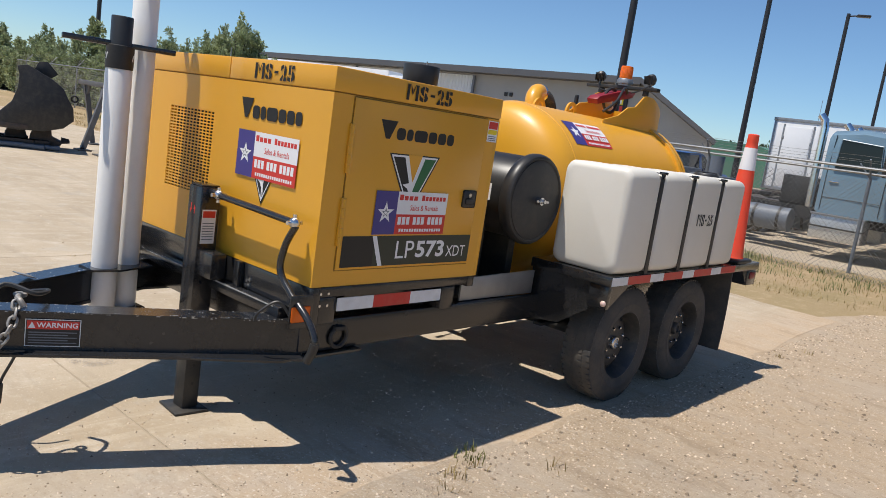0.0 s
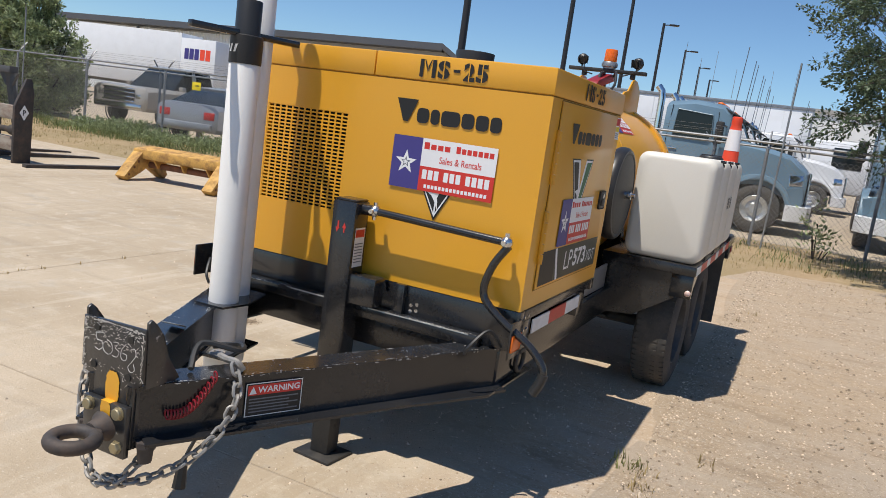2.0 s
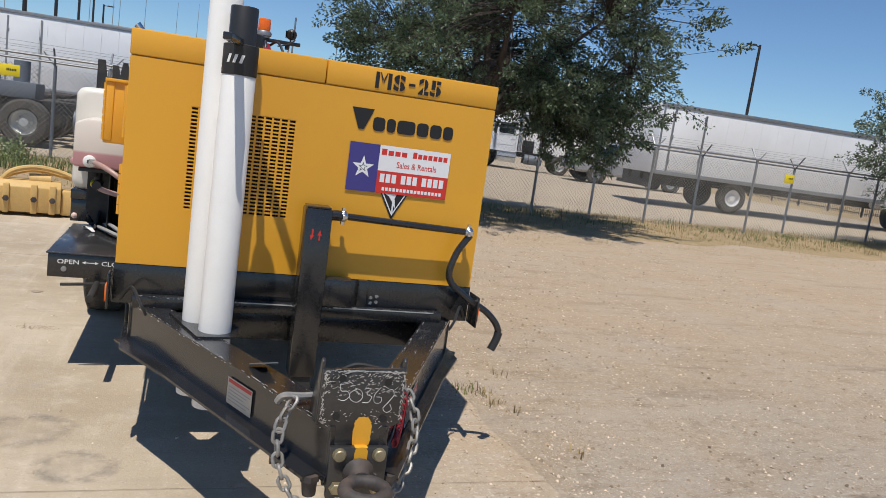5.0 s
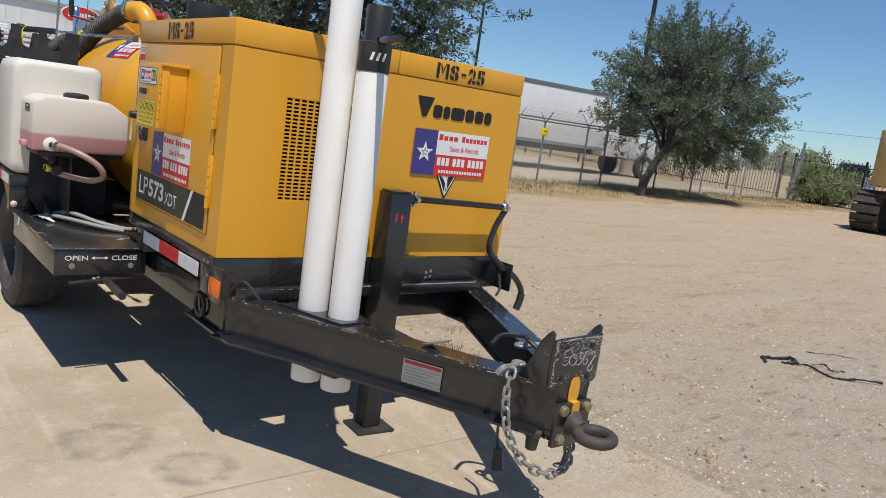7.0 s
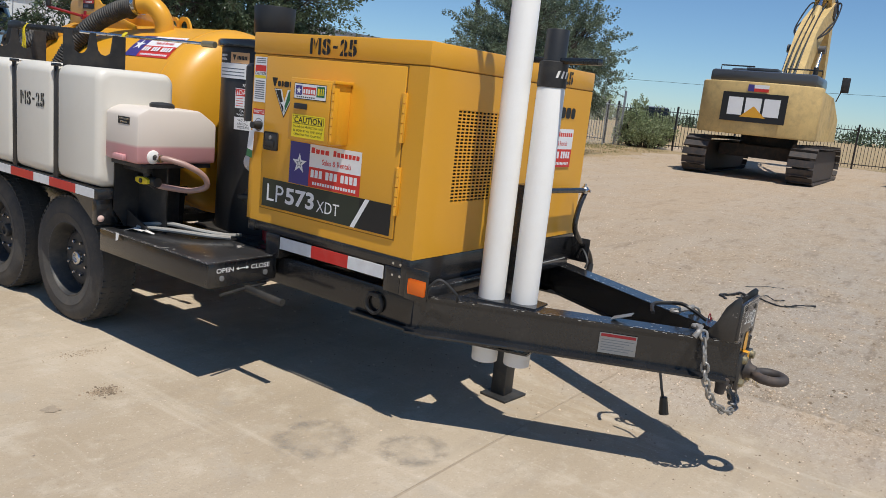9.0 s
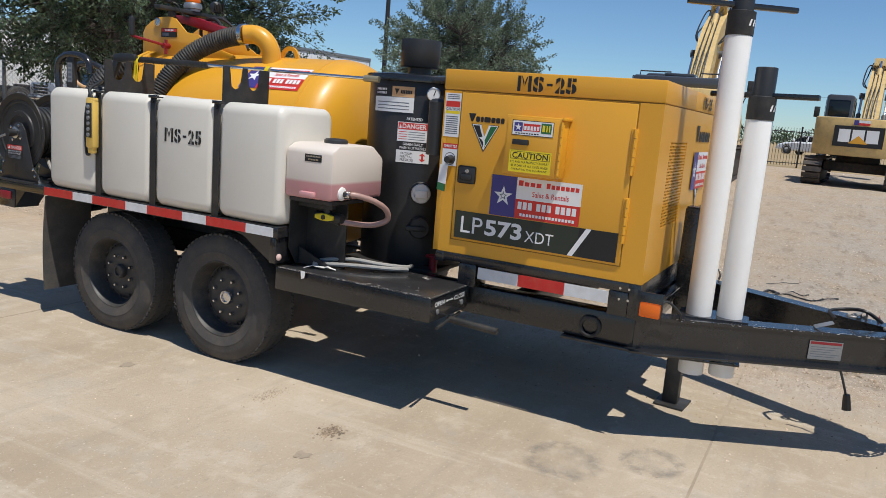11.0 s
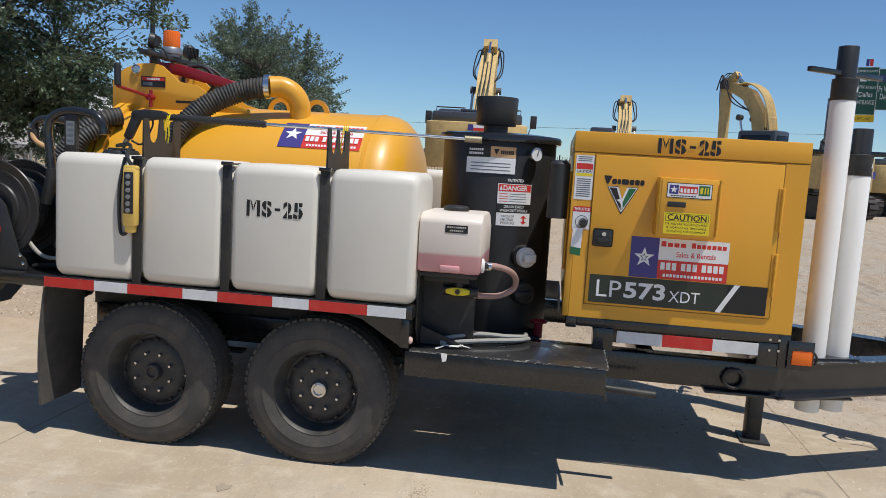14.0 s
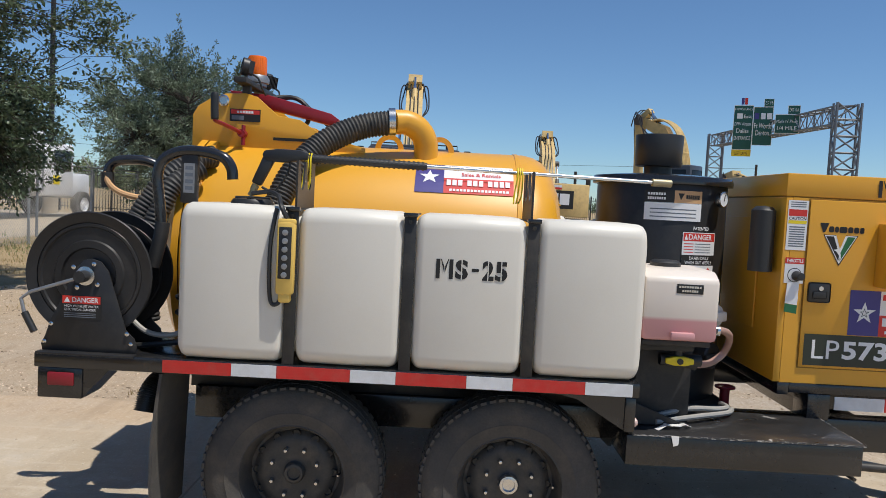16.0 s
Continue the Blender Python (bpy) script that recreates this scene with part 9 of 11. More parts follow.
    prism(bm, [(1.20, -0.92, 2.50), (1.52, -0.90, 2.36), (1.50, -0.90, 2.33), (1.20, -0.92, 2.44)], (0, 1.84, 0), bev=0.008)
    part("sun_visor", bm, CAR_GREY, cab, "dark sun visor")
    for y in (-0.6, -0.2, 0.2, 0.6):
        bm = nb()
        ball(bm, (1.05, y, 2.59), 0.045, 8, sc=(1.6, 1, 0.7))
        part("roof_lamp", bm, ORANGE, cab, "amber roof marker lamp")
    bm = nb()
    box(bm, 3.02, 3.08, -0.52, 0.52, 0.70, 1.34, 0.03)
    gr = part("grille", bm, BLACK_MATT, hd)
    bm = nb()
    sweep(bm, [(3.085, -0.52, 0.70), (3.085, -0.50, 1.34), (3.085, 0.50, 1.34), (3.085, 0.52, 0.70)], 0.022, 8, True)
    part("grille_surround", bm, CHROME, gr)
    for k in range(6):
        bm = nb()
        box(bm, 3.078, 3.092, -0.49, 0.49, 0.76 + 0.095 * k, 0.782 + 0.095 * k)
        part("grille_bar", bm, CHROME, gr)
    bm = nb()
    loft(bm, [[(x, y, 0.34), (x + 0.16, y, 0.36), (x + 0.16, y, 0.66), (x, y, 0.68)] for y, x in ((-1.20, 2.72), (-1.0, 2.98), (-0.4, 3.06), (0.4, 3.06), (1.0, 2.98), (1.20, 2.72))])
    bp = part("bumper", bm, TRUCK_WHITE, th, "pale metal bumper")
    bm = nb()
    box(bm, 3.215, 3.235, -0.10, 0.10, 0.40, 0.55, 0.01)
    part("plate_holder", bm, BLACK_MATT, bp)
    for y in (-0.42, 0.42):
        bm = nb()
        box(bm, -4.2, 3.0, y - 0.05, y + 0.05, 0.68, 0.92)
        part("frame_rail", bm, BLACK_MATT, th)
    bm = nb()
    box(bm, -3.35, -2.35, -0.45, 0.45, 0.92, 1.04, 0.02)
    box(bm, -1.9, -0.4, -0.40, 0.40, 0.92, 0.95)
    part("coupling_plate", bm, IRON, th)
    if load:
        bm = nb()
        box(bm, -3.9, -2.95, -0.9, 0.1, 0.95, 1.38, 0.02)
        box(bm, -2.8, -2.1, -0.9, 0.1, 0.95, 1.28, 0.02)
        rod(bm, (-2.5, -0.2, 1.28), (-2.5, -0.2, 1.72), 0.16, seg=14)
        part("frame_equipment", bm, STEEL_GREY, th, "grey equipment on the frame")
    return th


def box_truck(label, m, length=8.6, cab=True, z1=3.12):
    th = thing("box_truck", label, "truck", m, group="parked trucks")
    z0, w = 0.95, 1.25
    bm = nb()
    box(bm, -length, 0, -w, w, z0, z1, 0.03)
    bx = part("cargo_box", bm, TRUCK_WHITE, th, "white box body")
    for s in (-1, 1):
        for z in (z0 + 0.05, z1 - 0.05):
            bm = nb()
            box(bm, -length - 0.01, 0.01, min(s * w, s * (w + 0.025)), max(s * w, s * (w + 0.025)), z - 0.06, z + 0.06, 0.005)
            part("box_rail", bm, GALV, bx)
        for x in (-length + 0.03, -0.06):
            bm = nb()
            box(bm, x, x + 0.06, min(s * w, s * (w + 0.022)), max(s * w, s * (w + 0.022)), z0 + 0.11, z1 - 0.11, 0.005)
            part("corner_post", bm, GALV, bx)
    for s in (-1, 1):
        bm = nb()
        x = -length + 0.45
        box(bm, x, x + 1.0, min(s * (w + 0.004), s * (w + 0.02)), max(s * (w + 0.004), s * (w + 0.02)), z0 + 0.15, z1 - 0.3, 0.01)
        part("side_door", bm, TRUCK_WHITE, bx)
        bm = nb()
        for dx, dz in ((-0.03, 0.35), (-0.03, 1.1), (-0.03, 1.95), (1.0, 0.5), (1.0, 1.8)):
            box(bm, x + dx, x + dx + 0.06, min(s * (w + 0.004), s * (w + 0.035)), max(s * (w + 0.004), s * (w + 0.035)), z0 + dz, z0 + dz + 0.12, 0.005)
        for xx in (x - 0.06, x + 1.03):
            box(bm, xx, xx + 0.06, min(s * (w + 0.003), s * (w + 0.025)), max(s * (w + 0.003), s * (w + 0.025)), z0 + 0.1, z1 - 0.22)
        part("door_fittings", bm, GALV, bx)
        for x in (-length + 3.0, 2.6):
            if x < 0 or cab:
                road_wheel(th, axis((x, s * 1.0, 0.48), (0, s, 0)), 0.48, 0.3, TRUCK_WHITE)
    for k in range(int(length / 0.6)):
        for s in (-1, 1):
            at = -length + 1.7 + 0.6 * k if k * 0.6 + 1.7 < length else -0.2
            bm = nb()
            rod(bm, (at, s * (w + 0.003), z0 + 0.1), (at, s * (w + 0.003), z1 - 0.1), 0.006, seg=4)
            part("panel_seam", bm, TRUCK_WHITE, bx)
    bm = nb()
    for y in (-0.42, 0.42):
        box(bm, -length, 3.0, y - 0.05, y + 0.05, 0.72, 0.96)
    box(bm, -length - 0.02, -length + 0.1, -1.15, 1.15, 0.5, 0.62)
    box(bm, -length + 0.1, -length + 1.6, -1.0, 1.0, 0.62, 0.95)
    part("chassis", bm, BLACK_MATT, th)
    if cab:
        bm = nb()
        box(bm, 0.12, 2.1, -1.02, 1.02, 0.75, 2.65, 0.10)
        cb = part("cab", bm, TRUCK_WHITE, th)
        bm = nb()
        box(bm, 2.0, 3.3, -0.92, 0.92, 0.70, 1.62, 0.12)
        part("hood", bm, TRUCK_WHITE, th)
        for s in (-1, 1):
            bm = nb()
            box(bm, 0.9, 1.9, min(s * 1.01, s * 1.03), max(s * 1.01, s * 1.03), 1.65, 2.4, 0.02)
            part("side_window", bm, CAR_GLASS, cb)
        bm = nb()
        box(bm, 2.08, 2.115, -0.9, 0.9, 1.65, 2.45, 0.01)
        part("windscreen", bm, CAR_GLASS, cb)
    return th


def E(x, y, yaw, z=0.0):
    return pose(x, y, z + rise(x, y), 0, 0, yaw)


tractor("steel blue day-cab truck parked nose out behind the fence", E(-1.50, 15.55, 0), TRUCK_BLUE, True)
for ty in (18.5, 21.45, 24.4):
    tractor("steel blue day-cab truck parked in the row", E(-1.50, ty, 0), TRUCK_BLUE)
tractor("white day-cab truck at the end of the row", E(-0.4, 27.2, 0), TRUCK_WHITE)
tractor("pale blue truck facing the fence behind the oak", E(3.80, 17.2, -92), TRUCK_BLUE)
tractor("white truck parked across the lot", E(15.5, 33.5, 160), TRUCK_WHITE)
tractor("white truck parked across the lot", E(11.5, 37.0, 160), TRUCK_WHITE)
box_truck("white box truck parked side on behind the fence", E(21.75, 17.55, -6), 8.6)
box_truck("white box truck parked beyond the row of trucks", E(1.25, 29.7, 0), 8.7, True, 3.68)
car("silver sedan parked behind the fence", "car", E(-13.5, 14.6, 100), CAR_SILVER, "sedan")
car("pale tan pickup parked behind the fence", "pickup truck", E(-18.2, 17.0, -80), CAR_TAN, "pickup")
car("dark grey pickup parked behind the fence", "pickup truck", E(-16.2, 19.4, 20), CAR_GREY, "pickup")
car("white pickup across the lot", "pickup truck", E(-21.9, 36.0, 0), TRUCK_WHITE, "pickup")
car("dark car across the lot", "car", E(-17.9, 37.0, 80), CAR_GREY, "suv")
car("faded red van beyond the fence", "van", E(-13.1, 27.6, 86), CAR_RED, "suv")
car("bright blue pickup beyond the fence", "pickup truck", E(-10.8, 28.2, 88), CAR_BLUE, "pickup")
car("silver pickup across the lot", "pickup truck", E(19.0, 28.2, 172), CAR_SILVER, "pickup")
car("pale blue van across the lot", "van", E(10.6, 31.5, 20), TRUCK_BLUE, "suv")
car("dark car on the road beyond the iron fence", "car", E(78.0, -8.0, 60), CAR_GREY, "suv")
car("white car on the road beyond the iron fence", "car", E(60.0, 1.5, 60), TRUCK_WHITE, "sedan")
car("teal pickup on the road beyond the fence", "pickup truck", E(47.0, 17.5, 30), STEEL_GREY, "pickup")


# ---- excavators ----
def excavator(label, m, boom, size=1.0, sign=True, cab_side=1, cover=True, cab_top=2.95, aside=0.0, bend=None, half=0.30):
    """x points where the boom points; the counterweight faces -x."""
    th = thing("excavator", label, "excavator", m @ Matrix.Diagonal((size, size, size, 1)), group="parked excavators")
    for s in (-1, 1):
        y0, y1 = s * 1.0, s * 1.62
        L, R = 2.15, 0.46
        n = 44
        prof = []
        per = 4 * L + 2 * math.pi * R
        bm = nb()
        core = [(L + R * 0.86 * math.cos(a), R + R * 0.86 * math.sin(a)) for a in [-1.571 + 3.1416 * k / 10 for k in range(11)]] + [(-L + R * 0.86 * math.cos(a), R + R * 0.86 * math.sin(a)) for a in [1.571 + 3.1416 * k / 10 for k in range(11)]]
        prism(bm, [(a, min(y0, y1) + 0.12, b) for a, b in core], (0, abs(y1 - y0) - 0.24, 0))
        tr = part("track_frame", bm, IRON, th, "dirty steel track frame")
        shoes = 52
        for k in range(shoes):
            d = per * k / shoes
            if d < 2 * L:
                p, ang = (-L + d, 2 * R), 0
            elif d < 2 * L + math.pi * R:
                a = (d - 2 * L) / R
                p, ang = (L + R * math.sin(a), R + R * math.cos(a)), -a
            elif d < 4 * L + math.pi * R:
                p, ang = (L - (d - 2 * L - math.pi * R), 0.0), math.pi
            else:
                a = (d - 4 * L - math.pi * R) / R
                p, ang = (-L - R * math.sin(a), R - R * math.cos(a)), math.pi - a
            bm = nb()
            mm = Matrix.Translation((p[0], (y0 + y1) / 2, p[1] + 0.02)) @ Matrix.Rotation(-ang, 4, "Y")
            box(bm, -0.09, 0.09, -0.31, 0.31, -0.02, 0.015, m=mm)
            box(bm, -0.085, -0.06, -0.31, 0.31, 0.015, 0.045, m=mm)
            part("track_shoe", bm, IRON, tr)
    bm = nb()
    box(bm, -1.2, 1.2, -1.05, 1.05, 0.5, 0.85, 0.05)
    rod(bm, (0, 0, 0.8), (0, 0, 1.12), 0.75, seg=28)
    part("undercarriage", bm, IRON, th)
    bm = nb()
    loft(bm, [[(x, -1.42, z0), (x, 1.42, z0), (x, 1.42, z1), (x, -1.42, z1)] for x, z0, z1 in ((-2.0, 1.12, 2.35), (0.2, 1.12, 2.30), (1.9, 1.12, 1.75), (2.05, 1.12, 1.4))])
    part("house", bm, DUSTY_YELLOW, th, "faded yellow machine house")
    bm = nb()
    n = 12
    arcp = [(-2.0 - 0.75 * math.cos(a), 1.45 * math.sin(a) / math.sin(1.2), 1.10) for a in [-1.2 + 2.4 * k / n for k in range(n + 1)]]
    prism(bm, [(-1.95, -1.47, 1.10)] + arcp + [(-1.95, 1.47, 1.10)], (0, 0, 1.32), bev=0.05)
    part("counterweight", bm, DUSTY_YELLOW, th, "rounded yellow counterweight")
    bm = nb()
    if cover:
        box(bm, -2.3, -0.6, -1.3, 1.3, 2.40, 2.72, 0.08)
        box(bm, -2.0, -1.2, -0.3, 0.5, 2.72, 2.82, 0.03)
    else:
        box(bm, -1.9, -0.6, -0.6, 1.25, 2.32, 2.46, 0.05)
    part("engine_cover", bm, CAR_GREY, th, "dark engine cover")
    if cover:
        for ya, yb in ((-1.25, -0.4), (0.4, 1.25)):
            bm = nb()
            sweep(bm, [(-1.5, ya, 2.6), (-1.5, ya, 2.88), (-1.5, yb, 2.88), (-1.5, yb, 2.6)], 0.02, 6)
            part("handrail", bm, BLACK_MATT, th)
    bm = nb()
    rod(bm, (-0.9, -1.0, 2.3), (-0.9, -1.0, 3.0), 0.06, seg=10)
    part("exhaust_pipe", bm, BLACK_MATT, th)
    for s in (-1, 1):
        bm = nb()
        sweep(bm, [(0.0, s * 1.50, 2.2), (0.0, s * 1.62, 2.6)], 0.015, 5)
        box(bm, -0.04, 0.04, s * 1.66 - 0.10, s * 1.66 + 0.10, 2.45, 2.85, 0.02)
        part("side_mirror", bm, BLACK_MATT, th)
    if sign:
        its = [("r", INK, -0.78, -0.36, 0.78, 0.36), ("r", WHITE, -0.62, -0.20, -0.26, 0.24), ("r", WHITE, -0.20, -0.20, 0.18, 0.24), ("r", WHITE, 0.24, -0.20, 0.62, 0.24), ("p", YELLOW, [(-0.30, -0.24), (0.32, -0.24), (0.01, 0.04)])]
        decal("rear_panel_emblem", th, facing((-2.76, 0, 1.78), (0, -1, 0), (0, 0, 1)), its, [INK, WHITE, YELLOW], "black panel with plain white blocks")
        decal("small_dealer_sign", th, facing((-2.76, 0, 2.25), (0, -1, 0), (0, 0, 1)), [("r", WHITE, -0.2, -0.07, 0.3, 0.10), ("r", RED, -0.05, -0.07, 0.3, 0.01), ("r", BLUE, -0.2, -0.07, -0.05, 0.10)], [WHITE, RED, BLUE], "small star sign")
    else:
        decal("rear_panel_emblem", th, facing((-2.76, 0, 1.75), (0, -1, 0), (0, 0, 1)), bars(BLUE, -0.85, -0.14, 0.85, 0.14, 7, 0.2), [BLUE], "row of dark blue blocks")
    bm = nb()
    cy = cab_side * 0.92
    box(bm, 0.1, 1.85, cy - 0.48, cy + 0.48, 1.15, cab_top, 0.10)
    cb = part("cab", bm, CAR_GREY, th, "dark cab frame")
    bm = nb()
    for s in (-1, 1):
        box(bm, 0.3, 1.65, cy + s * 0.485 - 0.006, cy + s * 0.485 + 0.006, 1.75, cab_top - 0.2, 0.02)
    box(bm, 0.094, 0.106, cy - 0.36, cy + 0.36, cab_top - 0.95, cab_top - 0.2, 0.02)
    box(bm, 1.845, 1.857, cy - 0.38, cy + 0.38, 1.5, 2.8, 0.02)
    part("cab_glass", bm, CAR_GLASS, cb)

    def limb(name, pts, hs_, w):
        bm = nb()
        secs = []
        for i, (p, h) in enumerate(zip(pts, hs_)):
            a = Vector(pts[max(i - 1, 0)])
            b = Vector(pts[min(i + 1, len(pts) - 1)])
            t = (b - a).normalized()
            nrm = Vector((-t.z, 0, t.x))
            q = Vector(p)
            secs.append([tuple(q + nrm * h + Vector((0, -w, 0))), tuple(q + nrm * h + Vector((0, w, 0))), tuple(q - nrm * h + Vector((0, w, 0))), tuple(q - nrm * h + Vector((0, -w, 0)))])
        loft(bm, secs)
        return part(name, bm, DUSTY_YELLOW, th, "worn yellow " + name)
    (bx, bz), (ex, ez), (sx, sz) = boom
    y = -0.1 * cab_side + aside
    limb("boom", [(1.6, y, 1.9), (bend[0] - 0.28, y, bend[1] - 0.75), (bend[0] + 0.28, y, bend[1] + 0.12), (bx, y, bz)] if bend else [(1.6, y, 1.9), (1.6 + (bx - 1.6) * 0.5 - 0.35, y, 1.9 + (bz - 1.9) * 0.5 + 0.35), (1.6 + (bx - 1.6) * 0.62 - 0.2, y, 1.9 + (bz - 1.9) * 0.66 + 0.25), (bx, y, bz)], [0.24, 0.30, 0.27, 0.17] if bend else [0.30, 0.42, 0.40, 0.24], half)
    limb("stick", [(ex, y, ez), (bx + 0.05, y, bz), (sx, y, sz)], [0.11, 0.20, 0.13] if bend else [0.16, 0.34, 0.18], half - 0.04)
    for s in (-1, 1):
        bm = nb()
        mid = Vector((1.6 + (bx - 1.6) * 0.52 - 0.1, y + s * 0.46, 1.9 + (bz - 1.9) * 0.54 + 0.1))
        foot = Vector((1.9, y + s * 0.46, 1.5))
        rod(bm, foot, foot.lerp(mid, 0.62), 0.09, seg=12)
        rod(bm, foot.lerp(mid, 0.6), mid, 0.05, seg=10, mi=1)
        lathe(bm, [(0.0, -0.10), (0.13, -0.10), (0.13, 0.10), (0.0, 0.10)], axis(mid, (0, 1, 0)), 16)
        part("boom_cylinder", bm, [DARK_STEEL, CHROME], th, "dark hydraulic cylinder")
        # hoses that bow out beside the boom's elbow
        for k in range(2):
            bm = nb()
            side = y + s * (0.34 + 0.07 * k)
            pts = [(mid.x - 0.3, y + s * 0.30, mid.z + 0.3), (mid.x + 0.25 + 0.2 * k, side + s * 0.12, mid.z + (bz - mid.z) * 0.45), (bx - 0.25, side + s * 0.10, bz - 0.25 + 0.3 * k), (bx + 0.1, side - s * 0.04, bz + 0.34 - 0.12 * k), (bx + 0.35, y + s * 0.28, bz - 0.3)]
            sweep(bm, spline(pts, 6), 0.026, 6)
            part("hydraulic_hose", bm, PLASTIC_BLACK, th)
    bm = nb()
    for yo in (-0.30, 0.30):
        prism(bm, [(bx - 0.28, y + yo - 0.04, bz - 0.30), (bx + 0.16, y + yo - 0.04, bz - 0.24), (bx + 0.18, y + yo - 0.04, bz + 0.05), (bx - 0.05, y + yo - 0.04, bz + 0.24), (bx - 0.26, y + yo - 0.04, bz + 0.10)], (0, 0.08, 0), bev=0.015)
    part("linkage_plate", bm, IRON, th)
    bm = nb()
    a, b = Vector((1.6 + (bx - 1.6) * 0.5, y, 1.9 + (bz - 1.9) * 0.5 + 0.85)), Vector((ex, y, ez))
    rod(bm, a, a.lerp(b, 0.6), 0.10, seg=12)
    rod(bm, a.lerp(b, 0.55), b, 0.055, seg=10, mi=1)
    part("stick_cylinder", bm, [DUSTY_YELLOW, CHROME], th)
    for k in range(3):
        bm = nb()
        yy = y - 0.14 + 0.14 * k
        pts = [(1.2, yy, 2.2), (1.6 + (bx - 1.6) * 0.4 - 0.6, yy, 1.9 + (bz - 1.9) * 0.45 + 0.55), (bx - 0.4, yy, bz + 0.32), (bx + 0.25, yy * 1.0 + (k - 2) * 0.06, bz + 0.1), (sx + (bx - sx) * 0.6 + 0.2, yy, sz + (bz - sz) * 0.6)]
        sweep(bm, spline(pts, 5), 0.022, 6)
        part("hydraulic_hose", bm, PLASTIC_BLACK, th)
    if bend:
        # steel pipes run up the boom's back in a row, held by clamps
        for k in range(6):
            bm = nb()
            yy = y + half * (-1.25 + 0.5 * k)
            sweep(bm, spline([(1.05, yy, 2.1), (bend[0] - 0.85, yy, bend[1] - 0.75), (bend[0] - 0.42, yy, bend[1] + 0.20), (bend[0] + 0.25, yy, bend[1] + 0.62), (bend[0] + 0.8, y + (yy - y) * 0.7, bend[1] + 0.60)], 6), 0.040, 6)
            part("boom_pipe", bm, DUSTY_YELLOW, th, "yellow hydraulic pipe")
        for f in (0.25, 0.6, 0.95):
            bm = nb()
            px, pz = 1.05 + (bend[0] - 1.90) * f, 2.1 + (bend[1] - 2.85) * f
            box(bm, px - 0.05, px + 0.05, y - half * 1.35, y + half * 1.35, pz - 0.05, pz + 0.05, 0.01)
            part("pipe_clamp", bm, DUSTY_YELLOW, th)
    bm = nb()
    prism(bm, [(sx - 0.1, y - 0.55, sz), (sx + 0.5, y - 0.55, sz - 0.5), (sx + 0.2, y - 0.55, sz - 1.2), (sx - 0.7, y - 0.55, sz - 1.1), (sx - 0.6, y - 0.55, sz - 0.4)], (0, 1.1, 0), bev=0.03)
    part("bucket", bm, IRON, th)
    return th


excavator("yellow crawler excavator with its boom raised, seen from behind", E(20.4, 3.72, 3), ((6.0, 5.45), (5.2, 5.85), (7.2, 2.6)), 1.03, aside=0.18)
excavator("yellow crawler excavator with its boom raised, seen from behind", E(24.2, -1.15, -3), ((5.1, 4.7), (4.2, 5.0), (6.1, 1.8)), 0.86, True, 1, False, 3.35)
excavator("yellow crawler excavator with a bent boom across the yard", E(27.0, -8.05, 40), ((3.75, 5.45), (3.25, 5.85), (3.75, 2.4)), 0.97, False, 1, False, 3.3, bend=(2.25, 4.75), half=0.2)
excavator("yellow crawler excavator parked at the far end", E(32.5, -13.2, 8), ((5.6, 3.6), (4.7, 3.9), (6.6, 1.9)), 0.9, False)

# ---- attachments lying on the concrete ----
bk = thing("digging_bucket", "black steel digging bucket resting on smaller parts on the concrete", "bucket", pose(-11.45, 3.32, 0, 0, 0, 70))
outline = [(-0.31, 1.44), (-0.15, 1.48), (0.25, 1.28), (0.43, 1.15), (0.52, 0.97), (0.61, 0.81), (0.63, 0.59), (0.47, 0.44), (0.17, 0.35), (-0.26, 0.33), (-0.70, 0.36), (-0.60, 0.55), (-0.37, 0.80), (-0.28, 1.07), (-0.27, 1.29)]
for y in (0.0, 0.98):
    bm = nb()
    prism(bm, [(a, y, c) for a, c in outline], (0, 0.035, 0), bev=0.008)
    part("side_plate", bm, BLACK_MATT, bk)
back = [(-0.12, 1.45), (0.24, 1.26), (0.41, 1.13), (0.50, 0.96), (0.59, 0.80), (0.61, 0.60), (0.46, 0.455), (0.17, 0.365), (-0.26, 0.345), (-0.66, 0.375)]
bm = nb()
shrunk = [(a * 0.95 - 0.01, c * 0.96 + 0.03) for a, c in back]
prism(bm, [(a, 0.035, c) for a, c in back] + [(a, 0.035, c) for a, c in shrunk[::-1]], (0, 0.945, 0))
part("shell", bm, BLACK_MATT, bk)
bm = nb()
box(bm, -0.66, -0.10, -0.012, 0.0, 0.36, 0.44, 0.004)
part("wear_strip", bm, IRON, bk)
bm = nb()
sweep(bm, [(0.63 + 0.055 * math.cos(6.283 * k / 16), 0.3, 0.98 + 0.055 * math.sin(6.283 * k / 16)) for k in range(16)], 0.016, 8, True)
part("lifting_eye", bm, BLACK_MATT, bk)
for y in (0.30, 0.62):
    bm = nb()
    prism(bm, [(-0.05, y, 1.40), (0.20, y, 1.27), (0.34, y, 1.38), (0.16, y, 1.58), (0.02, y, 1.56)], (0, 0.05, 0), bev=0.006)
    part("mount_ear", bm, BLACK_MATT, bk)
for k in range(5):
    bm = nb()
    y = 0.05 + 0.21 * k
    prism(bm, [(-0.66, y - 0.05, 0.33), (-0.92, y - 0.015, 0.33), (-0.92, y + 0.015, 0.33), (-0.66, y + 0.05, 0.33)], (0, 0, 0.06), bev=0.006)
    part("tooth", bm, IRON, bk)
sb = thing("small_bucket", "small dark toothed bucket under the large one", "bucket", pose(-11.75, 3.62, 0, 0, 0, 70))
bm = nb()
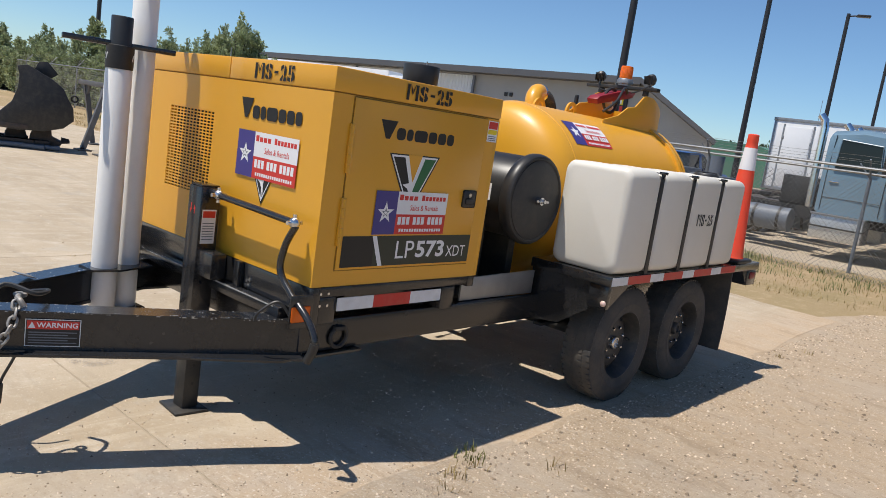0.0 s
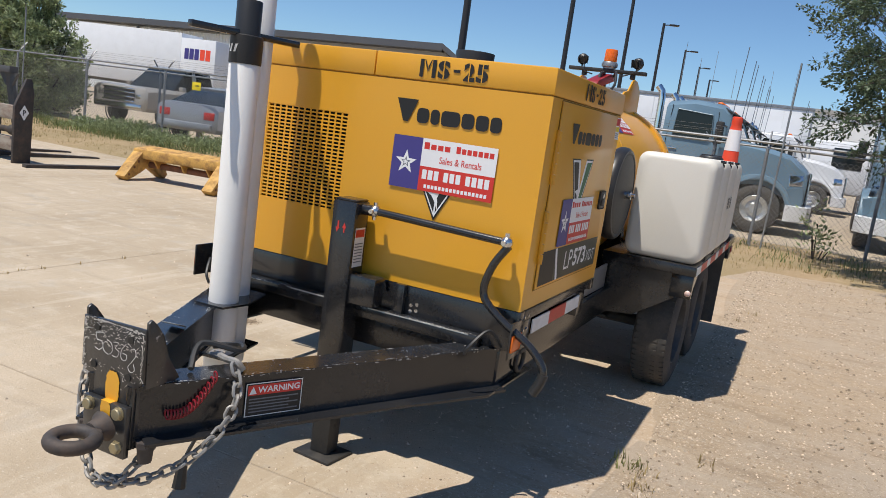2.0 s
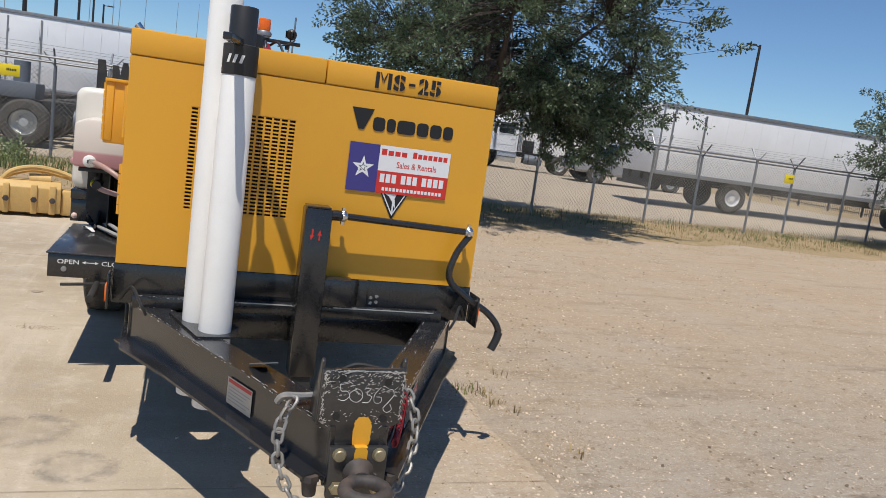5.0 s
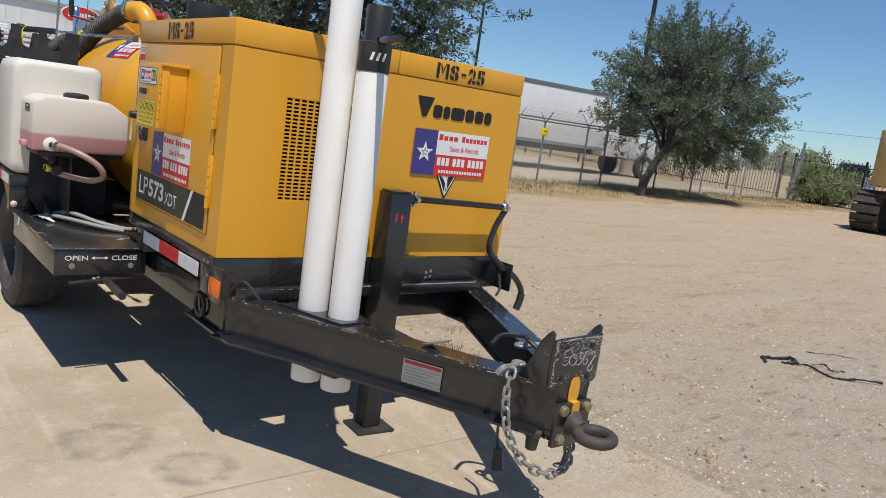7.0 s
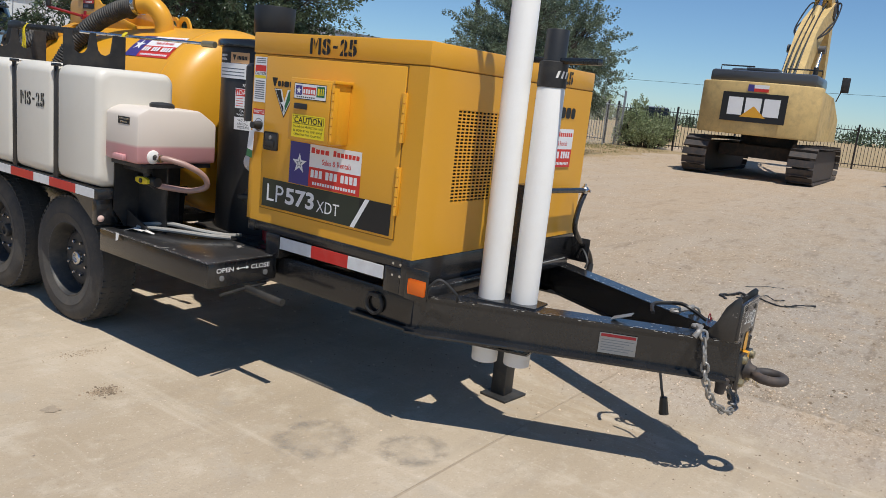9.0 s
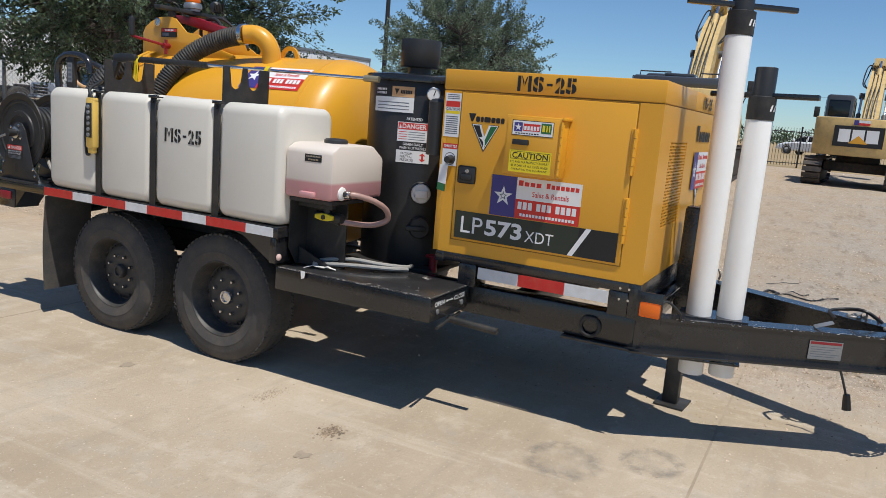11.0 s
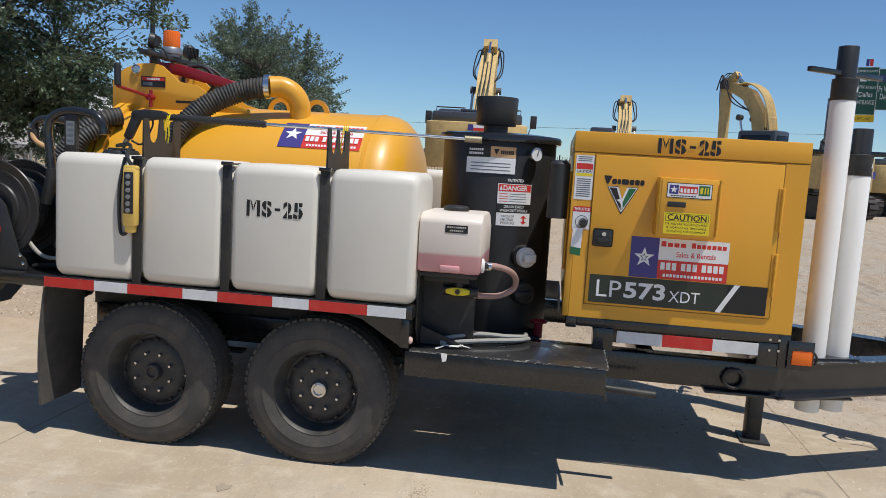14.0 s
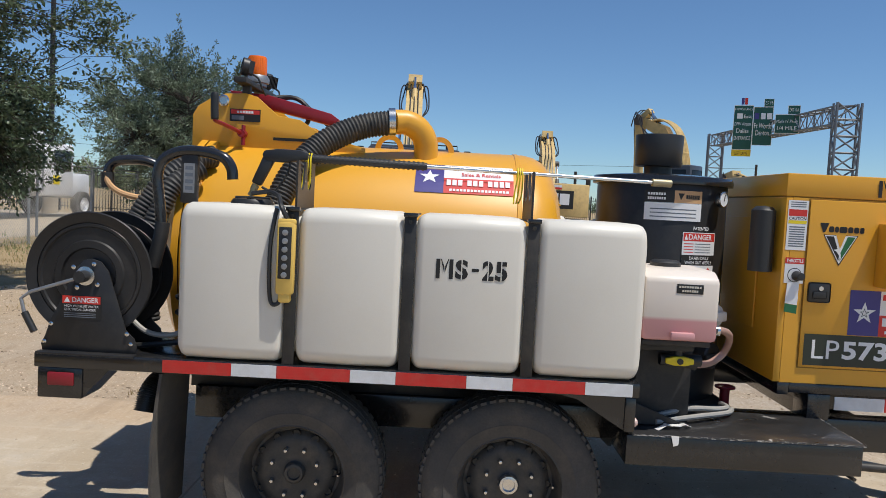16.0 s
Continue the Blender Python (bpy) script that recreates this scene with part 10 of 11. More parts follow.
prism(bm, [(-0.26, 0.0, 0.05), (-0.05, 0.0, 0.0), (0.22, 0.0, 0.02), (0.30, 0.0, 0.14), (0.12, 0.0, 0.22), (0.10, 0.0, 0.40), (-0.18, 0.0, 0.38), (-0.24, 0.0, 0.22)], (0, 0.5, 0), bev=0.015)
part("shell", bm, IRON, sb)
for k in range(4):
    bm = nb()
    y = 0.06 + 0.12 * k
    prism(bm, [(0.28, y, 0.12), (0.42, y + 0.02, 0.14), (0.42, y + 0.04, 0.16), (0.28, y + 0.07, 0.18)], (0, 0, 0.03))
    part("tooth", bm, IRON, sb)
for x, y, yaw, ln in ((-12.1, 2.75, 60, 1.6), (-11.85, 3.05, 76, 1.3), (-12.6, 3.0, 75, 1.2)):
    beam = thing("scrap_beam", "dark steel beam with a pipe lying on the concrete", "beam", pose(x, y, 0, 0, 0, yaw), group="scrap beams")
    bm = nb()
    box(bm, -ln / 2, ln / 2, -0.10, 0.10, 0.0, 0.16, 0.01)
    part("beam", bm, IRON, beam)
    bm = nb()
    sweep(bm, [(-ln / 2, -0.16, 0.06), (ln * 0.2, -0.17, 0.055), (ln * 0.62, -0.20, 0.05)], 0.045, 10)
    part("pipe", bm, STEEL_GREY, beam)
bm = nb()
lathe(bm, [(0.0, -0.12), (0.17, -0.12), (0.18, -0.10), (0.18, 0.10), (0.17, 0.12), (0.0, 0.12)], axis((0, 0, 0.18), (-1, 0.35, 0)), 24)
single("steel_roller", bm, IRON, "dark steel roller beside the bucket", "roller", pose(-12.2, 3.28, 0))

# grey trestle stand
stand = thing("trestle_stand", "grey steel trestle stand with braced legs on the concrete", "stand")
bm = nb()
box(bm, -13.9, -9.55, 5.03, 5.17, 1.24, 1.34, 0.008)
part("top_beam", bm, DARK_STEEL, stand)
for (xa, ya), (xb, yb) in (((-13.7, 5.12), (-13.5, 5.25)), ((-12.62, 5.08), (-12.0, 4.42)), ((-10.85, 5.08), (-11.15, 4.42)), ((-9.68, 5.12), (-9.62, 5.30))):
    bm = nb()
    rod(bm, (xa, ya, 1.25), (xb, yb, 0.03), 0.065, seg=4)
    prism(bm, [(xa - 0.22, ya - 0.02, 1.245), (xa + 0.22, ya - 0.02, 1.245), (xa + 0.07 + (xb - xa) * 0.16, ya - 0.04 + (yb - ya) * 0.16, 1.05), (xa - 0.07 + (xb - xa) * 0.16, ya - 0.04 + (yb - ya) * 0.16, 1.05)], (0, 0.04, 0))
    leg = part("leg", bm, DARK_STEEL, stand)
    bm = nb()
    box(bm, xb - 0.14, xb + 0.14, yb - 0.12, yb + 0.12, 0, 0.03, 0.004)
    part("foot_plate", bm, DARK_STEEL, leg)

# fork carriage
fk = thing("fork_carriage", "worn steel fork carriage with hook plates on the concrete", "fork attachment", pose(-9.70, 4.66, 0, 0, 0, -3))
for z in (0.17, 0.62):
    bm = nb()
    box(bm, -1.56, 1.12, -0.05, 0.05, z - 0.02, z + 0.18, 0.010)
    part("cross_bar", bm, WORN_STEEL, fk, "rust-streaked cross bar")
for x in (-0.72, 0.28):
    bm = nb()
    prism(bm, [(x, -0.06, 0.0), (x, -0.17, 0.0), (x, -0.22, 0.10), (x, -0.19, 0.24), (x, -0.30, 0.24), (x, -0.36, 0.28), (x, -0.37, 0.34), (x, -0.33, 0.37), (x, -0.29, 0.34), (x, -0.22, 0.33), (x, -0.20, 0.48), (x, -0.23, 0.72), (x, -0.25, 0.80), (x, -0.30, 0.82), (x, -0.35, 0.78), (x, -0.39, 0.82), (x, -0.38, 0.91), (x, -0.31, 0.95), (x, -0.18, 0.93), (x, -0.08, 0.82), (x, -0.05, 0.60)], (0.06, 0, 0), bev=0.006)
    part("hook_plate", bm, IRON, fk)
for x, top in ((-1.60, 1.18), (1.12, 1.20)):
    bm = nb()
    prism(bm, [(x, -0.16, 0.0), (x, 0.10, 0.0), (x, 0.12, 1.0), (x, 0.08, top), (x, 0.0, top), (x, -0.16, 0.80)], (0.05, 0, 0), bev=0.005)
    part("end_plate", bm, IRON, fk)
decal("hazard_diamond", fk, facing((1.171, -0.02, 0.72), (0, 1, 0), (0, 0, 1)), [("p", WHITE, [(-0.07, 0), (0, -0.11), (0.07, 0), (0, 0.11)]), ("t", INK, "P", -0.02, -0.04, 0.025, 0.04, 0.02)], [WHITE, INK], "white diamond sticker with a letter")
bm = nb()
rod(bm, (-1.56, -0.02, 0.45), (1.12, -0.02, 0.45), 0.045, seg=12)
part("shaft", bm, IRON, fk)
for x in (-0.70, 0.95):
    bm = nb()
    lathe(bm, [(0.045, -0.06), (0.075, -0.06), (0.075, 0.06), (0.045, 0.06)], axis((x, -0.02, 0.45), (1, 0, 0)), 14)
    part("collar", bm, IRON, fk)
for x in (-0.45, 0.30):
    bm = nb()
    prism(bm, [(x, 0.05, 0.02), (x, 1.80, 0.0), (x, 1.80, 0.02), (x, 0.11, 0.08), (x, 0.11, 0.72), (x, 0.05, 0.72)], (0.12, 0, 0))
    part("tine", bm, IRON, fk)
# loose fork tine drawn as one plain low bar
bm = nb()
box(bm, -0.78, 0.78, -0.055, 0.055, 0.0, 0.05, 0.01)
single("fork_tine", bm, IRON, "dark steel fork tine lying on the concrete", "bar", pose(-8.05, 5.10, 0, 0, 0, 84))

# yellow coupler frame
yf = thing("coupler_frame", "yellow steel coupler frame lying on the concrete", "attachment", pose(-6.35, 5.55, 0, 0, 0, 8))
bm = nb()
prism(bm, [(-0.80, -0.18, 0.30), (0.75, -0.18, 0.30), (0.75, 0.18, 0.34), (-0.80, 0.18, 0.34)], (0, 0, 0.14), bev=0.02)
part("top_beam", bm, RUSTY_YELLOW, yf)
for x in (-0.80, 0.62):
    bm = nb()
    prism(bm, [(x, -0.18, 0.40), (x, -0.52, 0.06), (x, -0.44, 0.0), (x, -0.20, 0.10), (x, 0.0, 0.20), (x, 0.34, 0.0), (x, 0.40, 0.06), (x, 0.20, 0.44)], (0.17, 0, 0), bev=0.012)
    part("end_bracket", bm, RUSTY_YELLOW, yf)
bm = nb()
box(bm, 0.62, 1.0, -0.2, 0.25, 0.12, 0.46, 0.03)
part("end_block", bm, RUSTY_YELLOW, yf)
bm = nb()
rod(bm, (-0.7, 0.0, 0.22), (0.7, 0.0, 0.22), 0.045, seg=10)
part("shaft", bm, RUST, yf)
for x in (-0.715, 0.705):
    for y, z in ((-0.43, 0.09), (-0.33, 0.19), (-0.25, 0.27)):
        bm = nb()
        rod(bm, (x - 0.09, y, z), (x + 0.09, y, z), 0.020, seg=10)
        part("bracket_pin", bm, RUST, yf)
for x in (-0.45, 0.0, 0.42):
    bm = nb()
    prism(bm, [(x, -0.176, 0.31), (x, 0.15, 0.33), (x, 0.04, 0.19), (x, -0.08, 0.19)], (0.025, 0, 0))
    part("gusset", bm, RUSTY_YELLOW, yf)

# yellow quick coupler with a rusty vee blade
qc = thing("quick_coupler", "yellow quick coupler with a rusty vee-shaped blade", "attachment", pose(-4.45, 6.0, 0, 0, 0, 6))
bm = nb()
box(bm, -0.30, 0.30, -0.20, 0.30, 0.0, 0.13, 0.02)
part("base", bm, YELLOW_OLD, qc)
for x in (-0.34, 0.34):
    bm = nb()
    prism(bm, [(x - 0.035, -0.30, 0.02), (x - 0.035, 0.32, 0.0), (x - 0.035, 0.34, 0.14), (x - 0.035, 0.05, 0.30), (x - 0.035, -0.20, 0.24), (x - 0.035, -0.32, 0.14)], (0.07, 0, 0), bev=0.012)
    part("cheek_plate", bm, YELLOW_OLD, qc)
for x0, x1, rr in ((-0.40, -0.24, 0.085), (-0.22, 0.22, 0.075), (0.24, 0.40, 0.085)):
    bm = nb()
    rod(bm, (x0, -0.22, 0.13), (x1, -0.22, 0.13), rr, seg=16)
    part("pin", bm, YELLOW_OLD, qc)
# leaning plate with two oval openings
bm = nb()
hole, rim = [], []
nn = 20
for cx in (-0.135, 0.135):
    hole.append([(cx + 0.075 * math.cos(6.283 * k / nn), 0.0, 0.42 + 0.13 * math.sin(6.283 * k / nn)) for k in range(nn)])
    rim.append([(cx + max(-0.135, min(0.135, 0.24 * math.cos(6.283 * k / nn))), 0.0, 0.42 + max(-0.22, min(0.22, 0.34 * math.sin(6.283 * k / nn)))) for k in range(nn)])
lean_m = Matrix.Translation((0, -0.12, 0)) @ Matrix.Rotation(radians(-20), 4, "X")
for h, o in zip(hole, rim):
    for y0 in (0.0, 0.07):
        a = [bm.verts.new(lean_m @ Vector((p[0], y0, p[2]))) for p in h]
        b = [bm.verts.new(lean_m @ Vector((p[0], y0, p[2]))) for p in o]
        for k in range(nn):
            bm.faces.new((a[k], a[(k + 1) % nn], b[(k + 1) % nn], b[k]))
    for ring in (h, o):
        a = [bm.verts.new(lean_m @ Vector((p[0], 0.0, p[2]))) for p in ring]
        b = [bm.verts.new(lean_m @ Vector((p[0], 0.07, p[2]))) for p in ring]
        for k in range(nn):
            bm.faces.new((a[k], a[(k + 1) % nn], b[(k + 1) % nn], b[k]))
bmesh.ops.remove_doubles(bm, verts=bm.verts, dist=0.0005)
bmesh.ops.recalc_face_normals(bm, faces=bm.faces[:])
part("web_plate", bm, YELLOW_OLD, qc, "yellow plate with two oval openings")
bm = nb()
rod(bm, (-0.055, 0.02, 0.42), (0.055, 0.02, 0.42), 0.055, seg=14)
part("cross_pin", bm, YELLOW_OLD, qc)
for s in (-1, 1):
    bm = nb()
    prism(bm, [(0.0, 0.05, 0.78), (s * 0.68, 0.0, 0.60), (s * 0.66, 0.0, 0.82 + 0.04 * s), (0.0, 0.05, 1.08)], (0, 0.035, 0), bev=0.004)
    part("blade_half", bm, RUST, qc, "rusty slotted blade")
    for k in range(3):
        bm = nb()
        x = s * (0.12 + 0.22 * k)
        box(bm, x - 0.02, x + 0.02, -0.005 + 0.0, 0.10, 1.0 - 0.09 * k, 1.12 - 0.09 * k, 0.008)
        part("tooth", bm, RUST, qc)
for x in (-0.16, 0.16):
    bm = nb()
    rod(bm, (x, 0.1, 0.6), (x, 0.08, 0.85), 0.05, seg=10)
    part("strut", bm, YELLOW_OLD, qc)
hb = thing("hydraulic_breaker", "yellow hydraulic attachment lying on the concrete", "attachment", pose(-1.95, 5.72, 0, 0, 0, 10))
bm = nb()
prism(bm, [(-0.42, -0.17, 0.04), (-0.42, 0.17, 0.04), (-0.42, 0.17, 0.30), (-0.42, 0.10, 0.36), (-0.42, -0.10, 0.36), (-0.42, -0.17, 0.30)], (0.62, 0, 0), bev=0.012)
part("housing", bm, YELLOW_OLD, hb)
bm = nb()
prism(bm, [(0.20, -0.13, 0.02), (0.20, 0.13, 0.02), (0.20, 0.13, 0.28), (0.20, -0.13, 0.28)], (0.42, 0, 0), bev=0.02)
part("front_head", bm, YELLOW_OLD, hb)
bm = nb()
rod(bm, (-0.60, 0.0, 0.16), (-0.42, 0.0, 0.16), 0.15, 0.17, 18)
rod(bm, (-0.66, 0.0, 0.16), (-0.60, 0.0, 0.16), 0.11, seg=8)
part("back_head", bm, YELLOW_OLD, hb, "worn rounded back head")
for x in (-0.30, -0.05, 0.12):
    bm = nb()
    box(bm, x - 0.03, x + 0.03, -0.19, 0.19, 0.03, 0.33, 0.01)
    part("clamp_band", bm, YELLOW_OLD, hb)
for x, y in ((-0.30, -0.14), (-0.05, -0.14), (0.12, -0.14)):
    bm = nb()
    lathe(bm, [(0.03, 0), (0.03, 0.03), (0.0, 0.035)], axis((x, -0.19, 0.18), (0, -1, 0)), 6)
    part("bolt", bm, IRON, hb)
for dy, zz in ((-0.06, 0.50), (0.06, 0.46)):
    bm = nb()
    sweep(bm, spline([(-0.35, dy, 0.34), (-0.25, dy - 0.02, zz - 0.05), (-0.05, dy, zz), (0.2, dy + 0.02, zz - 0.04), (0.42, dy, 0.36), (0.5, dy, 0.26)], 6), 0.026, 8)
    part("hose", bm, YELLOW_OLD, hb, "dusty yellow hose")
bm = nb()
rod(bm, (-0.10, -0.02, 0.37), (0.10, -0.02, 0.37), 0.06, seg=12)
part("valve_block", bm, YELLOW_OLD, hb)
bm = nb()
r9 = random.Random(3)
for line, thick in (([(3.27, -0.24), (3.36, -0.17), (3.46, -0.25), (3.56, -0.27), (3.48, -0.36), (3.40, -0.30)], 0.022), ([(3.44, -0.36), (3.50, -0.42), (3.47, -0.52), (3.44, -0.62), (3.50, -0.70), (3.56, -0.74), (3.69, -0.85)], 0.012), ([(3.56, -0.44), (3.66, -0.47), (3.60, -0.55), (3.66, -0.62)], 0.008), ([(3.92, -0.22), (4.05, -0.38), (4.14, -0.50)], 0.007)):
    line = spline([(x, y, ground_height(x, y) + r9.uniform(0.004, 0.02)) for x, y in line], 6)
    sweep(bm, [Vector((p.x + r9.uniform(-0.012, 0.012), p.y + r9.uniform(-0.012, 0.012), p.z)) for p in line], [thick * (0.35 + 0.9 * abs(noise.noise((k * 0.5, line[0].x * 3, 0)))) for k in range(len(line))], 6)
single("black_strap", bm, PLASTIC_BLACK, "black frayed strap lying on the dirt", "strap")

# sheeted pile beyond the fence
bm = nb()
lathe(bm, [(0.0, 1.55), (0.30, 1.56), (0.52, 1.50), (0.60, 1.25), (0.56, 0.95), (0.62, 0.6), (0.80, 0.3), (0.88, 0.0)], Matrix.Translation((-9.25, 18.9, 0)), 40)
for v in bm.verts:
    a = math.atan2(v.co.y - 18.9, v.co.x + 9.25)
    fold = 0.07 * math.sin(7 * a + 2 * v.co.z) + 0.04 * math.sin(13 * a)
    v.co += Vector((math.cos(a), math.sin(a), 0)) * fold + Vector((0.10 * noise.noise(v.co * 1.6), 0.10 * noise.noise(v.co * 1.6 + Vector((4, 0, 0))), 0.10 * noise.noise(v.co * 2.0) - 0.10 * (v.co.x + 9.25)))
    v.co.z = max(0.0, v.co.z)
single("sheeted_load", bm, TRUCK_WHITE, "pile under a crumpled white sheet beyond the fence", "pile")

# ---- buildings ----
bl = thing("service_building", "grey metal service building with a dark low roof", "building")
prof = [(-82.0, 6.74), (-27.2, 7.0), (-20.9, 3.25), (-20.9, 0.0), (-82.0, 0.0)]
bm = nb()
prism(bm, [(x, 55.0, z) for x, z in prof], (-14, 28, 0))
part("wall", bm, WALL_GREY, bl)
bm = nb()
box(bm, -82.0, -45.4, 54.93, 54.99, 0, 6.72)
cl = part("white_cladding", bm, WALL_WHITE, bl, "white ribbed metal cladding")
bm = nb()
for k in range(91):
    x = -81.8 + 0.4 * k
    box(bm, x - 0.03, x + 0.03, 54.88, 54.93, 0, 6.72)
part("cladding_ribs", bm, WALL_WHITE, cl)
bm = nb()
prism(bm, [(-84, 53.6, 6.75), (-27.05, 53.6, 7.02), (-27.05, 53.6, 7.58), (-84, 53.6, 7.30)], (-15, 30, 0))
prism(bm, [(-27.05, 53.6, 7.15), (-20.1, 53.6, 3.05), (-19.95, 53.6, 3.35), (-27.05, 53.6, 7.58)], (-15, 30, 0))
part("roof", bm, ROOF_DARK, bl, "dark thin roof with a deep overhang")
bm = nb()
for x in (-41.5, -40.9):
    box(bm, x, x + 0.35, 54.9, 54.99, 5.1, 5.45, 0.02)
part("wall_vent", bm, POLE_DARK, bl)
for x in (-62.5, -45.3):
    bm = nb()
    box(bm, x - 0.12, x + 0.12, 54.66, 54.86, 0, 6.72)
    part("downpipe", bm, STEEL_GREY, bl)
bm = nb()
box(bm, -31.1, -28.6, 54.85, 54.98, 4.5, 6.2, 0.02)
sg = part("wall_sign", bm, POLE_DARK, bl, "framed wall sign of plain coloured blocks")
decal("sign_face", sg, facing((-29.85, 54.85, 5.35), (1, 0, 0), (0, 0, 1)), [("r", INK, -1.1, -0.7, 1.1, 0.7), ("r", LEMON, -0.9, 0.0, 0.9, 0.5), ("r", WHITE, -0.75, 0.1, -0.4, 0.45), ("r", WHITE, -0.3, 0.1, 0.0, 0.45), ("r", WHITE, 0.1, 0.1, 0.4, 0.45), ("r", WHITE, 0.5, 0.1, 0.75, 0.45), ("r", RED, -0.9, -0.55, 0.9, -0.1)], [INK, LEMON, WHITE, RED], "coloured sign face")
wh = thing("white_warehouse", "long low white warehouse in the distance", "building")
bm = nb()
box(bm, -8.0, 75.0, 62.0, 90.0, 0.0, 5.9)
part("wall", bm, WALL_WHITE, wh)
bm = nb()
box(bm, -8.2, 75.2, 61.8, 90.2, 5.9, 6.15)
part("parapet", bm, WALL_GREY, wh)
bm = nb()
for k in range(80):
    box(bm, -7.5 + k, -7.46 + k, 61.96, 62.0, 0, 5.9)
part("cladding_ribs", bm, WALL_WHITE, wh)
gh = thing("green_shed", "low green shed in the distance", "building")
bm = nb()
prism(bm, [(-34, 75, 0), (-22.5, 75, 0), (-22.5, 75, 3.5), (-24.5, 75, 4.1), (-31, 75, 4.3), (-34, 75, 3.7)], (0, 10, 0))
part("wall", bm, surface("faded_green_cladding", (0.08, 0.20, 0.14), 0.6), gh)
ft = thing("freight_trailer", "white freight trailer with coloured blocks on its nose", "semi trailer", pose(-40.1, 38.6, 0, 0, 0, 8))
bm = nb()
box(bm, -14.0, 0, 0, 2.5, 1.2, 5.05, 0.04)
bx = part("trailer_box", bm, TRUCK_WHITE, ft)
bm = nb()
box(bm, 0.02, 2.9, -0.02, 2.5, 1.4, 4.75, 0.04)
part("trailer_nose", bm, TRUCK_WHITE, ft)
decal("maker_blocks", bx, facing((1.45, -0.03, 3.3), (1, 0, 0), (0, 0, 1)), bars(BLUE, -1.1, 0.0, 0.1, 0.75, 3, 0.15) + bars(CONE_ORANGE, 0.2, 0.0, 1.05, 0.75, 2, 0.15), [BLUE, CONE_ORANGE], "blue and orange blocks")
bm = nb()
for x in (-12.5, -11.3):
    rod(bm, (x, -0.02, 0.5), (x, 2.5, 0.5), 0.5, seg=20)
box(bm, -13.8, -0.5, 0.4, 2.1, 1.0, 1.2)
part("running_gear", bm, RUBBER, ft)


# ---- lamp posts ----
def lamp_post(x, y, h, aim=90, head=True):
    th = thing("lamp_post", "dark slender parking lot lamp post", "lamp post", pose(x, y, rise(min(x, 30), y), 0, 0, aim), group="lamp posts")
    bm = nb()
    rod(bm, (0, 0, 0), (0, 0, h), 0.115, 0.085, 12)
    part("pole", bm, POLE_DARK, th)
    bm = nb()
    lathe(bm, [(0.0, 0.75), (0.30, 0.75), (0.30, 0.0)], Matrix(), 16)
    part("concrete_base", bm, SLAB, th)
    if head:
        bm = nb()
        rod(bm, (0, 0, h - 0.12), (0.45, 0, h - 0.06), 0.035, seg=8)
        box(bm, 0.35, 0.95, -0.16, 0.16, h - 0.12, h - 0.02, 0.03)
        part("lamp_head", bm, POLE_DARK, th)


for k, (x, y) in enumerate(((-7.6, 16.6), (-8.1, 27.2), (-8.3, 37.7), (-8.65, 48.1), (-9.05, 60.1), (-9.4, 71.0), (-9.8, 82.0))):
    lamp_post(x, y, 9.45, 20)
lamp_post(-33.8, 13.9, 8.5, 0)
lamp_post(33.2, 38.0, 9.5, 180)
lamp_post(25.8, 18.3, 10.5, 180)
lamp_post(30.6, 48.4, 9.5, 180)
for x, y, h in ((-6.5, 45.0, 8.0), (-5.6, 52.0, 8.5), (-4.8, 40.0, 6.5), (-3.8, 48.0, 7.0), (-10.5, 44.0, 6.0), (-2.2, 56.0, 8.0), (-0.8, 60.0, 8.6)):
    bm = nb()
    rod(bm, (x, y, 0), (x + 0.05, y, h), 0.028, 0.012, 6)
    single("whip_antenna", bm, GALV, "thin whip antenna in the truck lot", "antenna", group="whip antennas")

# oval road-side sign on a pole
ov = thing("oval_sign", "red oval sign with a pale rim on a dark pole", "sign", pose(13.1, 60.0, 0, 0, 0, 12))
bm = nb()
rod(bm, (0, 0.1, 0), (0, 0.1, 5.4), 0.12, seg=10)
part("pole", bm, POLE_DARK, ov)
bm = nb()
lathe(bm, [(0, 0), (1.0, 0.0), (1.0, 0.1), (0, 0.1)], Matrix.Translation((0, 0.05, 5.4)) @ Matrix.Rotation(radians(90), 4, "X") @ Matrix.Diagonal((1.45, 0.66, 1, 1)), 36)
part("rim", bm, WHITE, ov)
bm = nb()
lathe(bm, [(0, 0), (1.0, 0.0), (1.0, 0.12), (0, 0.12)], Matrix.Translation((0, 0.05, 5.4)) @ Matrix.Rotation(radians(90), 4, "X") @ Matrix.Diagonal((1.36, 0.58, 1, 1)), 36)
part("face", bm, RED, ov)
decal("plain_blocks", ov, facing((0, -0.08, 5.4), (1, 0, 0), (0, 0, 1)), bars(WHITE, -0.95, -0.18, 0.95, 0.16, 8, 0.25), [WHITE], "white blocks")

# ---- highway gantry ----
gan = thing("sign_gantry", "steel highway gantry carrying green road signs", "sign gantry")
GL, GR = Vector((138.0, -46.2, 0)), Vector((80.7, -40.8, 0))
along = (GR - GL).normalized()
across = Vector((-along.y, along.x, 0))


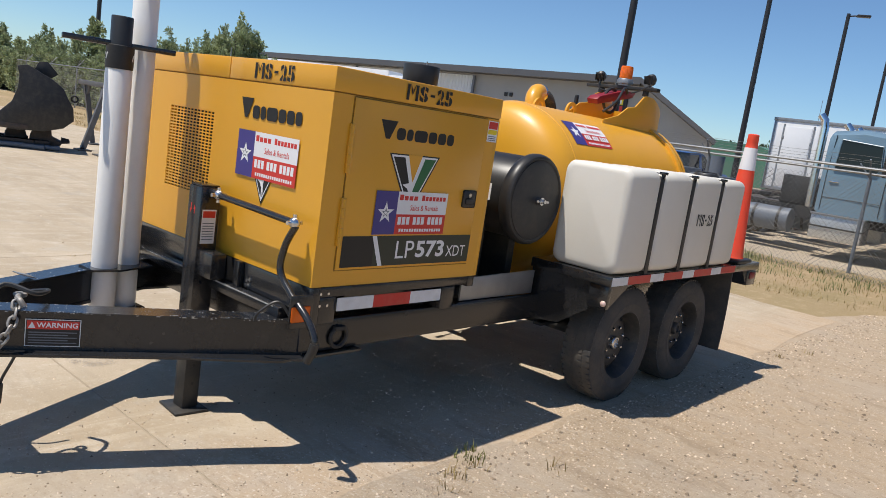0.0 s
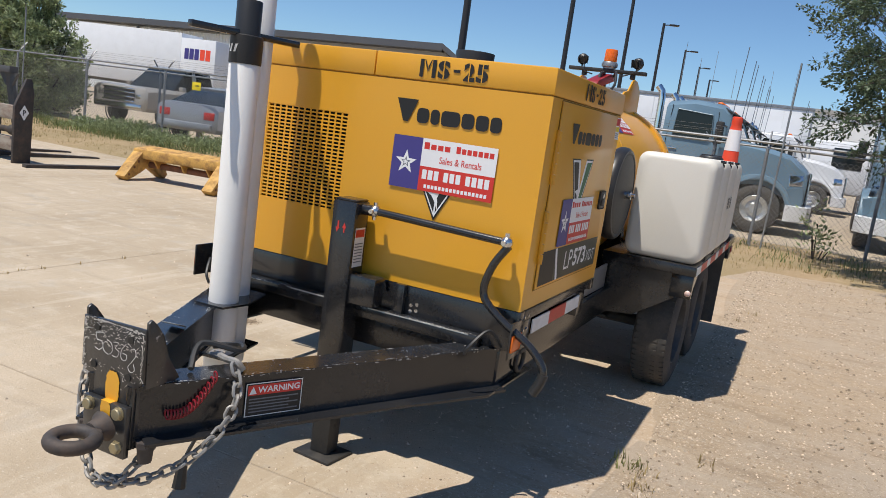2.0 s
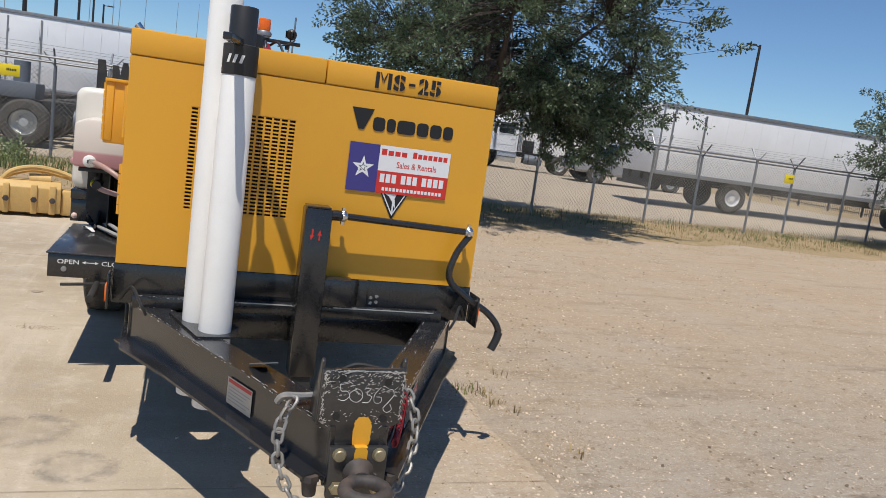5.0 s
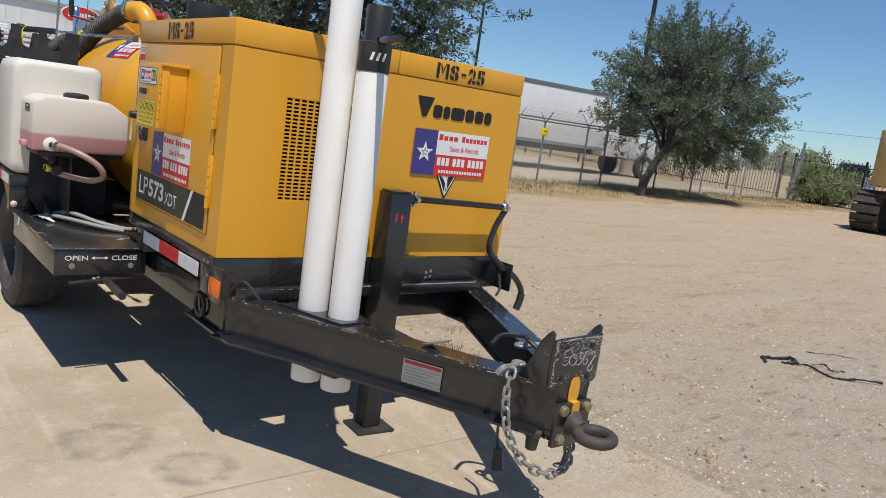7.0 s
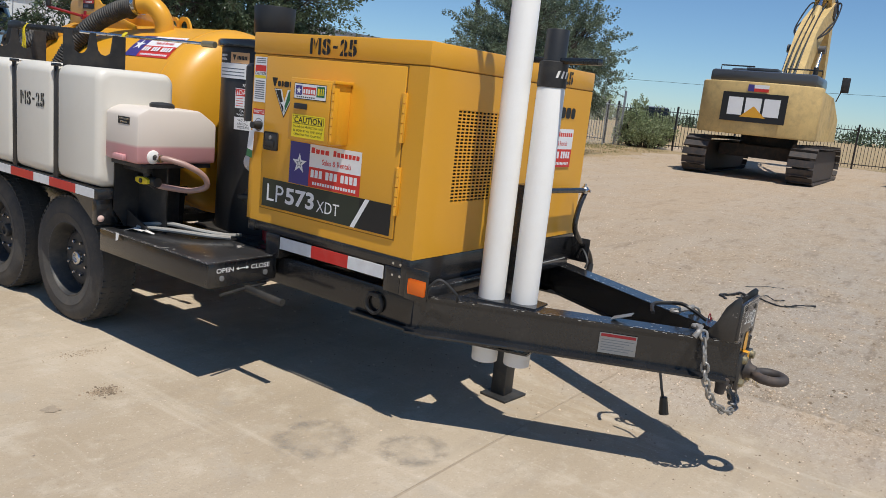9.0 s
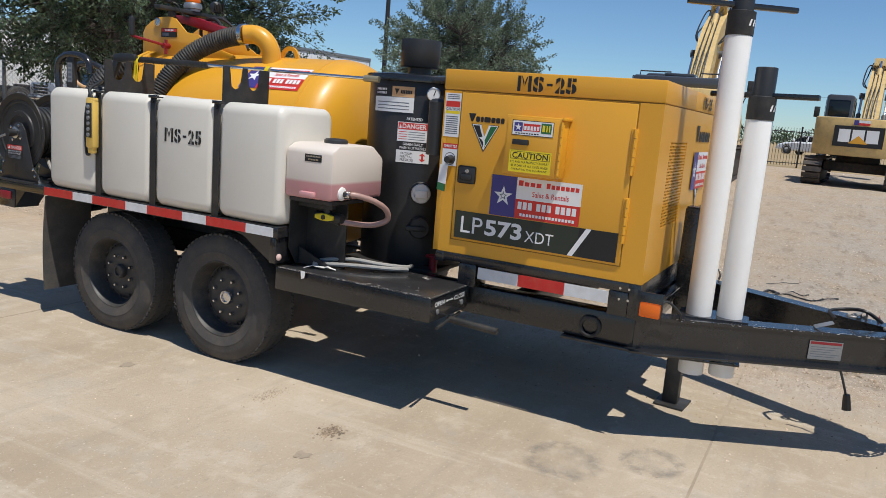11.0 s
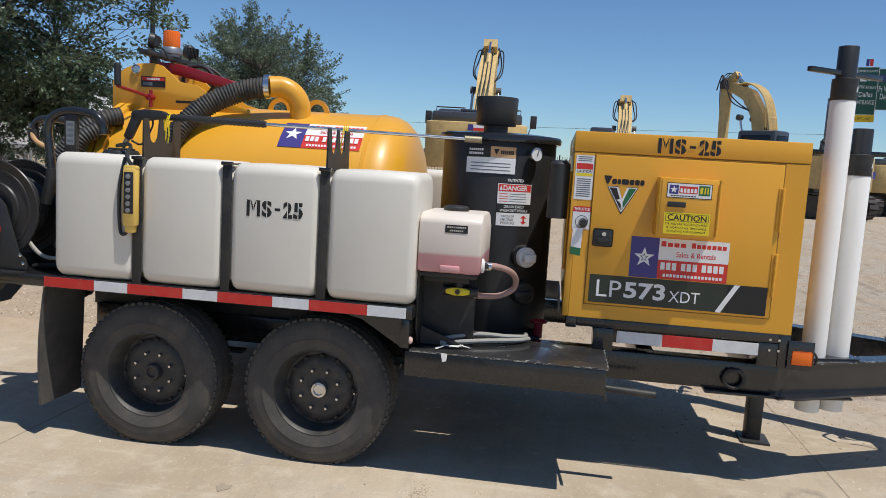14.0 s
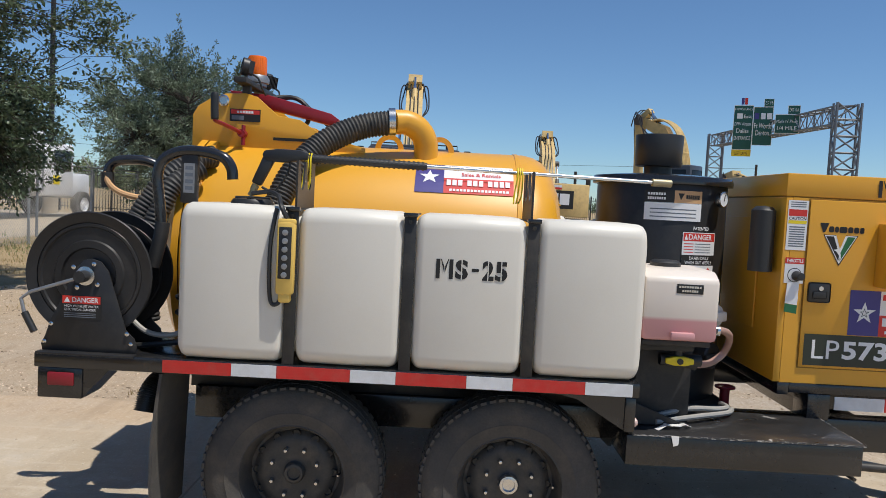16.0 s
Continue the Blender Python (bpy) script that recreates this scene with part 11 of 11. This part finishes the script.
def lattice(name, a, b, w, h, n, r, material=STEEL_GREY):
    """A box truss from a to b."""
    a, b = Vector(a), Vector(b)
    t = (b - a).normalized()
    u = Vector((0, 0, 1)).cross(t)
    u = across if u.length < 0.01 else u.normalized()
    v = t.cross(u).normalized()
    bm = nb()
    cs = [u * w / 2 + v * h / 2, u * w / 2 - v * h / 2, -u * w / 2 - v * h / 2, -u * w / 2 + v * h / 2]
    for c in cs:
        rod(bm, a + c, b + c, r, seg=6)
    for k in range(n):
        p, q = a.lerp(b, k / n), a.lerp(b, (k + 1) / n)
        for i in range(4):
            c, d = cs[i], cs[(i + 1) % 4]
            rod(bm, p + (c if k % 2 else d), q + (d if k % 2 else c), r * 0.6, seg=4)
            rod(bm, p + c, p + d, r * 0.5, seg=4)
    return part(name, bm, material, gan)


lattice("post_truss", GL, GL + Vector((0, 0, 16.6)), 2.6, 1.0, 8, 0.16)
lattice("post_truss", GR, GR + Vector((0, 0, 14.6)), 2.6, 1.0, 8, 0.16)
lattice("span_truss", GL + Vector((0, 0, 15.4)), GR + Vector((0, 0, 13.4)), 1.6, 2.0, 24, 0.12)
for (x, y), z0, z1, wd, rows in (((122.4, -45.1), 12.6, 19.9, 3.0, (("DFW Airport", 0.52, 0.62), ("Dallas", 0.38, 0.48), ("ENTRANCE", 0.22, 0.31))), ((114.8, -45.3), 12.75, 18.7, 2.85, (("Ft Worth", 0.44, 0.58), ("Denton", 0.26, 0.40))), ((104.3, -44.5), 13.6, 16.3, 3.2, (("Mark IV Pkwy", 0.50, 0.72), ("1/4 MILE", 0.18, 0.38)))):
    near = 0.915
    x, y, z0, z1, wd = -4.0 + (x + 4.0) * near, 2.4 + (y - 2.4) * near, 1.44 + (z0 - 1.44) * near, 1.44 + (z1 - 1.44) * near, wd * near
    to_cam = Vector((-4.0 - x, 2.4 - y, 0)).normalized()
    right = Vector((0, 0, 1)).cross(to_cam)
    mm = facing((x, y, z0), right, (0, 0, 1))
    h = z1 - z0
    its = [("r", WHITE, -wd / 2, 0, wd / 2, h), ("r", SIGN_GREEN, -wd / 2 + 0.06, 0.06, wd / 2 - 0.06, h - 0.06)]
    if h > 6.0:
        its += [("r", SIGN_YELLOW, -wd / 2, -1.0, wd / 2, 0.0), ("t", INK, "LEFT LANE", -wd / 2 + 0.5, -0.75, wd / 2 - 0.5, -0.3), ("r", WHITE, -0.9, 0.70 * h, -0.1, 0.82 * h), ("t", WHITE, "East", 0.1, 0.71 * h, wd / 2 - 0.2, 0.79 * h), ("t", WHITE, "EXPRESS LANES", -wd / 2 + 0.15, 0.89 * h, wd / 2 - 0.15, 0.94 * h), ("r", BLUE, -0.4, h + 0.1, 0.0, h + 1.1), ("r", RED, 0.05, h + 0.1, 0.5, h + 1.1)]
    else:
        its += [("r", WHITE, 0.0, h, wd / 2, h + 1.15), ("r", SIGN_GREEN, 0.05, h + 0.05, wd / 2 - 0.05, h + 1.1), ("t", WHITE, "EXIT 16 B" if h > 3.5 else "EXIT 16 A", 0.2, h + 0.35, wd / 2 - 0.2, h + 0.8)]
        if h > 3.5:
            its += [("r", BLUE, -1.15, 0.68 * h, -0.55, 0.84 * h), ("r", WHITE, 0.5, 0.68 * h, 1.15, 0.84 * h), ("r", WHITE, -0.3, 0.68 * h, 0.3, 0.84 * h)]
    for text, a, b in rows:
        w2 = min(wd / 2 - 0.2, 0.16 * len(text) * 0.9)
        its.append(("t", WHITE, text, -w2, a * h, w2, b * h, 0.0))
    sb = nb()
    box(sb, -wd / 2, wd / 2, 0, h, -0.12, -0.01, m=mm)
    pn = part("sign_panel", sb, STEEL_GREY, gan)
    decal("sign_face", pn, mm, its, [WHITE, SIGN_GREEN, SIGN_YELLOW, INK, BLUE, RED], "green highway sign with white lettering", lift=0.01)

# ---- the far distance ----
bm = nb()
prism(bm, [(36, 30, 0.30), (42, 30, 0.30), (68, -60, 0.30), (62, -60, 0.30)], (0, 0, 0.02))
single("road", bm, ground_material("grey_asphalt", (0.16, 0.155, 0.15), (0.13, 0.125, 0.12), (0.2, 0.19, 0.18), 0.5, 4, 40, 0.1), "grey road beyond the iron fence", "road", kind="structure")
bm = nb()
prism(bm, [(43, 40, 0.30), (700, 60, 0.4), (700, -300, 0.4), (70, -60, 0.30)], (0, 0, 0.03))
single("far_field", bm, ground_material("far_dry_field", (0.27, 0.215, 0.14), (0.22, 0.18, 0.105), (0.33, 0.265, 0.175), 0.08, 0.6, 9.0, 0.3), "dry grass field beyond the road", "field", kind="structure")
far = []
rt = random.Random(8)
for k in range(230):
    a = -0.9 + 1.75 * k / 230
    d = rt.uniform(180, 240)
    far.append((d * math.cos(a), d * math.sin(a), rt.uniform(0.8, 2.2), rt.uniform(-1, 1), rt.uniform(-1, 1), rt.uniform(0, 1.2), rt.uniform(1.8, 3.4)))
for k in range(110):
    far.append((rt.uniform(-150, -20), rt.uniform(95, 130), rt.uniform(1.0, 3.0), rt.uniform(-1, 1), rt.uniform(-1, 1), rt.uniform(0, 1.5), rt.uniform(2, 3.6)))
tl = foliage("far_trees", far, 140, 0.72, LEAF, None, 31)
tagged(tl, "low line of hazy distant trees", "trees", kind="stuff")
bm = nb()
sweep(bm, [(60.0, 62.0 - 8.5 * k, 5.55 - 0.9 * math.sin(3.1416 * k / 10)) for k in range(11)], 0.012, 5)
single("power_line", bm, POLE_DARK, "thin dark utility wire strung beyond the road", "cable")
for y in (62.0, -23.0):
    bm = nb()
    rod(bm, (60.0, y, 0.3), (60.0, y, 5.9), 0.13, 0.10, 10)
    single("utility_pole", bm, BARK, "weathered wooden utility pole beyond the road", "pole", group="utility poles")
clump = [(110 + rt.uniform(-3, 3), 54.5 + rt.uniform(-6.0, 4.5), rt.uniform(0.8, 4.0), rt.uniform(-0.8, 0.8), rt.uniform(-0.8, 0.8), rt.uniform(0, 1.0), rt.uniform(0.8, 1.5)) for _ in range(46)]
tagged(foliage("far_thicket", clump, 150, 0.34, LEAF_BUSH, None, 33), "hazy green thicket beyond the road", "trees", kind="stuff")
